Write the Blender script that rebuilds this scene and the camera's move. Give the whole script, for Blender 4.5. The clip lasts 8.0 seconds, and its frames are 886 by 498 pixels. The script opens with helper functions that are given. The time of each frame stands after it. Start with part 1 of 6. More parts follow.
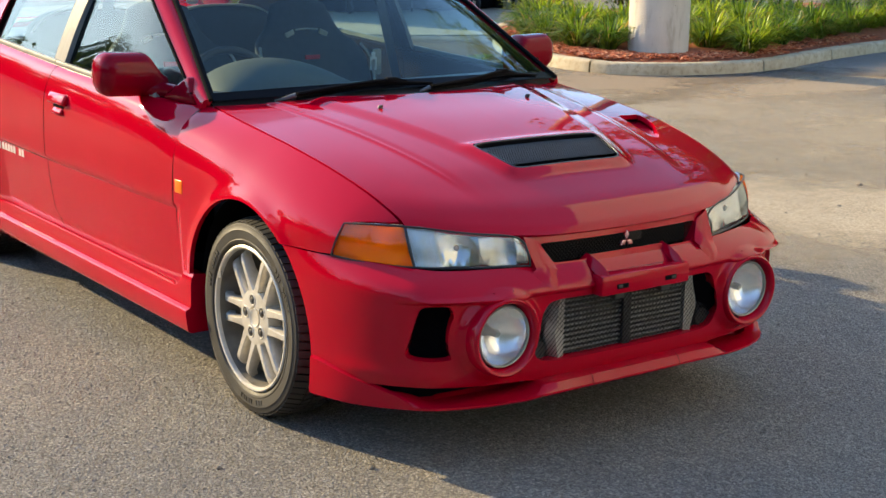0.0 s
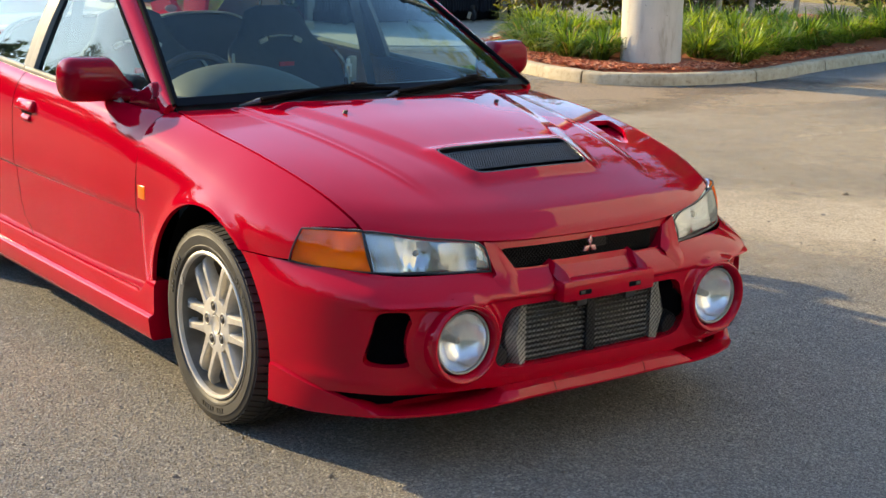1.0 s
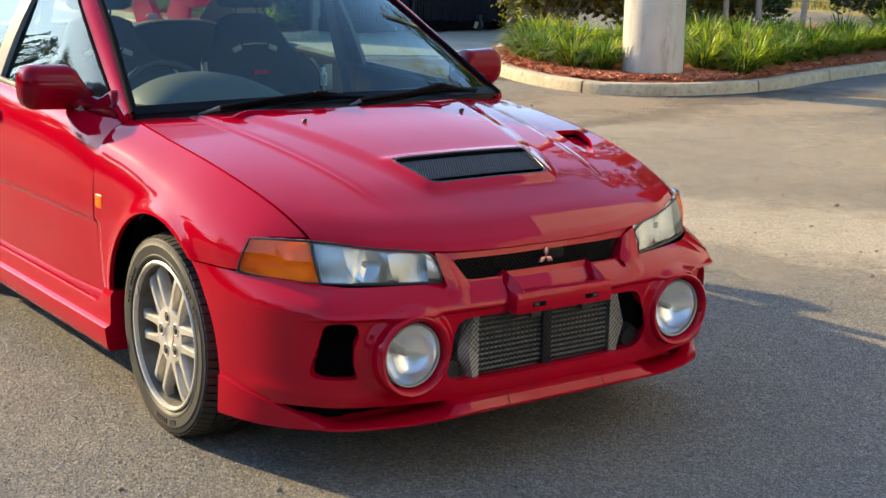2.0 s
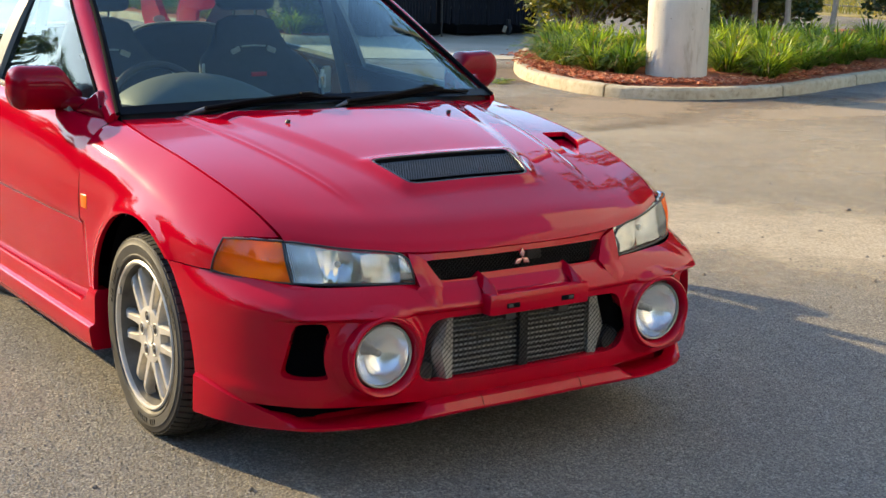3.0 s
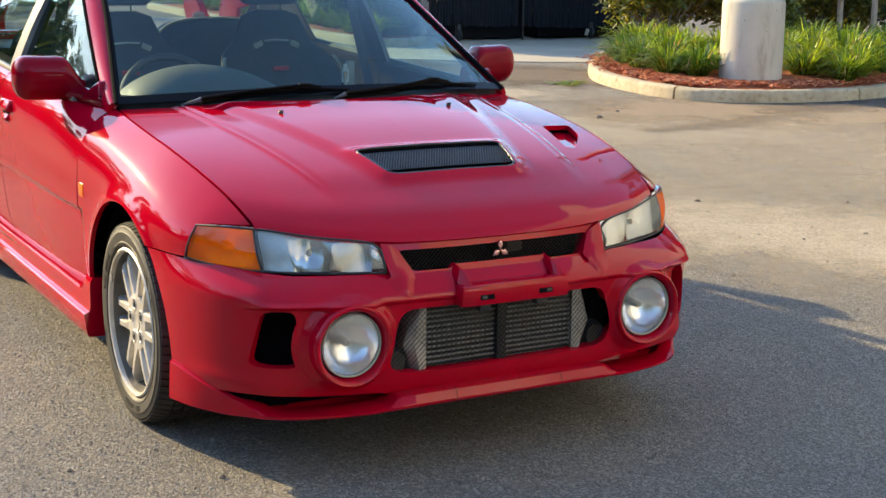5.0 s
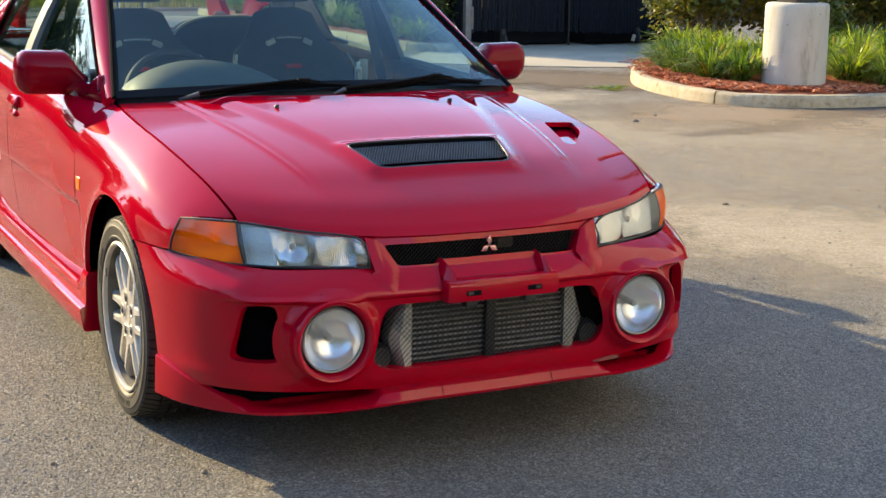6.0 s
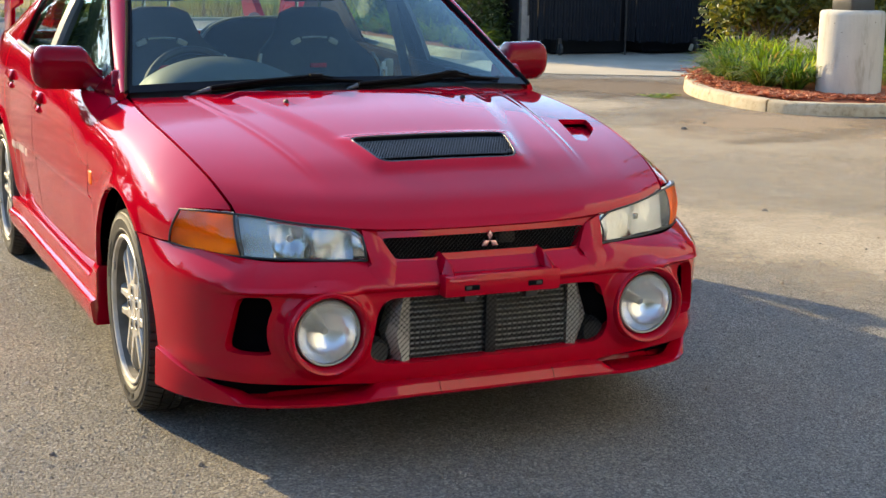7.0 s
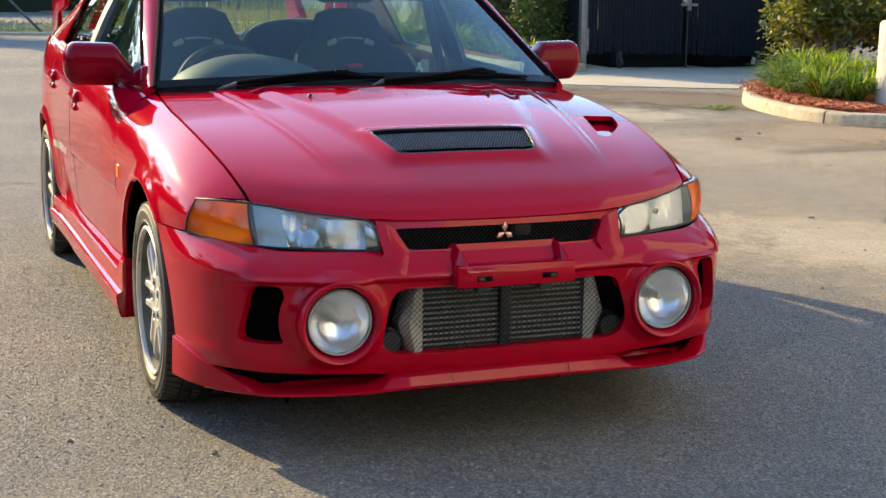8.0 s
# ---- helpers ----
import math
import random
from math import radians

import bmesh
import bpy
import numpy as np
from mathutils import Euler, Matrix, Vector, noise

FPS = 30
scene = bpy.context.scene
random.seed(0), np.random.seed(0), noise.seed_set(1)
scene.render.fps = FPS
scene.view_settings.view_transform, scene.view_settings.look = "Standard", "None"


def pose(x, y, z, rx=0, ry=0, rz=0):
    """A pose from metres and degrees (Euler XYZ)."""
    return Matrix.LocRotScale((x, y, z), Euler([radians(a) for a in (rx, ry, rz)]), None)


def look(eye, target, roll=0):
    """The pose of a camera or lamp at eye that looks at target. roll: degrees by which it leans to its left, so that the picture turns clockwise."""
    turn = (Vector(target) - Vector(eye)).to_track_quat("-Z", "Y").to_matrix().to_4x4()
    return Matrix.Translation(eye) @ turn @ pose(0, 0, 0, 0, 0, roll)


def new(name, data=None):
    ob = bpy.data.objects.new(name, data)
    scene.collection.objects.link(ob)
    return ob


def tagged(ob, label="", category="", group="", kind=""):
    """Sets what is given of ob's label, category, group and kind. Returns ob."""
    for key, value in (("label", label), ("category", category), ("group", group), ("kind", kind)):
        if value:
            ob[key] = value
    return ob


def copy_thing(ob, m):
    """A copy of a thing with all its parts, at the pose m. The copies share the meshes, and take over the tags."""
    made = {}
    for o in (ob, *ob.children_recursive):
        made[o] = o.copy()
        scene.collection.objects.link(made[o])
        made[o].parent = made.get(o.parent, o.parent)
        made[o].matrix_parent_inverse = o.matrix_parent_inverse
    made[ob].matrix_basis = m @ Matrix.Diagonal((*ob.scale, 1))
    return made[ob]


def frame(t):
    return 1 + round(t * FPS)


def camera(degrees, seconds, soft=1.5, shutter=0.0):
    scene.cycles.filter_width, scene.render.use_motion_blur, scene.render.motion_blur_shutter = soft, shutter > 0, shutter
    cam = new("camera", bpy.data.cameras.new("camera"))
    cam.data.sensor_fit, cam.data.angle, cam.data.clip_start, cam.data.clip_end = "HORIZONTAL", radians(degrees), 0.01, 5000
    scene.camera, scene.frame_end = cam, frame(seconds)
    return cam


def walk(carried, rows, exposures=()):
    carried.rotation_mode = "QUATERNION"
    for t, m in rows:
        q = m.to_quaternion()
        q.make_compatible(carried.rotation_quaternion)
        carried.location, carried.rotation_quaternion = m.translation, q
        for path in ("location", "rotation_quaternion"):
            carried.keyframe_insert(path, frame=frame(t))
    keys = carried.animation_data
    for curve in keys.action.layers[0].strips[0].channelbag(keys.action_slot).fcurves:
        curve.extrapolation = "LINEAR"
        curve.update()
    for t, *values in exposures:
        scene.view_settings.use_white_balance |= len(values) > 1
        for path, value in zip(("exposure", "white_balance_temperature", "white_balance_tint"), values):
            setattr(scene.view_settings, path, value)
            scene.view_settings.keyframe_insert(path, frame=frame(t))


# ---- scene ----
cam = camera(34.57, 8.0)
PATH = [
    (0.0, (-2.769, -3.670, 1.488), (-0.196, -0.123, 0.464), 0.89),
    (0.5, (-2.725, -3.698, 1.481), (-0.155, -0.143, 0.477), 0.83),
    (1.0, (-2.647, -3.707, 1.459), (-0.079, -0.146, 0.475), 0.88),
    (1.5, (-2.553, -3.729, 1.453), (0.002, -0.153, 0.487), 0.92),
    (3.0, (-2.317, -3.861, 1.443), (0.106, -0.188, 0.501), 0.89),
    (3.5, (-2.254, -3.922, 1.439), (0.103, -0.205, 0.500), 0.90),
    (4.0, (-2.191, -3.976, 1.434), (0.094, -0.214, 0.497), 0.84),
    (4.5, (-2.116, -4.000, 1.414), (0.101, -0.197, 0.482), 0.80),
    (5.0, (-2.009, -4.021, 1.400), (0.139, -0.177, 0.472), 0.77),
    (6.5, (-1.733, -4.092, 1.331), (0.169, -0.112, 0.442), 0.76),
    (7.0, (-1.647, -4.120, 1.305), (0.158, -0.091, 0.435), 0.77),
    (7.5, (-1.580, -4.145, 1.274), (0.127, -0.068, 0.428), 0.77),
    (8.0, (-1.516, -4.182, 1.237), (0.093, -0.060, 0.419), 0.71),
]
walk(cam, [(t, look(eye, target, roll)) for t, eye, target, roll in PATH], [(0.0, 1.68), (3.0, 1.72), (8.0, 1.75)])

# ---- light: low sun behind the car, clear sky ----
SUN = Vector((-0.388, 0.848, 0.366)).normalized()
world = bpy.data.worlds.new("sky")
scene.world = world
world.use_nodes = True
sky = world.node_tree.nodes.new("ShaderNodeTexSky")
sky.sky_type, sky.sun_disc = "NISHITA", False
sky.dust_density, sky.ozone_density = 0.35, 3.1
sky.sun_elevation, sky.sun_rotation = math.asin(SUN.z), math.atan2(SUN.x, SUN.y)
world.node_tree.links.new(sky.outputs[0], world.node_tree.nodes["Background"].inputs[0])
world.node_tree.nodes["Background"].inputs[1].default_value = 0.15
sun = new("sun", bpy.data.lights.new("sun", "SUN"))
sun.data.energy, sun.data.angle, sun.data.color = 3.35, radians(0.5), (1.0, 0.765, 0.40)
sun.matrix_world = look(SUN * 40, (0, 0, 0))

# ---- building helpers ----
def spline(xs, ys):
    """A smooth curve through the knots, flat past its ends, for arrays."""
    xs, ys = np.array(xs, float), np.array(ys, float)
    h, d = np.diff(xs), np.diff(ys) / np.diff(xs)
    m = np.empty(len(xs))
    m[0], m[-1] = d[0], d[-1]
    for i in range(1, len(xs) - 1):
        m[i] = 0 if d[i - 1] * d[i] <= 0 else (h[i - 1] + h[i]) * 3 / ((2 * h[i] + h[i - 1]) / d[i - 1] + (h[i] + 2 * h[i - 1]) / d[i])

    def at(x):
        x = np.clip(np.asarray(x, float), xs[0], xs[-1])
        i = np.clip(np.searchsorted(xs, x) - 1, 0, len(xs) - 2)
        t = (x - xs[i]) / h[i]
        return (ys[i] * (1 + 2 * t) * (1 - t) ** 2 + m[i] * h[i] * t * (1 - t) ** 2
                + ys[i + 1] * t * t * (3 - 2 * t) + m[i + 1] * h[i] * t * t * (t - 1))
    return at


def step(x):
    """Smooth step from 0 at x = 0 to 1 at x = 1."""
    x = np.clip(x, 0, 1)
    return x * x * (3 - 2 * x)


def mesh_of(name, verts, faces, material, sharp=35.0, smooth=True):
    me = bpy.data.meshes.new(name)
    me.from_pydata([tuple(map(float, v)) for v in verts], [], [tuple(map(int, f)) for f in faces])
    me.update()
    for m in (material if isinstance(material, (list, tuple)) else [material]):
        me.materials.append(m)
    if smooth:
        me.polygons.foreach_set("use_smooth", [True] * len(me.polygons))
        me.set_sharp_from_angle(angle=radians(sharp))
    return me


def part(name, data, material, parent, label="", sharp=35.0, kind="", smooth=True):
    """Links a bmesh, a mesh or (verts, faces) as one mesh object under a thing or a part."""
    if isinstance(data, bmesh.types.BMesh):
        me = bpy.data.meshes.new(name)
        data.normal_update()
        data.to_mesh(me)
        data.free()
        for m in (material if isinstance(material, (list, tuple)) else [material]):
            me.materials.append(m)
        if smooth:
            me.polygons.foreach_set("use_smooth", [True] * len(me.polygons))
            me.set_sharp_from_angle(angle=radians(sharp))
        data = me
    elif isinstance(data, tuple):
        data = mesh_of(name, data[0], data[1], material, sharp, smooth)
    ob = new(name, data)
    if parent is not None:
        ob.parent = parent
    return tagged(ob, label, kind=kind)


def empty(name, m, label, category, group="", parent=None):
    ob = new(name)
    ob.empty_display_size = 0.1
    ob.matrix_basis = m
    if parent is not None:
        ob.parent = parent
    return tagged(ob, label, category, group)


def sheet(f, nu, nv, keep=None, hem=0.012, u=(0, 1), v=(0, 1), flip=False, side=1):
    """A panel over a grid of f(u, v), cut along keep(x, y, z) = 0, its edges folded in by hem."""
    us, vs = np.linspace(*u, nu + 1), np.linspace(*v, nv + 1)
    U, V = np.meshgrid(us, vs, indexing="ij")
    P = np.stack(f(U, V), -1)
    K = np.ones(U.shape) if keep is None else keep(P[..., 0], P[..., 1], P[..., 2])
    verts, ids, cuts, faces = [], {}, {}, []

    def corner(i, j):
        if (i, j) not in ids:
            ids[i, j] = len(verts)
            verts.append(P[i, j])
        return ids[i, j]

    def cut(a, b):
        key = (a, b) if a < b else (b, a)
        if key not in cuts:
            (a, b) = key
            lo, hi = (U[a], V[a]), (U[b], V[b])
            ka, kb = K[a], K[b]
            p0, p1 = 0.0, 1.0
            for _ in range(7):
                t = p0 + (p1 - p0) * ka / (ka - kb) if ka != kb else 0.5
                t = min(max(t, p0 + 0.02 * (p1 - p0)), p1 - 0.02 * (p1 - p0))
                q = np.array([float(c) for c in f(np.array(lo[0] + (hi[0] - lo[0]) * t), np.array(lo[1] + (hi[1] - lo[1]) * t))])
                kq = float(keep(q[0], q[1], q[2]))
                if (kq > 0) == (ka > 0):
                    p0, ka = t, kq
                else:
                    p1, kb = t, kq
            cuts[key] = len(verts)
            verts.append(q)
        return cuts[key]
    for i in range(nu):
        for j in range(nv):
            ring = ((i, j), (i + 1, j), (i + 1, j + 1), (i, j + 1))
            inside = [K[c] > 0 for c in ring]
            if not any(inside):
                continue
            face = []
            for k in range(4):
                a, b = ring[k], ring[(k + 1) % 4]
                if inside[k]:
                    face.append(corner(*a))
                if inside[k] != inside[(k + 1) % 4]:
                    face.append(cut(a, b))
            if len(face) > 2:
                faces.append(face[::-1] if flip else face)
    verts = np.array(verts)
    if side < 0:
        verts = verts * np.array((-1, 1, 1))
        faces = [f_[::-1] for f_ in faces]
    if hem:
        normal = np.zeros_like(verts)
        edges = {}
        for f_ in faces:
            n = np.cross(verts[f_[1]] - verts[f_[0]], verts[f_[2]] - verts[f_[0]]) if len(f_) == 3 else np.cross(verts[f_[2]] - verts[f_[0]], verts[f_[3]] - verts[f_[1]])
            for k, a in enumerate(f_):
                normal[a] += n
                b = f_[(k + 1) % len(f_)]
                edges[a, b] = 1
        normal /= np.linalg.norm(normal, axis=1)[:, None] + 1e-12
        rim = [(a, b) for a, b in edges if (b, a) not in edges]
        deep, extra = {}, []
        for a, b in rim:
            for c in (a, b):
                if c not in deep:
                    deep[c] = len(verts) + len(extra)
                    extra.append(verts[c] - normal[c] * hem)
        faces += [(b, a, deep[a], deep[b]) for a, b in rim]
        verts = np.vstack([verts, extra]) if extra else verts
    return verts, faces


def lathe(profile, n=48, axis="y", centre=(0, 0, 0), closed=False):
    """A turned shape: profile rows of (radius, along); axis x, y or z."""
    verts, faces = [], []
    m = len(profile)
    for k in range(n):
        a = 2 * math.pi * k / n
        c, s = math.cos(a), math.sin(a)
        for r, h in profile:
            p = {"x": (h, r * c, r * s), "y": (r * c, h, r * s), "z": (r * c, r * s, h)}[axis]
            verts.append((p[0] + centre[0], p[1] + centre[1], p[2] + centre[2]))
    for k in range(n):
        for i in range(m if closed else m - 1):
            a, b = k * m + i, k * m + (i + 1) % m
            c, d = ((k + 1) % n) * m + (i + 1) % m, ((k + 1) % n) * m + i
            faces.append((a, b, c, d))
    return verts, faces


def loft(sections, closed=True, caps=True):
    """Joins sections, each a list of points of one length."""
    n = len(sections[0])
    verts = [p for s in sections for p in s]
    faces = []
    for i in range(len(sections) - 1):
        for k in range(n if closed else n - 1):
            a, b = i * n + k, i * n + (k + 1) % n
            faces.append((a, b, b + n, a + n))
    if caps and closed:
        faces.append(tuple(range(n))[::-1])
        faces.append(tuple(range((len(sections) - 1) * n, len(sections) * n)))
    return verts, faces


def joined(*pieces):
    verts, faces = [], []
    for v, f in pieces:
        k = len(verts)
        verts += [tuple(p) for p in v]
        faces += [tuple(i + k for i in q) for q in f]
    return verts, faces


def moved(piece, m):
    return [tuple(m @ Vector(p)) for p in piece[0]], piece[1]


def mirrored(piece):
    return [(-p[0], p[1], p[2]) for p in piece[0]], [tuple(q[::-1]) for q in piece[1]]


def tube(points, radius, n=8, caps=True):
    """A round bar along points; radius one number or one for each point."""
    pts = [Vector(p) for p in points]
    rs = radius if isinstance(radius, (list, tuple)) else [radius] * len(pts)
    ring, ref = [], None
    for i, p in enumerate(pts):
        d = (pts[min(i + 1, len(pts) - 1)] - pts[max(i - 1, 0)]).normalized()
        if ref is None:
            ref = d.orthogonal().normalized()
        ref = (ref - d * ref.dot(d)).normalized()
        other = d.cross(ref)
        ring.append([tuple(p + rs[i] * (ref * math.cos(2 * math.pi * k / n) + other * math.sin(2 * math.pi * k / n))) for k in range(n)])
    return loft(ring, True, caps)


def block(a, b, bevel=0.004, seg=2):
    """A box from corner a to corner b with rounded edges, as (verts, faces)."""
    bm = bmesh.new()
    bmesh.ops.create_cube(bm, size=1)
    for v in bm.verts:
        v.co = [(a[i] + b[i]) / 2 + v.co[i] * (b[i] - a[i]) for i in range(3)]
    if bevel:
        bmesh.ops.bevel(bm, geom=bm.edges[:], offset=min(bevel, 0.45 * min(abs(b[i] - a[i]) for i in range(3))), segments=seg, profile=0.5, affect="EDGES")
    out = [tuple(v.co) for v in bm.verts], [tuple(v.index for v in f.verts) for f in bm.faces]
    bm.free()
    return out


def prism(outline, lo, hi, axis=1, bevel=0.0):
    """An outline of (a, b) pushed from lo to hi along an axis, with rounded edges."""
    other = [i for i in range(3) if i != axis]
    bm = bmesh.new()
    rows = []
    for h in (lo, hi):
        row = []
        for p in outline:
            c = [0, 0, 0]
            c[axis], c[other[0]], c[other[1]] = h, p[0], p[1]
            row.append(bm.verts.new(c))
        rows.append(row)
    n = len(outline)
    bm.faces.new(rows[0])
    bm.faces.new(rows[1][::-1])
    for k in range(n):
        bm.faces.new((rows[0][k], rows[1][k], rows[1][(k + 1) % n], rows[0][(k + 1) % n]))
    bmesh.ops.recalc_face_normals(bm, faces=bm.faces)
    if bevel:
        bmesh.ops.bevel(bm, geom=bm.edges[:], offset=bevel, segments=2, profile=0.5, affect="EDGES")
    bm.verts.index_update()
    out = [tuple(v.co) for v in bm.verts], [tuple(v.index for v in f.verts) for f in bm.faces]
    bm.free()
    return out


def rounded_poly(x, y, corners, r):
    """Signed distance (positive outside) to a convex polygon of anticlockwise corners, rounded by r."""
    d = np.full(np.broadcast(x, y).shape, -9.0)
    q = [np.array(c, float) for c in corners]
    e = []
    for k in range(len(q)):
        a, b = q[k], q[(k + 1) % len(q)]
        t = (b - a) / np.linalg.norm(b - a)
        e.append((x - a[0]) * t[1] - (y - a[1]) * t[0] + r)
    m = np.maximum.reduce(e)
    # smooth the corners by a soft maximum
    k = 1.2 / r
    return np.log(sum(np.exp(np.clip(k * (g - m), -60, 0)) for g in e)) / k + m - r

# ---- materials ----
def material(name, base, rough=0.5, metal=0.0, **more):
    m = bpy.data.materials.new(name)
    m.use_nodes = True
    b = m.node_tree.nodes["Principled BSDF"]
    b.inputs["Base Color"].default_value = (*base, 1)
    b.inputs["Roughness"].default_value = rough
    b.inputs["Metallic"].default_value = metal
    for key, value in more.items():
        b.inputs[key.replace("_", " ")].default_value = value
    return m


def node(m, kind, **values):
    n = m.node_tree.nodes.new(kind)
    for key, value in values.items():
        n.inputs[key.replace("_", " ")].default_value = value
    return n


def link(m, a, b):
    m.node_tree.links.new(a, b)


def coords(m, scale=(1, 1, 1), which="Object"):
    t, p = m.node_tree.nodes.new("ShaderNodeTexCoord"), m.node_tree.nodes.new("ShaderNodeMapping")
    p.inputs["Scale"].default_value = scale
    link(m, t.outputs[which], p.inputs[0])
    return p.outputs[0]


def noise_of(m, scale, detail=4.0, rough=0.55, at=None):
    n = node(m, "ShaderNodeTexNoise", Scale=scale, Detail=detail, Roughness=rough)
    link(m, at if at is not None else coords(m), n.inputs["Vector"])
    return n.outputs[0]


def ramp(m, value, stops):
    r = m.node_tree.nodes.new("ShaderNodeValToRGB")
    r.color_ramp.elements[0].position, r.color_ramp.elements[0].color = stops[0][0], (*stops[0][1], 1)
    r.color_ramp.elements[1].position, r.color_ramp.elements[1].color = stops[-1][0], (*stops[-1][1], 1)
    for p, c in stops[1:-1]:
        r.color_ramp.elements.new(p).color = (*c, 1)
    link(m, value, r.inputs[0])
    return r.outputs[0]


def grey(m, value, lo, hi, a=0.0, b=1.0):
    r = m.node_tree.nodes.new("ShaderNodeMapRange")
    for key, x in (("From Min", lo), ("From Max", hi), ("To Min", a), ("To Max", b)):
        r.inputs[key].default_value = x
    link(m, value, r.inputs[0])
    return r.outputs[0]


def mixed(m, fac, a, b, mode="MIX"):
    n = m.node_tree.nodes.new("ShaderNodeMix")
    n.data_type, n.blend_type = "RGBA", mode
    for k, x in ((0, fac), (6, a), (7, b)):
        if isinstance(x, bpy.types.NodeSocket):
            link(m, x, n.inputs[k])
        else:
            n.inputs[k].default_value = x if k == 0 else (*x, 1)
    return n.outputs[2]


def relief(m, height, strength=0.3, distance=0.01, before=None, into="Normal"):
    b = node(m, "ShaderNodeBump", Strength=strength, Distance=distance)
    link(m, height, b.inputs["Height"])
    if before is not None:
        link(m, before, b.inputs["Normal"])
    if into:
        link(m, b.outputs[0], m.node_tree.nodes["Principled BSDF"].inputs[into])
    return b.outputs[0]


def feed(m, value, socket):
    link(m, value, m.node_tree.nodes["Principled BSDF"].inputs[socket])


def mottled(name, a, b, scale, rough=(0.5, 0.7), bump=0.0, bump_scale=200.0, metal=0.0, distance=0.002):
    """A surface that wanders between two colours, with fine relief."""
    m = material(name, a, rough[0], metal)
    n = noise_of(m, scale, 6)
    feed(m, ramp(m, n, ((0.3, a), (0.7, b))), "Base Color")
    feed(m, grey(m, n, 0.3, 0.7, *rough), "Roughness")
    if bump:
        relief(m, noise_of(m, bump_scale, 4), bump, distance)
    return m


# red clear-coated paint: faint flake, a little dust that dulls the gloss
PAINT = material("red_paint", (0.43, 0.001, 0.019), 0.21, 0.0, Coat_Weight=1.0, Coat_Roughness=0.01, Coat_IOR=1.365, Specular_IOR_Level=0.0008)
feed(PAINT, ramp(PAINT, noise_of(PAINT, 3.0, 5), ((0.25, (0.40, 0.0004, 0.012)), (0.75, (0.445, 0.0006, 0.015)))), "Base Color")
feed(PAINT, grey(PAINT, noise_of(PAINT, 14.0, 8, 0.7), 0.4, 0.8, 0.004, 0.03), "Coat Roughness")
relief(PAINT, noise_of(PAINT, 55.0, 2), 0.012, 0.004, None, "Coat Normal")

RUBBER = mottled("tyre_rubber", (0.011, 0.0105, 0.010), (0.034, 0.031, 0.027), 11, (0.5, 0.75), 0.25, 250)
MESHBLACK = material("black_wire_mesh", (0.006, 0.006, 0.007), 0.5, 0.0, Specular_IOR_Level=0.25)
# darker copy of the red paint, for mirror parts turned from the sun
SHADE_RED = material("shaded_red_paint", (0.20, 0.001, 0.010), 0.5, 0.0, Coat_Weight=1.0, Coat_Roughness=0.02, Coat_IOR=1.26, Specular_IOR_Level=0.0)
BARMETAL = mottled("cooler_bar_edge", (0.20, 0.20, 0.19), (0.48, 0.47, 0.44), 55, (0.4, 0.6), 0.2, 300, metal=0.4)
ALLOY = material("silver_alloy_paint", (0.55, 0.53, 0.48), 0.4, 0.35)
feed(ALLOY, grey(ALLOY, noise_of(ALLOY, 30, 6), 0.3, 0.7, 0.34, 0.5), "Roughness")
feed(ALLOY, ramp(ALLOY, noise_of(ALLOY, 11, 8, 0.7), ((0.3, (0.38, 0.35, 0.295)), (0.55, (0.58, 0.545, 0.48)))), "Base Color")
BLACK = mottled("black_plastic", (0.012, 0.012, 0.013), (0.03, 0.03, 0.031), 20, (0.4, 0.6), 0.1, 600)
# near-black for black trim, and for shade put into hollows and gaps
DARK = material("black_trim_and_shade", (0.005, 0.005, 0.006), 0.9, 0.0, Specular_IOR_Level=0.05)
GLOSSBLACK = material("gloss_black_trim", (0.004, 0.004, 0.005), 0.25, 0.0, Specular_IOR_Level=0.05)
PILLAR = mottled("grey_pillar_vinyl", (0.105, 0.115, 0.13), (0.145, 0.155, 0.17), 9, (0.45, 0.55), 0.05, 300)
PILLAR.node_tree.nodes["Principled BSDF"].inputs["Specular IOR Level"].default_value = 0.10
WIPER = material("wiper_black", (0.005, 0.005, 0.006), 0.6, 0.0, Specular_IOR_Level=0.06)
NUT = material("dark_wheel_nut", (0.055, 0.050, 0.044), 0.5, 0.3)
SATIN = mottled("satin_window_trim", (0.22, 0.21, 0.195), (0.32, 0.31, 0.29), 6, (0.4, 0.55), metal=0.3)
CHROME = material("chrome", (0.78, 0.78, 0.80), 0.08, 1.0)
DULLMETAL = mottled("cast_aluminium", (0.34, 0.33, 0.30), (0.5, 0.48, 0.43), 25, (0.45, 0.6), 0.25, 180, metal=0.5)
CORE = mottled("dark_cooler_core", (0.032, 0.032, 0.033), (0.075, 0.072, 0.066), 40, (0.5, 0.65), 0.3, 300, metal=0.5)
REFLECTOR = material("lamp_reflector", (0.49, 0.50, 0.51), 0.10, 1.0)
relief(REFLECTOR, noise_of(REFLECTOR, 22, 1), 0.05, 0.02)
FOGBOWL = material("driving_lamp_bowl", (0.86, 0.86, 0.87), 0.23, 1.0)
relief(FOGBOWL, noise_of(FOGBOWL, 32, 1), 0.12, 0.02)
DISC = material("brake_disc_steel", (0.35, 0.32, 0.29), 0.35, 0.9)


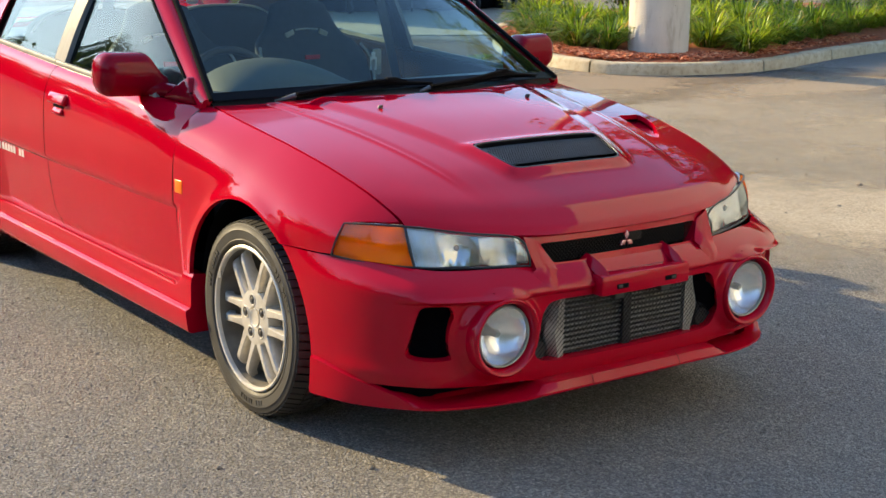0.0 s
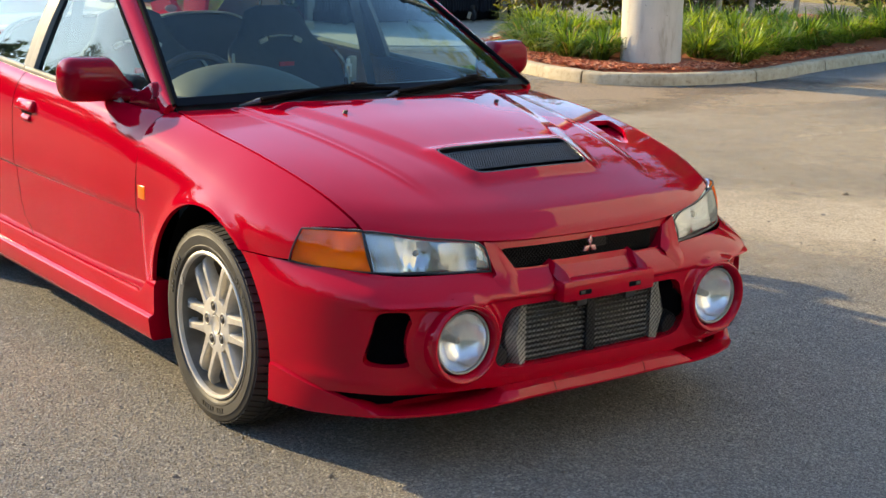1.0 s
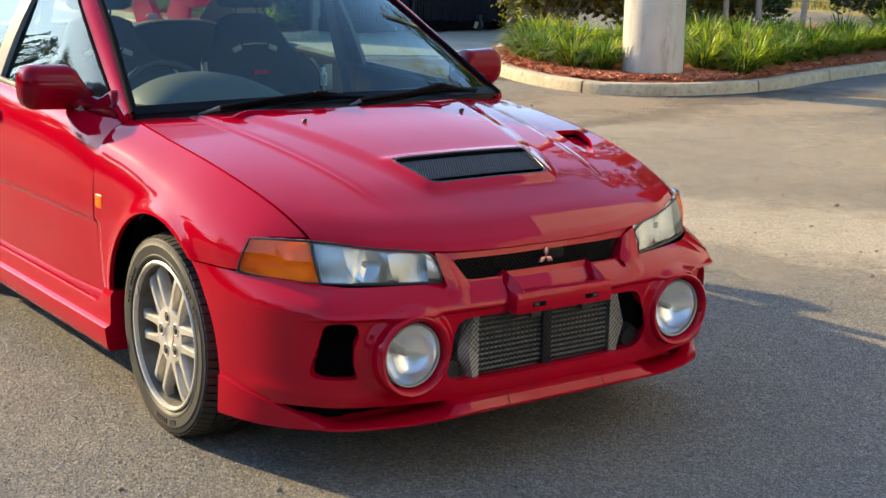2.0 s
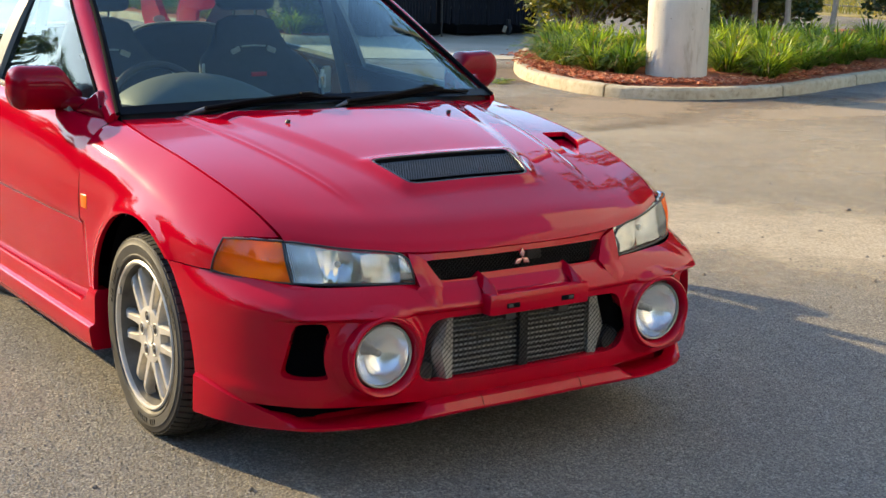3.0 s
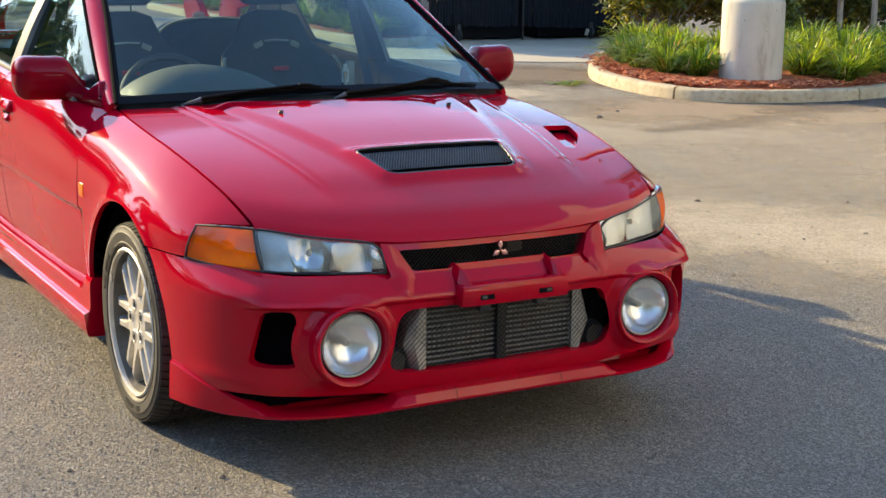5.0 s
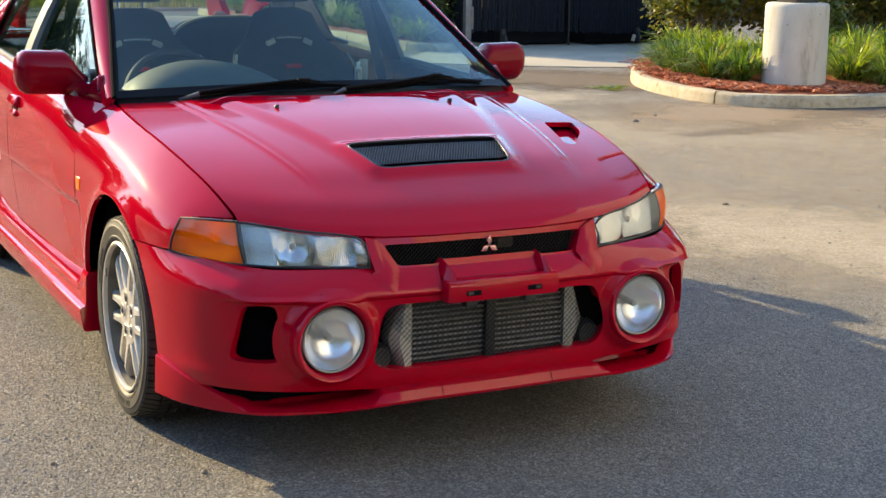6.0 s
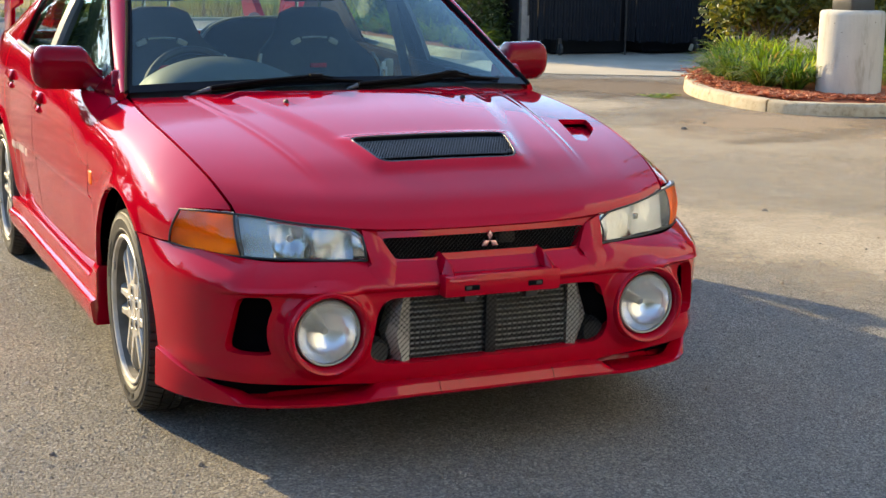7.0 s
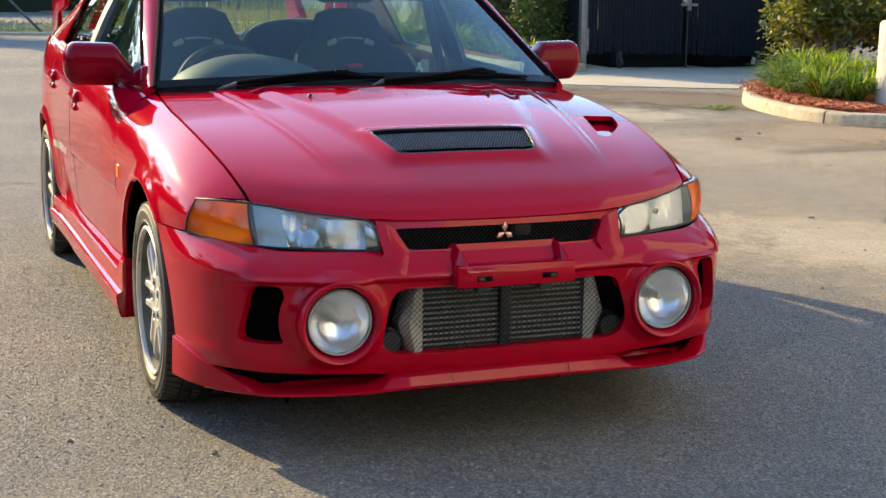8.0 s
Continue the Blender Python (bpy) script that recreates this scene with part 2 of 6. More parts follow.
def clear(name, tint, gloss=0.04, ribs=0.0, along=(1, 0, 0), see=1.0, body=None, edge=.92):
    """Thin glass or lens: lets light through, with a clear reflection on top."""
    m = bpy.data.materials.new(name)
    m.use_nodes = True
    t = m.node_tree
    t.nodes.remove(t.nodes["Principled BSDF"])
    out = t.nodes["Material Output"]
    pass_, shine, face = t.nodes.new("ShaderNodeBsdfTransparent"), t.nodes.new("ShaderNodeBsdfGlossy"), t.nodes.new("ShaderNodeLayerWeight")
    steep, fres = t.nodes.new("ShaderNodeMath"), t.nodes.new("ShaderNodeMath")
    steep.operation, fres.operation = "POWER", "MULTIPLY_ADD"
    face.inputs[0].default_value = .5
    steep.inputs[1].default_value, fres.inputs[1].default_value, fres.inputs[2].default_value = 5.0, edge, .042
    t.links.new(face.outputs["Facing"], steep.inputs[0])
    t.links.new(steep.outputs[0], fres.inputs[0])
    pass_.inputs[0].default_value = (*tint, 1)
    shine.inputs["Roughness"].default_value = gloss
    shine.inputs["Color"].default_value = (.86, 1.0, .97, 1)
    top = t.nodes.new("ShaderNodeMixShader")
    low = pass_.outputs[0]
    if body is not None:
        dif, blend = t.nodes.new("ShaderNodeBsdfTranslucent"), t.nodes.new("ShaderNodeMixShader")
        dif2, both = t.nodes.new("ShaderNodeBsdfDiffuse"), t.nodes.new("ShaderNodeAddShader")
        dif.inputs[0].default_value = dif2.inputs[0].default_value = (*[c * 0.5 for c in body], 1)
        t.links.new(dif.outputs[0], both.inputs[0])
        t.links.new(dif2.outputs[0], both.inputs[1])
        blend.inputs[0].default_value = 1 - see
        t.links.new(low, blend.inputs[1])
        t.links.new(both.outputs[0], blend.inputs[2])
        low = blend.outputs[0]
    t.links.new(fres.outputs[0], top.inputs[0])
    t.links.new(low, top.inputs[1])
    t.links.new(shine.outputs[0], top.inputs[2])
    t.links.new(top.outputs[0], out.inputs[0])
    if ribs:
        wave = node(m, "ShaderNodeTexWave", Scale=ribs, Distortion=0.0)
        wave.bands_direction = "X"
        link(m, coords(m), wave.inputs[0])
        b = relief(m, wave.outputs["Fac"], 0.5, 0.004, None, None)
        link(m, b, shine.inputs["Normal"])
    return m


GLASS = clear("window_glass", (0.62, 0.77, 0.77), 0.0)
LENS = clear("headlamp_lens", (0.93, 0.94, 0.93), 0.015, 0, body=(0.85, 0.85, 0.83), see=0.88)
FOGLENS = clear("driving_lamp_lens", (0.95, 0.96, 0.96), 0.05, 18, body=(0.9, 0.9, 0.88), see=0.85)
AMBER = material("amber_lens", (1.0, 0.16, 0.001), 0.3, 0.0, Specular_IOR_Level=0.3, Coat_Weight=0.15, Coat_Roughness=0.02, Subsurface_Weight=0.35, Subsurface_Scale=0.02)
ribs = node(AMBER, "ShaderNodeTexWave", Scale=38.0, Distortion=0.0)
ribs.bands_direction = "X"
link(AMBER, coords(AMBER), ribs.inputs[0])
relief(AMBER, ribs.outputs["Fac"], 0.2, 0.003)
feed(AMBER, mixed(AMBER, grey(AMBER, ribs.outputs["Fac"], 0.2, 0.8, 0.1, 0.5), ramp(AMBER, noise_of(AMBER, 24, 3), ((0.34, (0.92, 0.110, 0.0006)), (0.60, (1.0, 0.180, 0.001)))), (1.0, 0.23, 0.002)), "Base Color")
CORNER = clear("amber_corner_glass", (1.0, 0.42, 0.012), 0.03, 0, body=(1.5, 0.26, 0.001), see=0.66, edge=.35)
CORNERBOWL = material("corner_reflector", (0.9, 0.88, 0.84), 0.30, 1.0)

# ---- the car park ----
def ground_z(y):
    """The ground is level round the car and rises gently towards the back."""
    t = np.clip((np.asarray(y, float) - 2.5) / 1.2, 0, 1)
    return np.minimum(0.013 * np.maximum(np.asarray(y, float) - 3.1, 0) * t, 0.16)


ASPHALT = material("worn_asphalt", (.1, .1, .1), .9)
at = coords(ASPHALT)
fine, mid, big = noise_of(ASPHALT, 240, 4, .7, at), noise_of(ASPHALT, 9, 6, .6, at), noise_of(ASPHALT, .55, 5, .6, at)
chips = node(ASPHALT, "ShaderNodeTexVoronoi", Scale=135.0)
link(ASPHALT, at, chips.inputs["Vector"])
pits = noise_of(ASPHALT, 95, 3, .6, at)
stone = ramp(ASPHALT, chips.outputs["Color"], ((.12, (.117, .112, .106)), (.50, (.208, .197, .180)), (.9, (.38, .362, .322))))
tar = ramp(ASPHALT, fine, ((.36, (.040, .039, .038)), (.60, (.252, .238, .218))))
gap = ramp(ASPHALT, chips.outputs["Distance"], ((.25, (1.12, 1.12, 1.12)), (.50, (.92, .92, .92)), (.78, (.74, .74, .75))))
mix1 = mixed(ASPHALT, grey(ASPHALT, mid, .35, .65, .45, .85), tar, mixed(ASPHALT, 1.0, stone, gap, "MULTIPLY"))
dust = ramp(ASPHALT, big, ((.40, (1.14, 1.14, 1.14)), (.62, (1.50, 1.435, 1.315))))
pitted = mixed(ASPHALT, 1.0, mix1, ramp(ASPHALT, pits, ((.30, (.55, .54, .53)), (.46, (.93, .93, .93)), (.72, (1.02, 1.0, .97)))), "MULTIPLY")
feed(ASPHALT, mixed(ASPHALT, 1.0, pitted, dust, "MULTIPLY"), "Base Color")
relief(ASPHALT, fine, 1.0, .005, relief(ASPHALT, pits, 1.0, .009, relief(ASPHALT, chips.outputs["Distance"], 1.0, -.009, None, None), None))

# one sheet to the horizon, finer near the car
xs = np.unique(np.concatenate([np.linspace(-400, -20, 8), np.linspace(-20, 30, 60), np.linspace(30, 400, 8)]))
ys = np.unique(np.concatenate([np.linspace(-400, -10, 8), np.linspace(-10, 40, 70), np.linspace(40, 400, 8)]))
verts = [(x, y, float(ground_z(y))) for x in xs for y in ys]
faces = [(i * len(ys) + j, (i + 1) * len(ys) + j, (i + 1) * len(ys) + j + 1, i * len(ys) + j + 1) for i in range(len(xs) - 1) for j in range(len(ys) - 1)]
ground = part("ground", (verts, faces), ASPHALT, None, "worn grey asphalt car park", kind="structure")
tagged(ground, category="ground")


def patch(name, x, y, rx, ry, turn, seed, thin=.42, dim=(.205, .17, .12), pale=(.53, .45, .33), label="thin film of pale sand on the asphalt"):
    """A soft-edged film of sand: opaque in the middle, breaking up outwards."""
    m = bpy.data.materials.new(name)
    m.use_nodes = True
    b = m.node_tree.nodes["Principled BSDF"]
    b.inputs["Roughness"].default_value = .95
    c = coords(m)
    grain = noise_of(m, 75, 6, .7, c)
    feed(m, ramp(m, grain, ((.34, dim), (.62, pale))), "Base Color")
    relief(m, grain, .7, .006)
    ln = m.node_tree.nodes.new("ShaderNodeVectorMath")
    ln.operation = "LENGTH"
    sc = m.node_tree.nodes.new("ShaderNodeMapping")
    sc.inputs["Scale"].default_value = (1 / rx, 1 / ry, 0)
    link(m, c, sc.inputs[0])
    link(m, sc.outputs[0], ln.inputs[0])
    away = grey(m, ln.outputs["Value"], 0.1, 1.0, .42, -.25)
    add = m.node_tree.nodes.new("ShaderNodeMath")
    link(m, away, add.inputs[0])
    link(m, noise_of(m, 1.6, 12, .74, c), add.inputs[1])
    feed(m, grey(m, add.outputs[0], .40, .80, 0, 1 - thin), "Alpha")
    n = 16
    vs, fs = [], []
    for i in range(n + 1):
        for j in range(n + 1):
            px, py = rx * (2 * i / n - 1), ry * (2 * j / n - 1)
            wy = y + px * math.sin(turn) + py * math.cos(turn)
            vs.append((px, py, float(ground_z(wy)) + .004 + .0002 * seed))
    fs = [(i * (n + 1) + j, (i + 1) * (n + 1) + j, (i + 1) * (n + 1) + j + 1, i * (n + 1) + j + 1) for i in range(n) for j in range(n)]
    ob = part(name, (vs, fs), m, None, label, kind="stuff")
    ob.matrix_basis = Matrix.Translation((x, y, 0)) @ Matrix.Rotation(turn, 4, "Z")
    return tagged(ob, category="sand")


patch("sand", 3.2, 1.2, 3.6, 1.7, -1.05, 1, .15)
patch("sand", 5.0, 5.0, 3.6, 2.0, -.45, 2, .10)
patch("sand", 4.4, 8.0, 2.8, 1.3, -.5, 3, .12)
# two soft-edged films, darker than the asphalt, to the left of the car
patch("old_asphalt", -5.6, 10.0, 4.6, 10.5, .12, 4, .05, (.030, .029, .027), (.095, .090, .083), "darker grey film on the asphalt, without sand")
patch("old_asphalt", -3.3, 6.6, 2.9, 5.4, .1, 4.4, .05, (.033, .031, .029), (.105, .100, .092), "darker grey film on the asphalt, without sand")
patch("sand", 6.2, 2.6, 3.4, 2.6, .2, 5, .45)
patch("sand", 4.8, 4.4, 5.2, 4.6, 0, 5.5, .55)
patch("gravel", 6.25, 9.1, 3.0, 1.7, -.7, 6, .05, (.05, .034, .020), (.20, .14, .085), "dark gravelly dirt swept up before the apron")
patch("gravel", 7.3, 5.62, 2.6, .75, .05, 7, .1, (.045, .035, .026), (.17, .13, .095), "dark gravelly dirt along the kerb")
patch("sand", 6.0, 5.9, 1.9, 1.5, .5, 8, .2, (.15, .105, .064), (.42, .315, .205), "rusty brown dust washed along the kerb")
patch("sand", 7.6, 4.9, 3.0, .9, .1, 9, .35, (.22, .165, .105), (.54, .43, .30), "tan dust on the asphalt by the kerb")

# loose grit and small stones
GRIT = mottled("grit", (.10, .085, .07), (.22, .19, .155), 40, (.8, .95), .3, 300)
rnd = random.Random(5)
vs, fs = [], []
for k in range(5200):
    if k < 1500:
        x, y = rnd.uniform(-2.4, 3.2), rnd.uniform(-2.2, 2.2)
    else:
        x, y = rnd.uniform(2.0, 8.5), rnd.uniform(-.5, 10.5)
    r = .0018 + .0045 * rnd.random() ** 5 * (1.1 if k < 1500 else 3.2)
    z, base = float(ground_z(y)), len(vs)
    turn = rnd.uniform(0, 6.28)
    for i in range(6):
        a = turn + i * math.pi / 3
        vs.append((x + r * math.cos(a) * rnd.uniform(.7, 1.2), y + r * math.sin(a) * rnd.uniform(.7, 1.2), z + .001))
    vs.append((x, y, z + r * rnd.uniform(.6, 1.1)))
    fs += [(base + i, base + (i + 1) % 6, base + 6) for i in range(6)]
kerb_foot = [(8.35, 10.55), (7.75, 9.85), (7.15, 9.12), (6.72, 8.45), (6.50, 7.95), (6.345, 6.98), (6.52, 6.34), (7.05, 6.02), (7.80, 5.91), (8.63, 6.05), (9.77, 6.41), (11.0, 6.70)]
for k in range(1500):
    i = rnd.randrange(len(kerb_foot) - 1)
    (xa, ya), (xb, yb), t = kerb_foot[i], kerb_foot[i + 1], rnd.random()
    away = .02 + .55 * rnd.random() ** 2.2 * (2.2 if i < 4 else 1)
    d = math.hypot(xb - xa, yb - ya)
    x, y = xa + (xb - xa) * t + (yb - ya) / d * away, ya + (yb - ya) * t - (xb - xa) / d * away
    r, z, base, turn, slim = .004 + .012 * rnd.random() ** 3, float(ground_z(y)), len(vs), rnd.uniform(0, 6.28), rnd.uniform(.25, 1)
    for i in range(6):
        a = i * math.pi / 3
        px, py = r * math.cos(a) * rnd.uniform(.7, 1.2), slim * r * math.sin(a)
        vs.append((x + px * math.cos(turn) - py * math.sin(turn), y + px * math.sin(turn) + py * math.cos(turn), z + .001))
    vs.append((x, y, z + r * .6 * slim))
    fs += [(base + i, base + (i + 1) % 6, base + 6) for i in range(6)]
tagged(part("grit", (vs, fs), GRIT, None, "loose grit and small stones on the asphalt", kind="stuff"), category="gravel")


# coarse stones that stand out of the worn asphalt round the front of the car
PEBBLE = material("asphalt_stone", (.2, .18, .15), .9)
grain_info = PEBBLE.node_tree.nodes.new("ShaderNodeNewGeometry")
feed(PEBBLE, ramp(PEBBLE, grain_info.outputs["Random Per Island"], ((0, (.15, .137, .118)), (.35, (.24, .216, .178)), (.8, (.33, .295, .24)), (1, (.42, .375, .305)))), "Base Color")
seed = np.random.default_rng(4)
n = 60000
px, py = seed.uniform(-3.0, 3.4, n), seed.uniform(-3.4, 2.2, n)
rad, turn = .0022 + .0042 * seed.random(n) ** 2, seed.uniform(0, 6.28, n)
corner = np.arange(5) * 2 * np.pi / 5
ring_x = px[:, None] + rad[:, None] * np.cos(corner + turn[:, None]) * seed.uniform(.7, 1.25, (n, 5))
ring_y = py[:, None] + rad[:, None] * np.sin(corner + turn[:, None]) * seed.uniform(.7, 1.25, (n, 5))
pts = np.zeros((n, 6, 3))
pts[:, :5, 0], pts[:, :5, 1], pts[:, :5, 2] = ring_x, ring_y, .0008
pts[:, 5, 0], pts[:, 5, 1], pts[:, 5, 2] = px + rad * seed.uniform(-.4, .4, n), py + rad * seed.uniform(-.4, .4, n), .001 + rad * seed.uniform(.35, .7, n)
tri = (np.arange(n) * 6)[:, None, None] + np.array([(i, (i + 1) % 5, 5) for i in range(5)])[None]
tagged(part("asphalt_stones", (pts.reshape(-1, 3).tolist(), tri.reshape(-1, 3).tolist()), PEBBLE, None, "coarse stones standing out of the worn asphalt", kind="stuff", smooth=False), category="asphalt")


def stone_lump(x, y, r, label):
    bm = bmesh.new()
    bmesh.ops.create_icosphere(bm, subdivisions=2, radius=r)
    q = random.Random(int(x * 1000) + int(y * 77))
    for v in bm.verts:
        v.co *= .8 + .4 * q.random()
        v.co.z = max(v.co.z * .7, -.3 * r)
    ob = part("stone", bm, GRIT, None, label, 60)
    ob.location = (x, y, float(ground_z(y)) + .25 * r)
    return tagged(ob, category="stone", group="stones on the asphalt")


for x, y, r in ((-.756, -.575, .010), (-1.105, -.34, .009), (-1.36, .12, .006), (3.19, 2.30, .018), (3.36, 1.16, .014), (3.02, 2.0, .010), (3.96, 1.5, .020), (-.2, -.9, .006), (4.9, 5.7, .03), (5.3, 6.0, .02)):
    stone_lump(x, y, r, "small dark stone lying on the asphalt")

# ---- planted island ----
CONCRETE = mottled("pale_concrete", (.36, .315, .245), (.50, .445, .355), 2.2, (.8, .92), .4, 90, distance=.003)
stains = ramp(CONCRETE, noise_of(CONCRETE, 16, 8, .72), ((.30, (.42, .37, .30)), (.44, (.86, .83, .78)), (.60, (1.0, 1.0, 1.0)), (.80, (1.08, 1.07, 1.04))))
feed(CONCRETE, mixed(CONCRETE, 1.0, ramp(CONCRETE, noise_of(CONCRETE, 2.2, 6), ((.3, (.38, .31, .20)), (.7, (.54, .455, .315)))), stains, "MULTIPLY"), "Base Color")
KERB_LINE = [Vector((x, y, 0)) for x, y in ((8.35, 10.55), (7.75, 9.85), (7.15, 9.12), (6.72, 8.45), (6.50, 7.95), (6.39, 7.45), (6.345, 6.98), (6.38, 6.62), (6.52, 6.34), (6.74, 6.16), (7.05, 6.02), (7.40, 5.94), (7.80, 5.91), (8.20, 5.94), (8.63, 6.05), (9.15, 6.22), (9.77, 6.41), (10.4, 6.57), (11.0, 6.70), (12.2, 6.93), (13.6, 7.15), (16.0, 7.45))]


def along(line, d):
    """The place d metres along a line, and its direction."""
    for a, b in zip(line, line[1:]):
        n = (b - a).length
        if d <= n:
            return a + (b - a) * (d / n), (b - a).normalized()
        d -= n
    return line[-1], (line[-1] - line[-2]).normalized()


def kerb_run(line, cuts, parent, inward):
    """Kerbstones with rounded tops; inward: +1 when the bed lies to the left of the line."""
    smooth = []
    for i in range(len(line) - 1):
        p = [line[max(i - 1, 0)], line[i], line[i + 1], line[min(i + 2, len(line) - 1)]]
        for k in range(6):
            t = k / 6
            smooth.append(.5 * ((2 * p[1]) + (p[2] - p[0]) * t + (2 * p[0] - 5 * p[1] + 4 * p[2] - p[3]) * t * t + (3 * p[1] - p[0] - 3 * p[2] + p[3]) * t ** 3))
    smooth.append(line[-1])
    total = sum((b - a).length for a, b in zip(smooth, smooth[1:]))
    ends = [0] + cuts + [total]
    for a, b in zip(ends, ends[1:]):
        rows = []
        n = max(4, int((b - a) / .05))
        for k in range(n + 1):
            p, d = along(smooth, a + .010 + (b - a - .020) * k / n)
            side = Vector((-d.y, d.x, 0)) * inward
            z = float(ground_z(p.y))
            w = .006 * noise.noise((p.x * 3, p.y * 3, 1.0)) + .004 * noise.noise((p.x * 14, p.y * 14, 3.0)) - .012 * max(0, noise.noise((p.x * 6, p.y * 6, 7.0)) - .35)
            rows.append([tuple(p + side * o + Vector((0, 0, z + h))) for o, h in ((w, -.05), (.012 + w, .085), (.020 + w, .105 + w), (.038, .116 + w), (.13, .118 + w), (.15, .11), (.15, -.05))])
        part("kerb_stone", loft(rows), CONCRETE, parent, "", 50)


def bed_sheet(name, rim, material_, label, rise=.10, lift=.09):
    """Earth heaped inside a rim line, with an uneven surface."""
    c = sum(rim, Vector()) / len(rim)
    rows, n = [], 14
    for k in range(n + 1):
        t = k / n
        row = []
        for p in rim:
            q = p.lerp(c, t)
            row.append((q.x, q.y, float(ground_z(q.y)) + lift + rise * step(min(t * 2.2, 1)) + .025 * noise.noise((q.x * 4, q.y * 4, 0)) + .012 * noise.noise((q.x * 15, q.y * 15, 0))))
        rows.append(row)
    v, f = loft(rows, True, False)
    return part(name, (v, [q[::-1] for q in f]), material_, None, label, 80, kind="structure")


MULCH = mottled("red_bark_mulch", (.20, .050, .020), (.42, .13, .055), 35, (.85, .95), .8, 120, distance=.01)
island_rim = [p + Vector((.10 if i < 8 else 0, .10, 0)) for i, p in enumerate(KERB_LINE)] + [Vector((16, 12, 0)), Vector((12, 12.2, 0)), Vector((9.4, 11.4, 0))]
dense = []
for a, b in zip(island_rim, island_rim[1:] + island_rim[:1]):
    dense += [a.lerp(b, k / 4) for k in range(4)]
island = tagged(bed_sheet("ground_bed", dense, MULCH, "island bed covered with red bark mulch"), category="flower bed")
kerb_parent = tagged(new("kerb"), "pale concrete kerb round the planted island", "kerb", kind="structure")
kerb_run(KERB_LINE, [1.9, 4.57, 6.55, 8.2, 10.02, 11.9, 13.8], kerb_parent, 1)

# bark chips on the mulch
CHIP = material("bark_chip", (.3, .1, .05), .9)
info = CHIP.node_tree.nodes.new("ShaderNodeNewGeometry")
feed(CHIP, ramp(CHIP, info.outputs["Random Per Island"], ((0, (.16, .038, .016)), (.35, (.40, .105, .042)), (.75, (.58, .18, .080)), (1, (.64, .36, .20)))), "Base Color")
rnd = random.Random(11)


def chips_over(name, centre_points, count, spread, lift, label):
    vs, fs = [], []
    for _ in range(count):
        p = rnd.choice(centre_points)
        x, y = p[0] + rnd.gauss(0, spread), p[1] + rnd.gauss(0, spread)
        z = float(ground_z(y)) + lift + .03 * rnd.random()
        l, w, a = rnd.uniform(.009, .030), rnd.uniform(.004, .009), rnd.uniform(0, 6.28)
        tilt = rnd.uniform(-.35, .35)
        m = Matrix.Translation((x, y, z)) @ Matrix.Rotation(a, 4, "Z") @ Matrix.Rotation(tilt, 4, "Y") @ Matrix.Rotation(rnd.uniform(-.6, .6), 4, "X")
        b = len(vs)
        for q in ((-l, -w, 0), (l, -w * .6, 0), (l, w * .6, 0), (-l, w, 0), (-l, -w, -.006), (l, -w * .6, -.006), (l, w * .6, -.006), (-l, w, -.006)):
            vs.append(tuple(m @ Vector(q)))
        fs += [tuple(b + i for i in q) for q in ((0, 1, 2, 3), (7, 6, 5, 4), (0, 4, 5, 1), (1, 5, 6, 2), (2, 6, 7, 3), (3, 7, 4, 0))]
    return tagged(part(name, (vs, fs), CHIP, None, label, kind="stuff", smooth=False), category="mulch")


edge = [(p.x + .42 * (1 if i < 9 else .1) + .0, p.y + (.15 if i < 6 else .48)) for i, p in enumerate(KERB_LINE[2:19])]
inner = [(x + .25, y + .25) for x, y in edge]
chips_over("bark_mulch", edge + inner, 16000, .11, .125, "loose red bark chips on the island bed")

# concrete footing of a light pole
FOOT = mottled("weathered_concrete", (.44, .395, .32), (.62, .56, .46), 1.6, (.8, .9), .5, 60, distance=.004)
streaks = ramp(FOOT, noise_of(FOOT, 7, 6, .65, coords(FOOT, (1, 1, .22))), ((.30, (.62, .58, .52)), (.48, (.97, .96, .94)), (.70, (1.06, 1.05, 1.03))))
feed(FOOT, mixed(FOOT, 1.0, ramp(FOOT, noise_of(FOOT, 1.6, 6), ((.3, (.47, .43, .36)), (.7, (.60, .555, .47)))), streaks, "MULTIPLY"), "Base Color")
FOOT_C = (7.49, 6.82)
zb = float(ground_z(6.82)) + .10
footing = empty("light_pole", pose(*FOOT_C, 0), "steel light pole on a round pale concrete footing", "light pole")
part("footing", lathe(((.305, zb - .15), (.3055, zb + .3), (.304, zb + .6), (.303, zb + .775), (.296, zb + .803), (.282, zb + .816), (.25, zb + .82), (0, zb + .822)), 72, "z"), FOOT, footing, "round pale concrete footing with air holes", 50)
for k in range(11):
    a, h = rnd.uniform(2.6, 5.9), rnd.uniform(.15, .76)
    r = rnd.uniform(.002, .006)
    q = lathe(((0, .0015), (r * .7, .0012), (r, 0)), 8, "x")
    # raised black disc, its colour gives the shade of an air hole
    part("air_hole", moved(q, Matrix.Rotation(a, 4, "Z") @ Matrix.Translation((.3035, 0, zb + h))), BLACK, footing)
STEEL = mottled("dark_painted_steel", (.018, .017, .016), (.04, .037, .033), 8, (.4, .6), .05, 200)
part("base_cover", block((-.14, -.14, zb + .815), (.14, .14, zb + .95), .01), STEEL, footing, "dark square base cover")
part("pole", block((-.065, -.065, zb + .94), (.065, .065, 6.2), .01), STEEL, footing, "dark square steel pole")


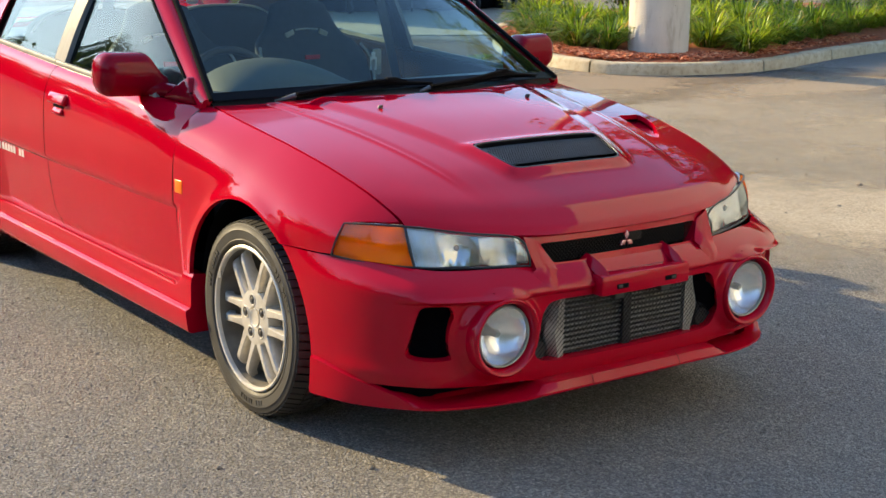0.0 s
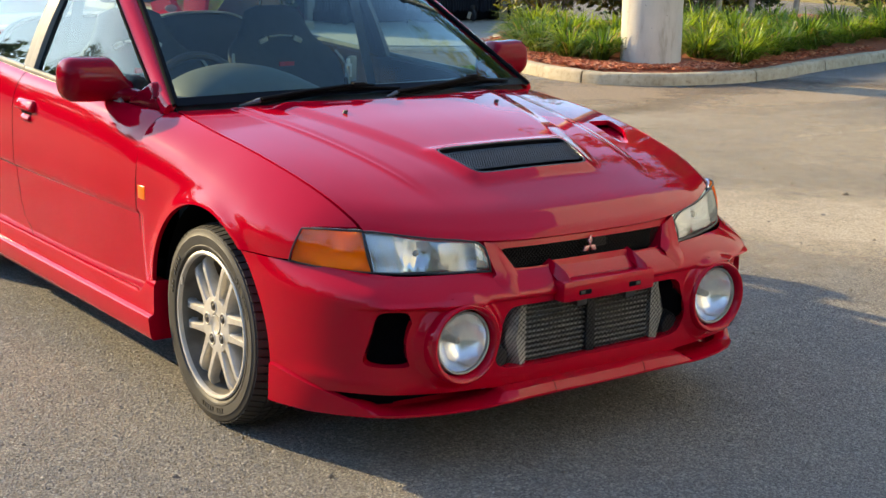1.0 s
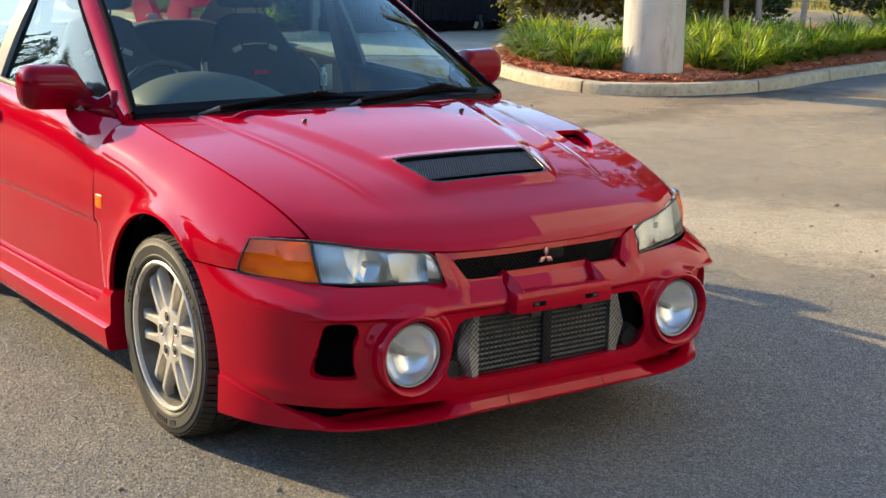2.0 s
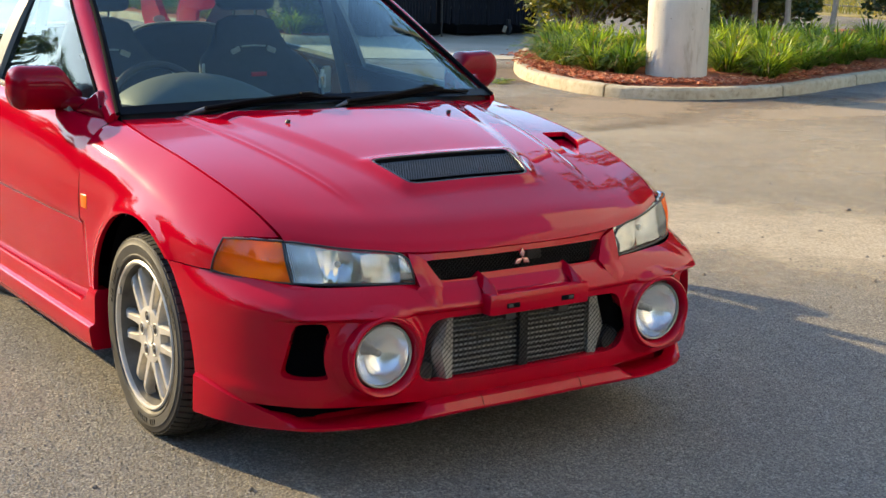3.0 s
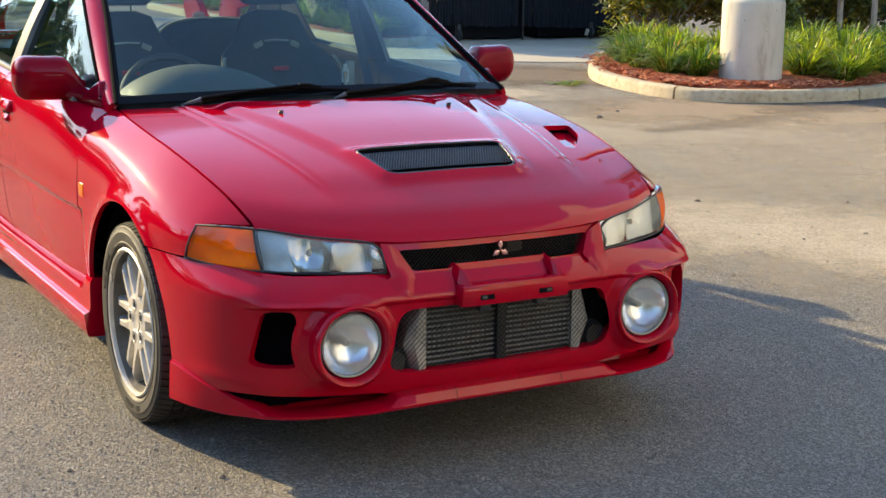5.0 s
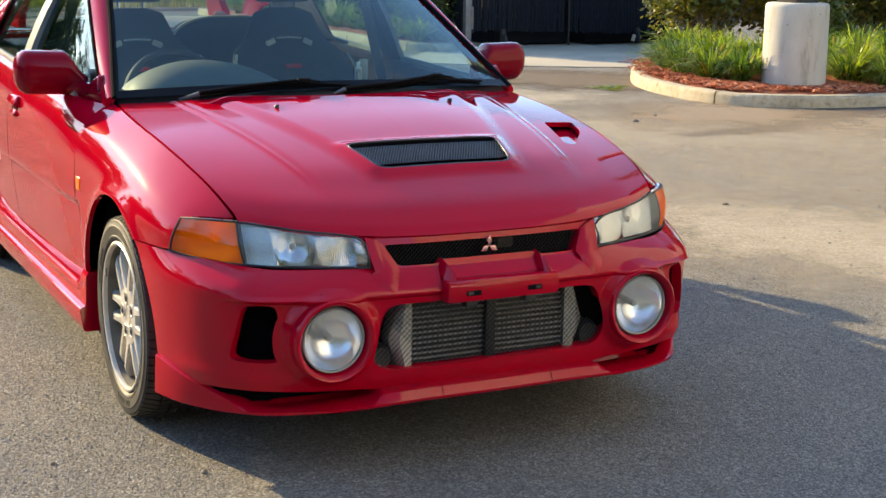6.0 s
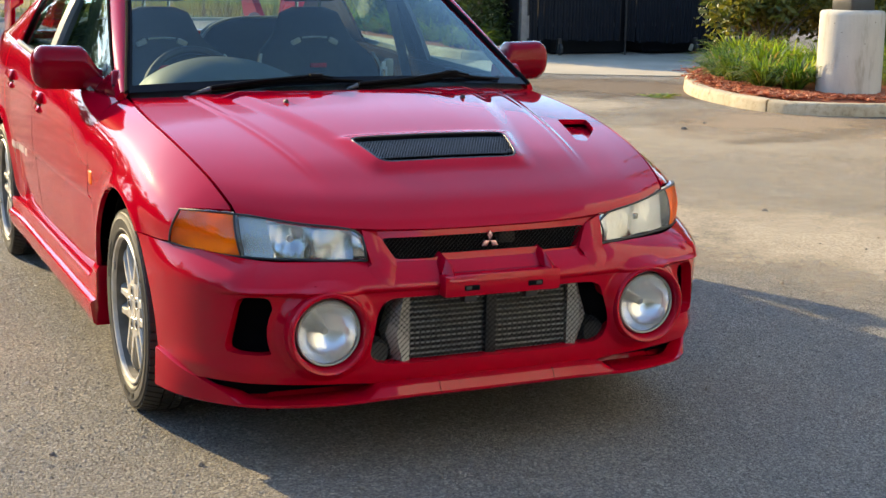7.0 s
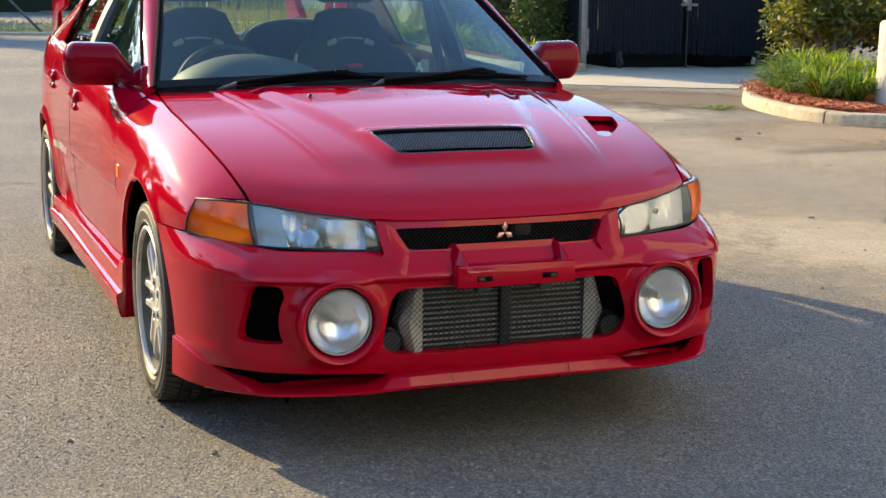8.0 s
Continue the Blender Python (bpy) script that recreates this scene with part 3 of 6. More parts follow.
# ---- plants ----
def leafy(name, a, b, glow=.5, vary=False):
    """Leaves that also let light through."""
    m = bpy.data.materials.new(name)
    m.use_nodes = True
    t = m.node_tree
    p = t.nodes["Principled BSDF"]
    p.inputs["Roughness"].default_value = .45
    g = t.nodes.new("ShaderNodeNewGeometry")
    col = ramp(m, g.outputs["Random Per Island"], ((0, a), (1, b)))
    if vary:
        tone = t.nodes.new("ShaderNodeObjectInfo")
        col = mixed(m, 1.0, col, ramp(m, tone.outputs["Random"], ((0, (.42, .60, .75)), (.5, (.95, 1.0, .9)), (1, (1.25, 1.15, .95)))), "MULTIPLY")
    link(m, col, p.inputs["Base Color"])
    tr, mx = t.nodes.new("ShaderNodeBsdfTranslucent"), t.nodes.new("ShaderNodeMixShader")
    link(m, mixed(m, 1.0, col, (1.6, 1.5, .7), "MULTIPLY"), tr.inputs[0])
    mx.inputs[0].default_value = glow
    link(m, p.outputs[0], mx.inputs[1])
    link(m, tr.outputs[0], mx.inputs[2])
    link(m, mx.outputs[0], t.nodes["Material Output"].inputs[0])
    return m


BLADE = leafy("grass_blade", (.028, .070, .007), (.31, .40, .045), .45, True)
STRAW = leafy("dry_blade", (.30, .20, .07), (.45, .34, .14), .3)


def tuft_mesh(seed, blades, tall, spread):
    """A clump of arching strap leaves, rooted together."""
    q = random.Random(seed)
    vs, fs, mats = [], [], []
    for k in range(blades):
        a = q.uniform(0, 2 * math.pi)
        r0 = spread * .30 * q.random() ** .5
        reach = spread * q.uniform(.25, 1.1)
        h = tall * q.uniform(.45, 1.12)
        w = q.uniform(.0060, .0125)
        droop = q.uniform(.45, 1.5)
        base = len(vs)
        n = 5
        for i in range(n + 1):
            t = i / n
            rr = r0 + reach * t ** 1.4
            z = h * (t - droop * .55 * t ** 3) * (1 - .2 * reach / max(spread, .01))
            c, s = math.cos(a), math.sin(a)
            ww = w * (1 - t ** 2.5) + .0006
            vs += [(rr * c - ww * s, rr * s + ww * c, z), (rr * c + ww * s, rr * s - ww * c, z + .002)]
        for i in range(n):
            fs.append((base + 2 * i, base + 2 * i + 1, base + 2 * i + 3, base + 2 * i + 2))
            mats.append(1 if k > blades * .94 else 0)
    me = mesh_of("leaves", vs, fs, [BLADE, STRAW], 180)
    me.polygons.foreach_set("material_index", mats)
    return me


TUFTS = []
for i in range(5):
    t = empty("grass_clump", pose(0, 0, 0), "clump of arching green strap-leaved grass", "grass", "grass clumps in the island")
    ob = part("foliage", tuft_mesh(30 + i, 400, .52 + .03 * i, .36), None, t)
    TUFTS.append(t)
rnd = random.Random(8)
spots = []
for x, y, s in ((7.32, 8.55, 1.0), (7.08, 8.15, .95), (6.98, 7.55, .9), (7.10, 7.15, .85), (7.45, 8.0, 1.1), (7.55, 7.55, 1.0), (7.62, 8.62, 1.05), (8.0, 9.4, 1.0), (7.95, 8.4, 1.1), (7.95, 9.2, 1.1), (8.65, 9.8, 1.0),
                (8.05, 6.68, 1.0), (8.30, 6.40, .85), (8.70, 6.62, .95), (8.42, 6.95, 1.0), (8.85, 7.05, 1.05), (9.25, 6.82, .95), (9.72, 6.98, 1.0), (9.3, 7.35, 1.1), (10.2, 7.12, 1.0), (9.85, 7.5, 1.05), (10.7, 7.25, 1.0), (10.4, 7.7, 1.1), (11.2, 7.40, 1.0), (11.7, 7.55, 1.0), (11.0, 7.9, 1.1),
                (8.3, 7.5, 1.1), (8.75, 7.7, 1.1), (9.3, 7.95, 1.1), (9.9, 8.15, 1.1), (10.5, 8.35, 1.1), (11.2, 8.5, 1.1), (12.2, 7.6, 1.0), (12.0, 8.2, 1.1), (8.2, 8.1, 1.1), (8.9, 8.5, 1.1), (9.6, 8.8, 1.1), (10.4, 9.1, 1.1), (12.8, 7.9, 1.0), (13.2, 8.4, 1.1)):
    spots.append((x, y, s))
for k, (x, y, s) in enumerate(spots):
    src = TUFTS[k % 5]
    m = Matrix.Translation((x + rnd.uniform(-.05, .05), y + rnd.uniform(-.05, .05), float(ground_z(y)) + .13)) @ Matrix.Rotation(rnd.uniform(0, 6.28), 4, "Z")
    if k < 5:
        src.matrix_basis = m @ Matrix.Scale(s, 4)
    else:
        ob = copy_thing(src, m)
        ob.scale = (s * rnd.uniform(.9, 1.1), s * rnd.uniform(.9, 1.1), s * rnd.uniform(.85, 1.12))
# a few low weeds in the dirt at the foot of the kerb
weed = empty("weed", pose(6.26, 8.10, float(ground_z(8.1))), "low yellow-green weed at the foot of the kerb", "weed", "weeds at the kerb")
part("foliage", tuft_mesh(71, 34, .040, .13), None, weed)
for x, y, turn in ((6.14, 7.98, 1.1), (6.36, 8.22, 2.6), (6.10, 8.16, 4.0)):
    copy_thing(weed, pose(x, y, float(ground_z(y)), 0, 0, turn * 57))


def leaf_cloud(q, centres, count, size, flat=.5):
    """Many small folded leaves round clump centres (x, y, z, radius)."""
    vs, fs = [], []
    for _ in range(count):
        cx, cy, cz, r = q.choice(centres)
        d = Vector((q.gauss(0, 1), q.gauss(0, 1), q.gauss(0, .8))).normalized() * r * q.random() ** .4
        s = size * q.uniform(.6, 1.3)
        m = Matrix.Translation((cx + d.x, cy + d.y, cz + d.z)) @ Euler((q.uniform(-1.2, 1.2), q.uniform(-1.2, 1.2), q.uniform(0, 6.28))).to_matrix().to_4x4()
        b = len(vs)
        for p in ((0, -s, 0), (s * flat, 0, s * .12), (0, s, 0), (-s * flat, 0, s * .12)):
            vs.append(tuple(m @ Vector(p)))
        fs += [(b, b + 1, b + 2), (b, b + 2, b + 3)]
    return vs, fs


BARK = mottled("grey_bark", (.10, .08, .06), (.20, .165, .13), 12, (.85, .95), .6, 40, distance=.02)
SHRUB_LEAF = leafy("shrub_leaf", (.045, .070, .012), (.20, .19, .035), .35)
DARK_LEAF = leafy("evergreen_leaf", (.014, .035, .010), (.06, .095, .02), .25)
TREE_LEAF = leafy("tree_leaf", (.03, .055, .012), (.13, .16, .03), .4)


def shrub(x, y, w, h, seed, leaf, label, name="shrub", size=.05, count=3600):
    q = random.Random(seed)
    z = float(ground_z(y)) + .10
    base = empty(name, pose(x, y, z), label, "shrub")
    centres, sticks = [], []
    for k in range(16):
        a, r, hh = q.uniform(0, 6.28), w * q.uniform(.1, .8), h * q.uniform(.35, .92)
        centres.append((r * math.cos(a), r * math.sin(a), hh, w * q.uniform(.22, .42)))
        sticks.append(tube([(0, 0, -.05), (r * .3 * math.cos(a), r * .3 * math.sin(a), hh * .45), (r * math.cos(a), r * math.sin(a), hh)], (.014, .010, .004), 5))
    part("branchwork", joined(*sticks), BARK, base)
    part("foliage", leaf_cloud(q, centres, count, size), leaf, base, smooth=False)
    return base


shrub(8.95, 10.1, .95, 1.15, 4, SHRUB_LEAF, "rounded yellow-green shrub behind the grass")
shrub(10.0, 9.9, .95, 1.2, 5, SHRUB_LEAF, "rounded yellow-green shrub behind the grass")
shrub(11.6, 10.2, 1.0, 1.1, 6, SHRUB_LEAF, "rounded yellow-green shrub behind the grass")
shrub(14.6, 9.6, .9, 1.3, 7, DARK_LEAF, "dense dark green shrub", count=2200)
shrub(13.2, 11.0, .9, 1.2, 8, SHRUB_LEAF, "rounded yellow-green shrub behind the grass")


shrub(9.5, 10.9, .9, 1.15, 14, DARK_LEAF, "dense dark green shrub")
shrub(10.9, 10.7, .9, 1.15, 16, DARK_LEAF, "dense dark green shrub")
shrub(12.4, 10.6, .9, 1.15, 17, DARK_LEAF, "dense dark green shrub")


def conifer(x, y, h, w, seed):
    q = random.Random(seed)
    z = float(ground_z(y)) + .05
    tree = empty("evergreen_tree", pose(x, y, z), "dense columnar dark evergreen beside the gate", "tree", "evergreens beside the gate")
    part("trunk", tube([(0, 0, -.1), (0, 0, h * .5), (0, 0, h * .95)], (.06, .045, .01), 8), BARK, tree)
    centres = [(.55 * r * math.cos(a), .55 * r * math.sin(a), t * h, r * .55) for t, a in [(q.random() ** 1.2, q.uniform(0, 6.28)) for _ in range(90)] for r in [w * (1 - t ** 3) ** .6 * (.55 + .45 * min(1, t * 9)) + .05]]
    part("crown", leaf_cloud(q, centres, 5200, .055, .28), DARK_LEAF, tree, smooth=False)
    return tree


conifer(6.86, 13.75, 1.45, .42, 21)
conifer(6.86, 14.9, 1.5, .45, 22)
conifer(7.05, 17.2, 1.5, .45, 23)


def broad_tree(seed, h=8.0, w=3.0):
    """A broad-leaved tree at the origin: tapered trunk, limbs and ragged leaf clumps."""
    q = random.Random(seed)
    tree = empty("tree", pose(0, 0, 0), "broad-leaved green tree at the edge of the car park", "tree", "trees round the car park")
    limbs, centres = [tube([(0, 0, -.2), (.05, .02, h * .25), (.0, .1, h * .5), (.1, 0, h * .8)], (.17, .13, .09, .03), 8)], []
    for k in range(13):
        a, t = q.uniform(0, 6.28), q.uniform(.28, .85)
        r = w * q.uniform(.45, 1.0) * (1.15 - abs(t - .5))
        tip = Vector((r * math.cos(a), r * math.sin(a), h * (t + q.uniform(.05, .2))))
        limbs.append(tube([(0, 0, h * t * .8), tuple(tip * .5 + Vector((0, 0, h * t * .42))), tuple(tip)], (.07, .045, .012), 6))
        for j in range(4):
            centres.append((*(tip * q.uniform(.55, 1.1) + Vector((q.gauss(0, .3), q.gauss(0, .3), q.uniform(-.2, .6)))), q.uniform(.45, 1.0)))
    part("trunk", joined(*limbs), BARK, tree, "tapered trunk with limbs")
    part("crown", leaf_cloud(q, centres, 5200, .13, .55), TREE_LEAF, tree, smooth=False)
    return tree


TREES = [broad_tree(41), broad_tree(42, 7.0, 3.2), broad_tree(43, 9.0, 3.4)]
rnd = random.Random(15)
# rows close behind the camera and to the east are unseen, added against bright reflections
places = [(-24 + rnd.uniform(-3, 3), y) for y in range(-6, 56, 5)] + [(-20 + k * 6.5, 58 + rnd.uniform(-3, 3)) for k in range(11)] + [(-26 + k * 5, -27 + rnd.uniform(-3, 3)) for k in range(7)] + [(-4 - k * 2.4, 41.5 - k * 1.6 + rnd.uniform(-1, 1)) for k in range(10)] + [(-6.2 - k * 2.6, 45 - k * 1.4) for k in range(4)] + [(46 + rnd.uniform(-3, 3), -20 + k * 7) for k in range(10)] + [(-17 + k * 3.6, -14.5 + rnd.uniform(-1, 1)) for k in range(5)] + [(9 + k * 4.2, 36 + rnd.uniform(-1.5, 1.5)) for k in range(8)] + [(17.5, 4.2), (19.5, .5), (18.5, -3.5), (21.5, 7.0)]
for k, (x, y) in enumerate(places):
    m = Matrix.Translation((x, y, float(ground_z(y)))) @ Matrix.Rotation(rnd.uniform(0, 6.28), 4, "Z")
    if k < 3:
        TREES[k].matrix_basis = m
    else:
        t = copy_thing(TREES[k % 3], m)
        s = rnd.uniform(.75, 1.1)
        t.scale = (s, s, s * rnd.uniform(.85, 1.1))
# taller unseen trees beyond the island, added to darken the bonnet's reflections
for k in range(11):
    far, way = 25.5 + 4.5 * (k % 2), radians(58.0 + 2.6 * k)
    t = copy_thing(TREES[k % 3], Matrix.Translation((far * math.sin(way), far * math.cos(way), .16)) @ Matrix.Rotation(rnd.uniform(0, 6.28), 4, "Z"))
    s = rnd.uniform(1.55, 1.8)
    t.scale = (s, s, s)

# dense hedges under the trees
# core colour is near-black green, in place of shade between the leaves
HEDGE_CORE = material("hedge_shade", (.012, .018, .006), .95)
q = random.Random(9)
# the last run is unseen, added behind the camera to darken reflections
for x0, y0, x1, y1, h in ((14, 54, -2.5, 46, 3.2), (-2.5, 46, -14, 38.5, 3.6), (-14, 38.5, -26, 25, 4.2), (-26, 25, -27, 2, 3.8), (-27, 2, -26, -24, 3.4), (-26, -24, -2, -27, 3.0), (-16, -9.4, .4, -9.6, 2.8)):
    d = Vector((x1 - x0, y1 - y0, 0))
    n = int(d.length / 1.1)
    hedge = empty("hedge", pose(x0, y0, 0), "dense dark green hedge under the trees", "hedge", "hedges at the edge")
    side = Vector((-d.y, d.x, 0)).normalized() * .7
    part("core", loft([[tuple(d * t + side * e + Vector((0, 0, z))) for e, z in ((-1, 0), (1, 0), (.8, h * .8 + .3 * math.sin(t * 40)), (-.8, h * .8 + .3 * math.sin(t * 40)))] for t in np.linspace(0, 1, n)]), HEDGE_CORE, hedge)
    centres = [(*(d * q.random() + side * q.uniform(-1.2, 1.2) + Vector((0, 0, h * q.random() ** .6))), q.uniform(.5, .9)) for _ in range(n * 5)]
    part("foliage", leaf_cloud(q, centres, 420 * n, .16, .55), TREE_LEAF, hedge, smooth=False)

# young staked trees at the back of the island
WOOD = mottled("stake_wood", (.36, .25, .17), (.52, .38, .27), 15, (.8, .9), .4, 60)
for x, y, lean, tall in ((11.26, 9.5, .0, 2.2), (11.55, 9.2, .0, 2.2), (12.0, 8.9, .26, 1.8)):
    z = float(ground_z(y)) + .08
    s = part("stake", tube([(0, 0, -.1), (lean * .5, 0, tall * .5), (lean, 0, tall)], (.040, .036, .034), 8), WOOD, None, "reddish wooden tree stake set in the bed")
    s.location = (x, y, z)
    tagged(s, category="stake", group="tree stakes")

# ---- bin enclosure with slatted gates ----
APRON = mottled("pale_concrete_slab", (.36, .305, .215), (.46, .40, .295), 1.1, (.8, .92), .3, 70, distance=.003)
rim = ((5.35, 11.45), (5.86, 11.08), (6.49, 10.65), (7.26, 10.28), (7.95, 10.05), (8.6, 10.75), (9.6, 11.6), (12.4, 13.2), (12.4, 17.6), (7.35, 17.6), (7.2, 13.2), (6.4, 12.75))
bm = bmesh.new()
low = [bm.verts.new((x, y, float(ground_z(y)) - .05)) for x, y in rim]
top = [bm.verts.new((x, y, float(ground_z(y)) + .012)) for x, y in rim]
bm.faces.new(top)
for k in range(len(rim)):
    bm.faces.new((low[k], low[(k + 1) % len(rim)], top[(k + 1) % len(rim)], top[k]))
bmesh.ops.recalc_face_normals(bm, faces=bm.faces)
tagged(part("pavement", bm, APRON, None, "pale concrete apron before the bin gates", 20, kind="structure"), category="pavement")

SLAT = mottled("navy_black_slat", (.0045, .006, .0095), (.011, .0135, .019), 5, (.6, .8), .1, 80)
SLAT.node_tree.nodes["Principled BSDF"].inputs["Specular IOR Level"].default_value = .25
POST = mottled("galvanised_post", (.16, .15, .14), (.30, .28, .25), 7, (.5, .7), .3, 60, metal=.4)
GATE_Y, GZ = 13.32, .14
rnd = random.Random(3)
for leaf, (x0, x1) in enumerate(((7.40, 8.84), (8.96, 10.52))):
    gate = empty("gate", pose(0, 0, 0), "dark slatted bin-store gate on small wheels", "gate", "bin-store gates")
    n = int((x1 - x0) / .047)
    for k in range(n):
        x = x0 + .02 + (x1 - x0 - .04) * k / (n - 1)
        lowz = GZ + .175 + .035 * rnd.random() - (.05 * k / n if leaf else -.03 * (1 - k / n))
        lean = rnd.uniform(-.012, .012)
        piece = loft([[(x + e + lean * (z < .5), y, z) for e, y in ((-.0245, GATE_Y + .008), (-.010, GATE_Y - .010), (.010, GATE_Y - .010), (.0245, GATE_Y + .008))] for z in (lowz, GZ + .98)])
        part("slat", piece, SLAT, gate)
    for z in (GZ + .42, GZ + .94):
        part("rail", tube([(x0, GATE_Y + .03, z), (x1, GATE_Y + .03, z)], .022, 8), STEEL, gate)
    for x in (x0, x1):
        part("stile", tube([(x, GATE_Y + .03, GZ + .2), (x, GATE_Y + .03, GZ + .98)], .025, 8), STEEL, gate)
    wx = x0 + .80 if leaf == 0 else x1 - .55
    part("caster", lathe(((.0, -.022), (.07, -.022), (.082, -.012), (.082, .012), (.07, .022), (0, .022)), 24, "x", (wx - .45 * (leaf == 0) + .12, GATE_Y - .03, GZ + .095)), BLACK, gate, "black rubber caster")
    part("fork", block((wx - .45 * (leaf == 0) + .09, GATE_Y - .05, GZ + .09), (wx - .45 * (leaf == 0) + .15, GATE_Y + .02, GZ + .24), .006), STEEL, gate)
    if leaf:
        part("drop_bolt", tube([(x0 - .05, GATE_Y - .04, GZ + .01), (x0 - .05, GATE_Y - .04, GZ + .98)], .012, 8), STEEL, gate, "dark steel drop bolt")
        part("latch", joined(block((x0 - .16, GATE_Y - .06, GZ + .86), (x0 + .10, GATE_Y - .02, GZ + .90), .004), block((x0 - .07, GATE_Y - .07, GZ + .80), (x0 - .01, GATE_Y - .02, GZ + .98), .006)), POST, gate, "worn grey latch")
        part("tag", moved(block((-.03, -.004, -.05), (.03, .004, .05), .004), pose(x1 - .52, GATE_Y - .06, GZ + .10, 0, 20)), APRON, gate, "pale tag hanging low")
for x in (7.31, 10.68):
    p = part("gate_post", joined(block((x - .045, GATE_Y - .045, .05), (x + .045, GATE_Y + .045, GZ + 1.05), .008), tube([(x + .06, GATE_Y - .03, GZ + .25), (x + .06, GATE_Y - .03, GZ + .55)], .02, 8)), POST, None, "worn grey steel gate post")
    tagged(p, category="post", group="gate posts")
BLOCKWORK = mottled("grey_block_wall", (.16, .155, .15), (.24, .23, .22), 3, (.85, .95), .5, 60, distance=.004)
for name, a, b in (("wall_east", (10.75, 13.25, 0), (10.95, 17.6, 1.2)), ("wall_north", (7.3, 17.4, 0), (10.95, 17.6, 1.2)), ("wall_west", (7.25, 13.38, 0), (7.33, 17.4, 1.2))):
    tagged(part(name, block(a, b, .01), SLAT, None, "dark boarded side of the bin enclosure", kind="structure"), category="wall")
tagged(part("wall_return", block((10.75, 13.10, 0), (11.5, 13.24, 1.2), .01), BLOCKWORK, None, "grey block wall beside the gates", kind="structure"), category="wall")
# bins added behind the gates, near-black in place of the shade under them
for x in (7.9, 9.4):
    bin_ = part("waste_bin", joined(block((x, 13.62, .15), (x + 1.25, 15.5, 1.0), .04), block((x - .03, 13.58, .98), (x + 1.28, 15.55, 1.05), .02)), SLAT, None, "near-black waste bin added behind the gate")
    tagged(bin_, category="bin", group="waste bins")

# planted strip along the side of the enclosure
strip_rim = [Vector(p) for p in ((6.42, 12.85, 0), (6.8, 12.78, 0), (7.22, 13.0, 0), (7.25, 15.0, 0), (7.25, 17.5, 0), (7.4, 24, 0), (6.9, 24, 0), (6.5, 20, 0), (6.3, 16, 0), (6.28, 14, 0))]
tagged(bed_sheet("ground_strip", strip_rim, MULCH, "narrow bed with red bark mulch", .05, .09), category="flower bed")
kerb2 = tagged(new("kerb_side"), "pale concrete kerb of the narrow bed", "kerb", kind="structure")
kerb_run([Vector(p) for p in ((7.2, 12.95, 0), (6.85, 12.70, 0), (6.45, 12.78, 0), (6.25, 13.2, 0), (6.18, 14.2, 0), (6.2, 16, 0), (6.4, 20, 0), (6.8, 24, 0))], [1.2, 3.0, 5.0, 7.5], kerb2, -1)
for k in range(12):
    y = 13.3 + k * .75
    t = copy_thing(TUFTS[k % 5], Matrix.Translation((6.55 + .03 * k, y, float(ground_z(y)) + .11)) @ Matrix.Rotation(k * 1.3, 4, "Z"))
    t["group"] = "grass clumps in the narrow bed"

# ---- far side: kerb, verge, fence and road ----
VERGE = mottled("dry_verge", (.20, .17, .07), (.33, .28, .12), 1.4, (.9, .95), .8, 30, distance=.03)
tagged(part("verge", block((-40, 26.0, 0), (60, 31.5, .20), .02), VERGE, None, "dry yellowish grass verge", kind="structure"), category="verge")
tagged(part("kerb_far", block((-40, 25.75, 0), (60, 25.99, .22), .02), CONCRETE, None, "long pale kerb at the far edge", kind="structure"), category="kerb")
tagged(part("verge_north", block((3.6, 31.52, 0), (60, 56, .20), .02), VERGE, None, "dry yellowish grass verge", kind="structure"), category="verge")
tagged(part("verge_east", block((20.0, 4, 0), (70, 25.7, .20), .02), VERGE, None, "dry yellowish grass field", kind="structure"), category="verge")
q = random.Random(77)
vs, fs = [], []
for _ in range(9000):
    x, y = 20.2 + 12 * q.random() ** 1.3, q.uniform(5, 25.5)
    h, a, w = q.uniform(.15, .5), q.uniform(0, 6.28), .012
    b = len(vs)
    vs += [(x - w * math.cos(a), y - w * math.sin(a), .19), (x + w * math.cos(a), y + w * math.sin(a), .19), (x + q.gauss(0, .1), y + q.gauss(0, .1), .19 + h)]
    fs.append((b, b + 1, b + 2))
for _ in range(16000):
    x, y = q.uniform(-6, 40), 26.3 + (9 if x > 3.6 else 5) * q.random() ** 1.5
    h, a, w = q.uniform(.25, .9) * (.14 if x < 3.6 else 1), q.uniform(0, 6.28), .012
    lx, ly = q.gauss(0, .12), q.gauss(0, .12)
    b = len(vs)
    vs += [(x - w * math.cos(a), y - w * math.sin(a), .19), (x + w * math.cos(a), y + w * math.sin(a), .19), (x + lx, y + ly, .19 + h)]
    fs.append((b, b + 1, b + 2))
tagged(part("verge_grass", (vs, fs), leafy("verge_blade", (.10, .13, .025), (.34, .30, .09), .4), None, "tall green and straw-coloured verge grass", kind="stuff", smooth=False), category="grass")
MESHWIRE = mottled("fence_wire", (.10, .10, .10), (.16, .16, .15), 10, (.5, .6), metal=.5)
fence = empty("chain_fence", pose(0, 0, 0), "low chain-link fence with dark posts", "fence")
for k in range(15):
    x = 3.9 + k * 2.6
    part("post", tube([(x, 27.2, .1), (x, 27.2, 1.5)], .03, 8), MESHWIRE, fence)
for z in (.35, .9, 1.45):
    part("rail", tube([(3.9, 27.2, z), (40.3, 27.2, z)], .016, 6), MESHWIRE, fence)
vs, fs = [], []
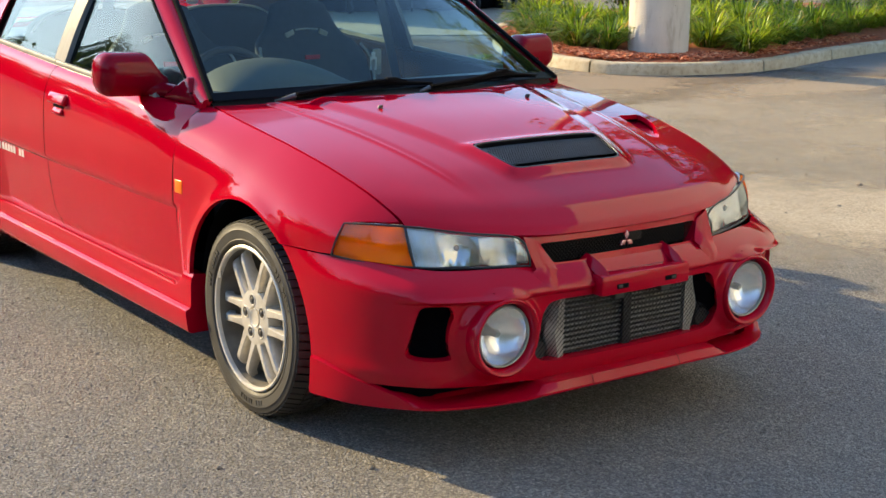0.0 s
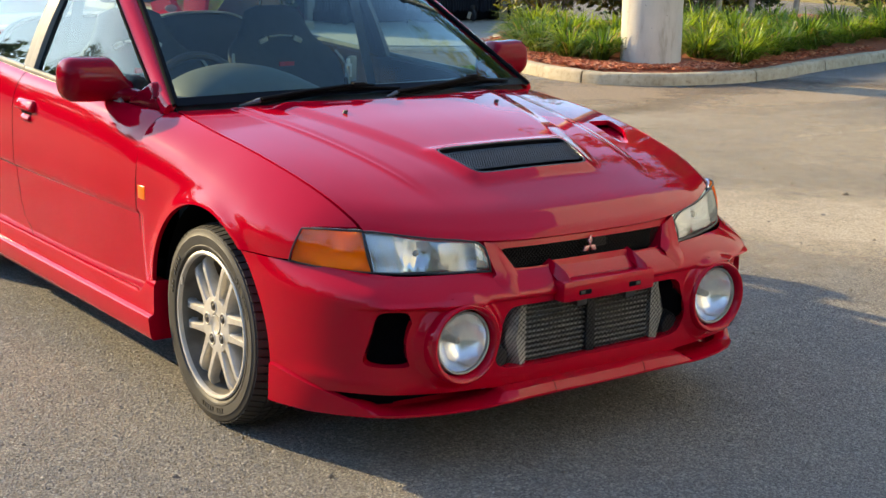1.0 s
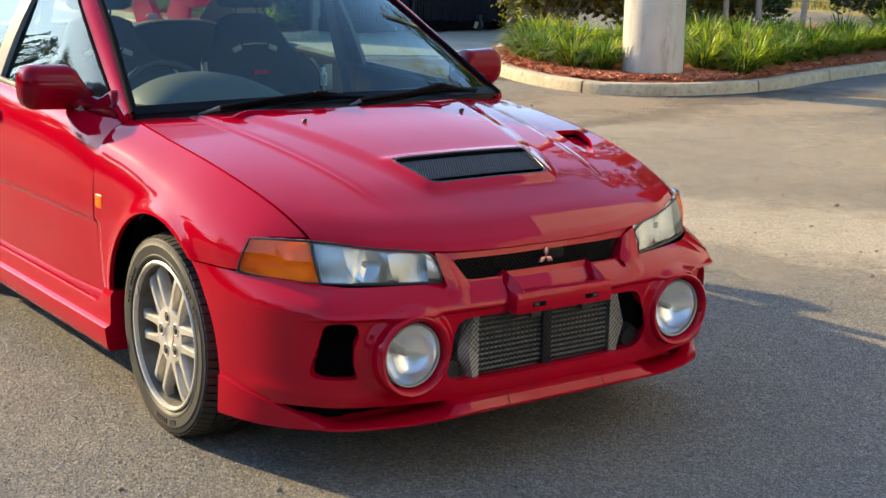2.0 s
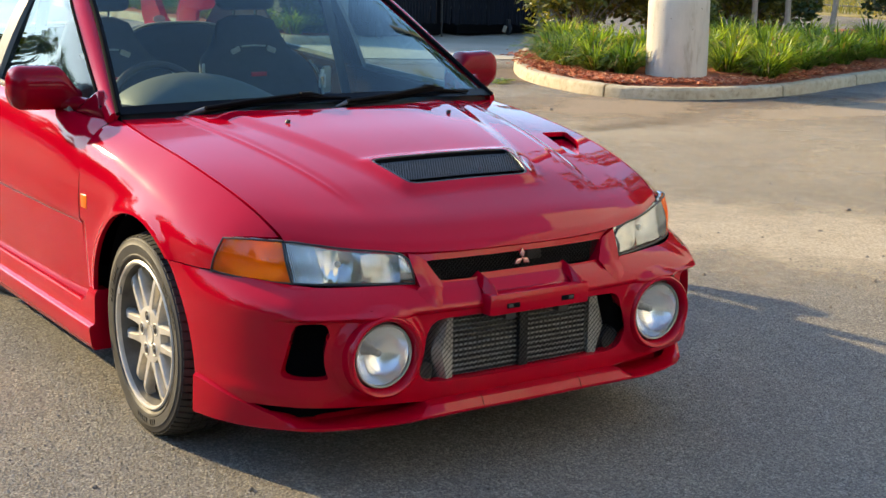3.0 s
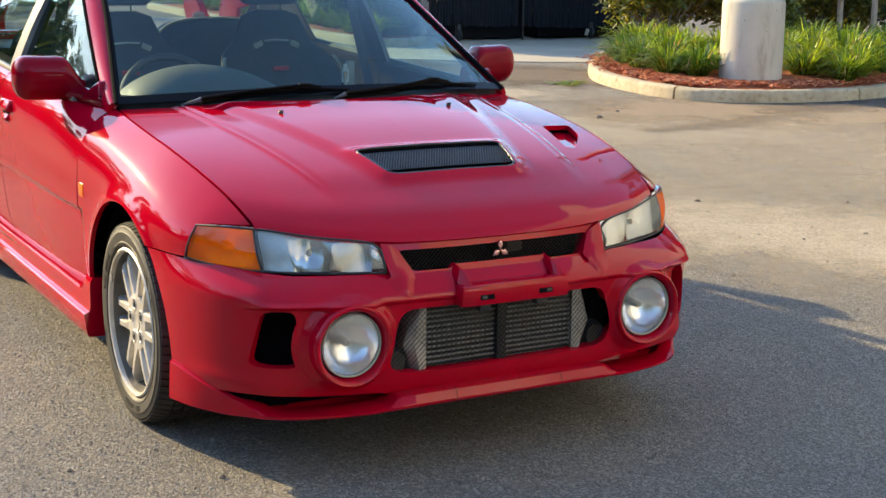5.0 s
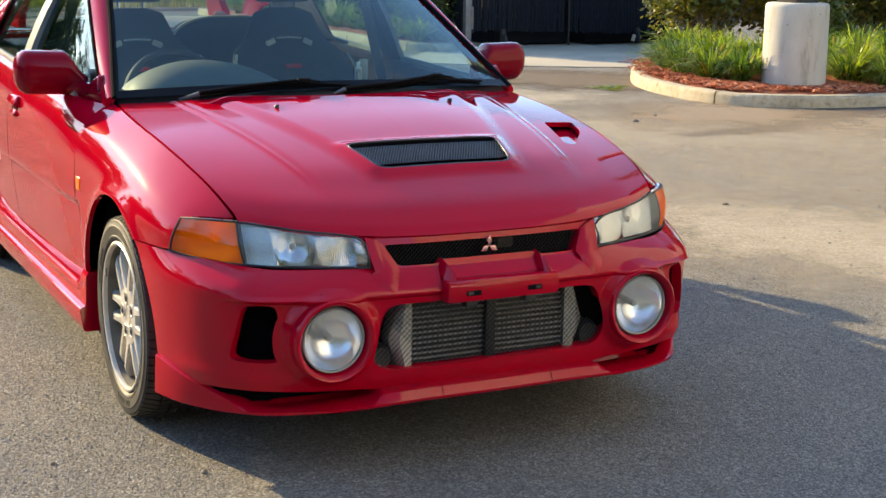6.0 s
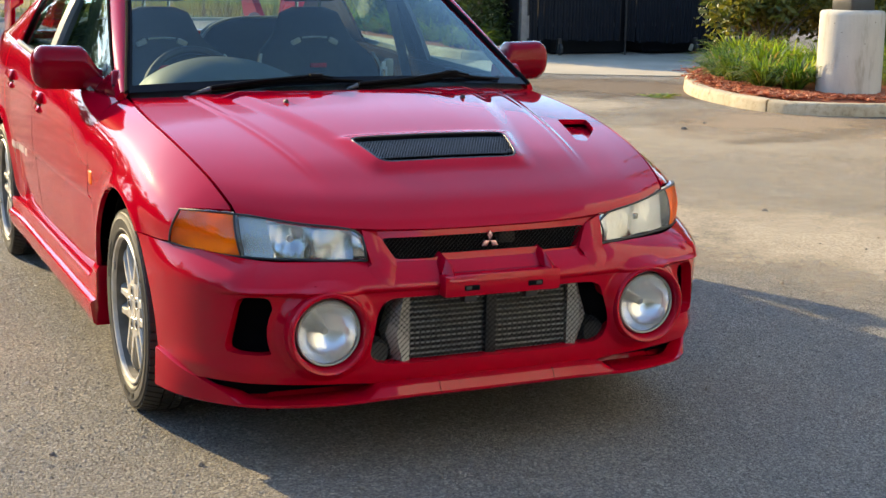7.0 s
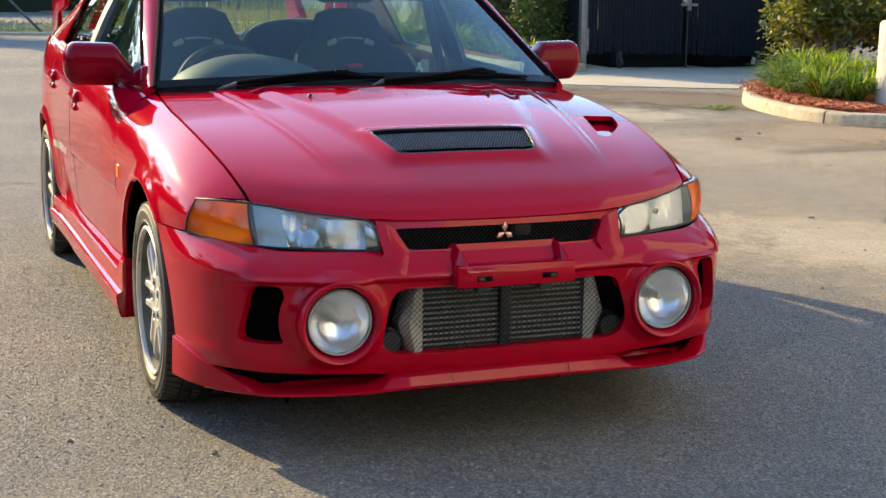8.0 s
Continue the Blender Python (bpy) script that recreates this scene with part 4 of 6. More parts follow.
for k in range(220):
    x = 5.0 + k * .16
    for d in (-1, 1):
        b = len(vs)
        x1 = x + d * 1.1
        vs += [(x - .004, 27.2, .3), (x + .004, 27.2, .3), (x1 + .004, 27.2, 1.45), (x1 - .004, 27.2, 1.45)]
        fs.append((b, b + 1, b + 2, b + 3))
for k in range(9):
    part("post", tube([(20.4, 4 + k * 2.7, .1), (20.4, 4 + k * 2.7, 1.5)], .03, 8), MESHWIRE, fence)
for z in (.35, 1.45):
    part("rail", tube([(20.4, 4, z), (20.4, 25.6, z)], .016, 6), MESHWIRE, fence)
for k in range(135):
    y = 4 + k * .16
    for d in (-1, 1):
        b = len(vs)
        y1 = y + d * 1.1
        vs += [(20.4, y - .004, .3), (20.4, y + .004, .3), (20.4, y1 + .004, 1.45), (20.4, y1 - .004, 1.45)]
        fs.append((b, b + 1, b + 2, b + 3))
part("wire_net", (vs, fs), MESHWIRE, fence, "woven wire net", kind="stuff")
YELLOW = mottled("yellow_paint", (.62, .50, .03), (.72, .58, .05), 6, (.4, .6), .1, 60)
tagged(part("yellow_post", joined(tube([(1.86, 26.6, .1), (1.86, 26.6, 2.6)], .085, 12), lathe(((.085, 2.6), (.05, 2.66), (0, 2.68)), 12, "z", (1.86, 26.6, 0))), YELLOW, None, "yellow steel bollard post on the verge"), category="post")
tagged(part("stay_wire", tube([(1.55, 26.55, .15), (-.9, 26.55, 2.8)], .03, 6), MESHWIRE, None, "slanting stay wire beside the yellow post"), category="cable")

# unseen pale walls with flat tops close the south, added for reflections and fill
RENDERED = mottled("white_wall", (.58, .575, .55), (.68, .675, .65), .6, (.85, .95), .3, 15, distance=.01)
for name, a, b in (("wall_south", (2.6, -10.9, 0), (9.0, -10.5, 12.0)), ("wall_southeast", (9.0, -10.9, 0), (9.4, 2.4, 12.0))):
    tagged(part(name, block(a, b, .03), RENDERED, None, "plain white unseen wall, added for reflections and fill light", kind="structure"), category="wall")

# ---- the car: front towards -y, front axle at y = 0, ground at z = 0 ----
car = empty("car", pose(0, 0, 0), "glossy red four-door saloon car parked on asphalt", "car")
SIDES = (-1, 1)

# hood: edge line against the fender, crown along the middle, nose and cowl lines
HX = spline((0, .054, .14, .27, .48, .73, 1), (.650, .661, .674, .690, .708, .717, .709))
HZ = spline((0, .02, .054, .14, .27, .48, .73, 1), (.674, .690, .708, .743, .780, .823, .857, .886))
HC = spline((0, .012, .04, .09, .187, .303, .473, .696, .9, 1), (.632, .648, .668, .698, .735, .773, .815, .858, .888, .903))
NOSE = spline((0, .23, .46, .54, .77, .92, 1), (-.745, -.742, -.729, -.717, -.664, -.603, -.567))
COWL = spline((0, .21, .53, .77, 1), (.18, .19, .27, .345, .43))
ARCH_Y, ARCH_Z, ARCH_R, WHEELBASE = 0.01, 0.315, 0.350, 2.51


VENT = ((-.212, -.494), (.212, -.494), (.250, -.318), (-.250, -.318))


def hood_at(u, v):
    s = np.abs(u)
    x = u * HX(v)
    y = NOSE(s) * (1 - v) + COWL(s) * v
    z = HC(v) + (HZ(v) - HC(v)) * s ** 2.8
    a = np.abs(x)
    bulge = .240 + .168 * np.clip((y + .50) / .652, 0, 1.1)
    z = z + .009 * step((bulge - a + .030) / .075) * step((y + .545) / .075)
    z = z + .0065 * np.exp(-(np.maximum(rounded_poly(x, y, VENT, .015), -.02) / .020) ** 2)
    fold = .406 + .128 * (y + .57) / .82
    z = z + .006 * step((fold - a + .020) / .055) * step((y + .62) / .22)
    z = z + .0022 * np.exp(-((a - fold) / .007) ** 2) * step((y + .52) / .15)
    return x, y, z


SCOOP = ((.501, -.312), (.534, -.322), (.638, -.185), (.668, -.076), (.550, -.098))


def hood_keep(x, y, z):
    return np.minimum(rounded_poly(x, y, VENT, .015), rounded_poly(x, y, SCOOP, .006))


hood = part("hood", sheet(hood_at, 360, 140, hood_keep, .016, (-.996, .996), (0, 1)), PAINT, car, "red bonnet with a central mesh vent and a side scoop", 28)


def hood_height(x, y):
    """Height of the bonnet over a place of the plan."""
    u, v = x / .70, .5
    for _ in range(12):
        s = abs(u)
        v = float(np.clip((y - NOSE(s)) / (COWL(s) - NOSE(s)), 0, 1))
        u = x / float(HX(v))
    return float(hood_at(np.array(u), np.array(v))[2])


RIMBLACK = material("dark_grey_trim", (.02, .02, .022), .3, .0)
# mesh in the bonnet vent: crossed fine bars under a raised rim
bars = []
for k in range(-30, 31):
    x0 = k * .0085
    for lean in (-1, 1):
        ends = []
        for y in (-.502, -.306):
            x = x0 + lean * (y + .404) * .55
            ends.append(Vector((x, y, 0)))
        n = 5
        pts = []
        for i in range(n + 1):
            p = ends[0].lerp(ends[1], i / n)
            if float(rounded_poly(np.array(p.x), np.array(p.y), VENT, .015)) < .006:
                pts.append((p.x, p.y, hood_height(p.x, p.y) - .0035))
        if len(pts) > 1:
            bars.append(tube(pts, .0017, 4, False))
part("vent_mesh", joined(*bars), BLACK, hood, "black diamond mesh", 60)
# bright rolled rim round the vent
rim = []
for k in range(120):
    a = 2 * math.pi * k / 120
    lo, hi = 0.0, .4
    for _ in range(22):
        r = (lo + hi) / 2
        p = Vector((r * math.cos(a), -.41 + r * math.sin(a)))
        if float(rounded_poly(np.array(p.x), np.array(p.y), VENT, .015)) < -.003:
            lo = r
        else:
            hi = r
    rim.append(p)
part("vent_rim", tube([(p.x, p.y, hood_height(p.x, p.y) - .0025) for p in rim + rim[:2]], .0034, 8, False), RIMBLACK, hood, "dark glossy frame of the vent", 60)
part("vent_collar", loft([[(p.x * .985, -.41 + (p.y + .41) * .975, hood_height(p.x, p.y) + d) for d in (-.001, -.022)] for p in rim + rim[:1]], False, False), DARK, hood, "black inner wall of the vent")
# near-black tray added below the vent, for shade and to stop light
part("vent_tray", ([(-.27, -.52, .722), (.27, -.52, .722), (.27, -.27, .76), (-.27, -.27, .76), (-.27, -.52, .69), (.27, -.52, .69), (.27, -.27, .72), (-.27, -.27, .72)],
                   [(0, 1, 2, 3), (4, 7, 6, 5), (0, 4, 5, 1), (1, 5, 6, 2), (2, 6, 7, 3), (3, 7, 4, 0)]), DARK, hood, "near-black tray added for the shade under the vent")
# sloping red floor of the side scoop; near-black sheet for shade at its deep end
def below(x, y, d):
    return (x, y, hood_height(x, y) - d)


part("scoop_floor", ([below(.47, -.335, .007), below(.545, -.350, .007), below(.70, -.055, .026), below(.53, -.115, .026)], [(0, 1, 2, 3)]), PAINT, hood, "sloping red floor of the side scoop")
part("scoop_throat", ([below(.52, -.122, .028), below(.70, -.063, .028), below(.69, -.05, .036), below(.53, -.05, .034), below(.69, -.05, .012), below(.53, -.05, .012)], [(0, 1, 2, 3), (3, 2, 4, 5)]), DARK, hood, "near-black sheet for the shade deep in the side scoop")
for s in SIDES:
    z = hood_height(s * .299, .085)
    part("washer_nozzle", joined(lathe(((.0, .010), (.004, .009), (.007, .005), (.0085, .0), (.009, -.004)), 16, "z", (s * .299, .085, z)),
                                 block((s * .299 - .004, .074, z + .004), (s * .299 + .004, .08, z + .010), .001)), BLACK, hood, "small black washer nozzle")

DECAL = material("pale_decal", (.62, .52, .48), .5)
# front fenders
FW = spline((-.58, -.50, -.45, -.42, -.3, -.2, 0, .2, .48), (.702, .760, .785, .795, .819, .830, .838, .838, .846))


def arch_gap(y, z, yc, r):
    return np.hypot(y - yc, z - ARCH_Z) - r


def shoulder(xa, za, xb, zb, f, p, tight=.80):
    """Section from (xa, za) to (xb, zb) with a tight shoulder at the share f of its height."""
    xc, zc = xb + .004, za - f * (za - zb)
    x1, z1, x2, z2 = xa + tight * (xc - xa), za + tight * (zc - za), xb + tight * (xc - xb), zb + tight * (zc - zb)
    x = (1 - p) ** 3 * xa + 3 * p * (1 - p) ** 2 * x1 + 3 * p * p * (1 - p) * x2 + p ** 3 * xb
    z = (1 - p) ** 3 * za + 3 * p * (1 - p) ** 2 * z1 + 3 * p * p * (1 - p) * z2 + p ** 3 * zb
    return x, z


FENDER_F = spline((-.585, -.47, -.30, 0, .25, .47), (.56, .55, .52, .44, .28, .17))


def fender_at(v, w):
    y = -.585 + 1.055 * v
    t = (y + .567) / .997
    xa, za = HX(np.clip(t, 0, 1)) + .006 + .03 * np.clip(t - 1, 0, 1), HZ(np.clip(t, 0, 1)) - .001
    x, z = shoulder(xa, za, FW(y), .60, FENDER_F(y), np.clip(w / .62, 0, 1))
    q = np.clip((w - .62) / .38, 0, 1)
    z = z - q * .30
    x = x - .016 * q * q - .010 * step((.578 - z) / .012) * step((y - .405) / .045)
    flare = arch_gap(y, z, ARCH_Y, ARCH_R)
    x = x + .011 * np.exp(-(flare / .028) ** 2) * step((z - .28) / .1)
    return x, y, z


LAMP_EDGE = spline((-.60, -.56, -.47, -.447, -.425, -.30, -.22), (.682, .680, .675, .655, .583, .578, .577))


def fender_keep(x, y, z):
    front = np.where(y < -.2, z - LAMP_EDGE(y) - .002, 1.0)
    return np.minimum.reduce([front, arch_gap(y, z, ARCH_Y, ARCH_R), .4545 - y + 0 * z, z - .30])


# side panels from the front door to the tail
BELT_Z = spline((.46, .6, 1.256, 2.03, 2.8, 3.2, 3.42), (.884, .889, .912, .950, .985, .98, .93))
BELT_X = spline((.46, .56, .70, 1.0, 1.5, 2.2, 3.0, 3.3, 3.42), (.717, .756, .779, .792, .798, .795, .765, .70, .60))
SW = spline((.46, .8, 1.5, 2.2, 2.51, 2.9, 3.2, 3.36, 3.42), (.846, .855, .858, .852, .858, .825, .76, .69, .58))


DOOR_F = spline((.456, .87, 1.6, 2.4, 3.42), (.17, .11, .08, .10, .2))


def side_at(v, w):
    y = .456 + 2.964 * v
    x, z = shoulder(BELT_X(y), BELT_Z(y), SW(y), .60, DOOR_F(y), np.clip(w / .6, 0, 1), .74)
    q = np.clip((w - .6) / .4, 0, 1)
    z = z - q * .30
    x = x - .024 * q ** 1.6 - .010 * step((.578 - z) / .012) * step((2.15 - y) / .1)
    flare = arch_gap(y, z, WHEELBASE, .335)
    x = x + .013 * np.exp(-(flare / .03) ** 2) * step((z - .28) / .1)
    return x, y, z


SEAM = spline((.30, .34, .38, .56, .80, .87, .93), (-.075, -.055, -.005, .015, .012, -.008, -.03))


def slot(lo, hi):
    """A door between two upright seams; the seam between the doors bends in at its ends."""
    a, b = float(abs(lo - 1.541) < .01), float(abs(hi - 1.535) < .01)
    return lambda x, y, z: np.minimum.reduce([y - lo - a * SEAM(z), hi + b * SEAM(z) - y, arch_gap(y, z, WHEELBASE, .335)])


RAIL_X = spline((.46, .75, 1.0, 1.2, 1.45, 1.9, 2.25, 2.6, 2.95), (.742, .694, .648, .603, .572, .562, .577, .64, .70))
RAIL_Z = spline((.46, .75, 1.0, 1.2, 1.45, 1.9, 2.25, 2.6, 2.95), (.893, 1.068, 1.215, 1.315, 1.365, 1.375, 1.335, 1.18, 1.01))


def window_at(lo, hi, inset=0.0):
    """The glass of a side window, between belt and rail."""
    def f(v, w):
        y = lo + (hi - lo) * v
        za, zb = BELT_Z(y) - .015, RAIL_Z(y) - .012
        z = za + (zb - za) * w
        xa, xb = BELT_X(y) - .012, RAIL_X(y) + .004
        x = xa + (xb - xa) * w + .007 * np.sin(np.pi * w) - inset
        return x, y, z
    return f


def strip(f, along, width, out, n=40):
    """A raised trim strip that runs along a line f(t) = (x, y, z), of a width in z and standing out in x."""
    rows = []
    for k in range(n + 1):
        t = along[0] + (along[1] - along[0]) * k / n
        x, y, z = [float(c) for c in f(t)]
        rows.append([(x - .006, y, z + width / 2), (x + out * .7, y, z + width / 2), (x + out, y, z + width * .2), (x + out, y, z - width * .2), (x + out * .7, y, z - width / 2), (x - .006, y, z - width / 2)])
    return loft(rows)


for s in SIDES:
    fender = part("fender", sheet(fender_at, 110, 70, fender_keep, .014, (0, 1), (0, 1), flip=True, side=s), PAINT, car, "", 28)
    lamp = block((.8315, .392, .616), (.8455, .448, .664), .008, 3)
    part("side_marker", lamp if s > 0 else mirrored(lamp), AMBER, fender, "small orange indicator lamp")
    for name, lo, hi in (("front_door", .4615, 1.535), ("rear_door", 1.541, 2.36), ("rear_quarter", 2.366, 3.42)):
        door = part(name, sheet(side_at, int(70 * (hi - lo)), 60, slot(lo, hi), .014, ((lo - .456 - (.08 if name == "rear_door" else 0)) / 2.964, (hi - .456 + (.02 if name == "front_door" else 0)) / 2.964), (0, 1), flip=True, side=s), PAINT, car, "", 28)
        if name == "rear_quarter":
            continue
        # belt trim, window glass, frame
        belt = strip(lambda y: (BELT_X(y) - .001, y, BELT_Z(y) + .004), (lo + (.235 if name == "front_door" else .0), min(hi, 2.30)), .022, .008)
        part("belt_trim", belt if s > 0 else mirrored(belt), SATIN, door, "satin silver window trim")
        g0, g1 = (lo + .17, hi - .05) if name == "front_door" else (lo + .03, 2.30)
        part("window_pane", sheet(window_at(g0, g1), 24, 10, None, .004, side=s), GLASS, door, "clear side glass").visible_shadow = False
        rail = tube([(float(RAIL_X(y)) + .008, y, float(RAIL_Z(y)) - .012) for y in np.linspace(max(lo + .02, .52), min(hi, 2.34), 24)], .005, 8)
        part("window_frame", rail if s > 0 else mirrored(rail), DARK, door, "black upper window frame")
        pillar_y = hi - .025 if name == "front_door" else lo + .015
        post = loft([[(float(a + d), pillar_y + e, float(b)) for d, e in ((-.02, -.030), (.010, -.030), (.014, 0), (.010, .030), (-.02, .030))]
                     for a, b in [(BELT_X(pillar_y) - .008 + (RAIL_X(pillar_y) - BELT_X(pillar_y)) * w + .018 * math.sin(math.pi * w), BELT_Z(pillar_y) - .01 + (RAIL_Z(pillar_y) - BELT_Z(pillar_y)) * w) for w in np.linspace(0, 1, 9)]])
        part("door_pillar", post if s > 0 else mirrored(post), PILLAR, door, "grey pillar cover between the windows")
        # pull handle: recess, flap and lower scoop
        hy, hz = (1.40, .806) if name == "front_door" else (2.19, .835)
        hx = float(side_at(np.array((hy - .456) / 2.964), np.array(.22))[0])
        for w in np.linspace(0, .6, 120):
            q = side_at(np.array((hy - .456) / 2.964), np.array(w))
            if float(q[2]) < hz:
                hx = float(q[0])
                break
        flap = moved(block((-.012, -.080, -.022), (.013, .080, .020), .009, 3), pose(hx + .002, hy, hz + .006, 0, -28))
        part("door_handle", flap if s > 0 else mirrored(flap), PAINT, door, "red pull handle")
        cup = moved(block((-.010, -.040, -.016), (.008, .048, .014), .007, 3), pose(hx + .003, hy - .005, hz - .037, 0, -38))
        # near-black block stands in for the shade under the flap
        gap = moved(block((-.006, -.050, -.006), (.004, .050, .006), .003), pose(hx + .001, hy, hz - .022))
        part("handle_gap", gap if s > 0 else mirrored(gap), DARK, door, "near-black block for the shade under the handle")
        part("handle_recess", cup if s > 0 else mirrored(cup), PAINT, door, "red lower lip of the handle")
    # near-black bars for the shade in the gaps before and behind the front door
    for y0, bend in ((.458, 0.0), (1.538, 1.0)):
        line = []
        for w in np.linspace(0.0, 1.0, 40):
            y = y0
            for _ in range(3):
                q = [float(c) for c in side_at(np.array((y - .456) / 2.964), np.array(w))]
                y = y0 + bend * float(SEAM(q[2]))
            line.append((s * (q[0] - .0030), y, q[2]))
        part("door_seam", tube(line, .0036, 6), DARK, car, "near-black bar for the shade in the door gap")
    # small pale lettering on the rear door, as plain bars
    for k in range(12):
        if k == 9:
            continue
        y = 2.20 - .033 * k
        q = [float(c) for c in side_at(np.array((y - .456) / 2.964), np.array(.672))]
        bar = block((q[0] - .002, y - .012, q[2] - .014), (q[0] + .0015, y + .010, q[2] + .014), 0)
        part("decal_bar", bar if s > 0 else mirrored(bar), DECAL, bpy.data.objects["rear_door"] if s < 0 else bpy.data.objects["rear_door.001"], "pale bar of a decal")
    # front inner arch liner and rear one
    for yc in (0.0, WHEELBASE):
        ring = []
        for k in range(25):
            a = math.pi * (k / 24) * 1.2 - .1 * math.pi
            ring.append([(s * x, yc + .365 * math.cos(a), ARCH_Z + .365 * math.sin(a)) for x in (.45, .795)])
        liner = loft(ring, False, False)
        wall = loft([[(s * .45, yc + .365 * math.cos(a), ARCH_Z + .365 * math.sin(a)), (s * .45, yc, ARCH_Z)] for a in np.linspace(0, 2 * math.pi, 25)], False, False)
        part("arch_liner", joined(liner, wall), DARK, car, "black wheel-arch liner")

# side skirts: shelf, hollow and ridge, with a raised mud-guard at the front end
for s in SIDES:
    rows = []
    for y in np.linspace(.335, 2.20, 60):
        k = 1 - step((y - .405) / .035)
        e = step((y - 1.95) / .25)
        rows.append([(.80, y, .303 + .065 * k), (.826 + .014 * k, y, .312 + .058 * k), (.843 + .012 * e, y, .314 + .05 * k), (.848 + .012 * e, y, .312 + .045 * k), (.850 + .012 * e, y, .306 + .03 * k), (.850 + .012 * e, y, .292 + .02 * k), (.851 + .010 * e, y, .270),
                     (.854 + .012 * e, y, .262), (.861 + .010 * e, y, .258), (.866 + .010 * e, y, .257), (.870 + .010 * e, y, .253), (.871 + .010 * e, y, .246), (.866 + .006 * e, y, .205), (.862, y, .186), (.855, y, .178), (.76, y, .178), (.76, y, .29)])
    skirt = loft(rows)
    part("side_skirt", skirt if s > 0 else mirrored(skirt), PAINT, car, "red side skirt with a sharp ridge", 32)

# roof, pillars and glass
def roof_at(u, v):
    y = 1.17 + 1.17 * v
    x = u * (RAIL_X(y) - .004)
    back = np.where(v < .5, -.085, .10) * (1 - u * u) * np.abs(2 * v - 1) ** 2
    return x, y + back, RAIL_Z(y) + .045 * (1 - np.abs(u) ** 2.2)


part("roof", sheet(roof_at, 40, 40, None, .02, (-1, 1), (0, 1)), PAINT, car)
WX = spline((.43, .9, 1.20), (.716, .608, .552))
WZ = spline((.43, .9, 1.20), (.900, 1.178, 1.338))


def screen_at(u, v):
    y = .43 + .77 * v
    c = 1 - np.abs(u) ** 2.1
    return u * WX(y), y - (.195 - .115 * v) * c, WZ(y) + (.030 + .022 * v) * c


screen = part("windscreen", sheet(screen_at, 40, 24, None, .005, (-1, 1), (0, 1)), GLASS, car, "clear windscreen")
screen.visible_shadow = False


def band(ua, ub, va, vb, nu, nv):
    f = lambda a, b: tuple(c + d for c, d in zip(screen_at(ua + (ub - ua) * a, va + (vb - va) * b), (0, -.0035, .0035)))
    return sheet(f, nu, nv, None, 0)


part("glass_border", joined(band(-1.0, -.982, 0, 1, 4, 24), band(.982, 1.0, 0, 1, 4, 24), band(-.982, .982, 0, .045, 40, 3), band(-.982, .982, .94, 1, 40, 3)), GLOSSBLACK, screen, "black printed border of the glass")
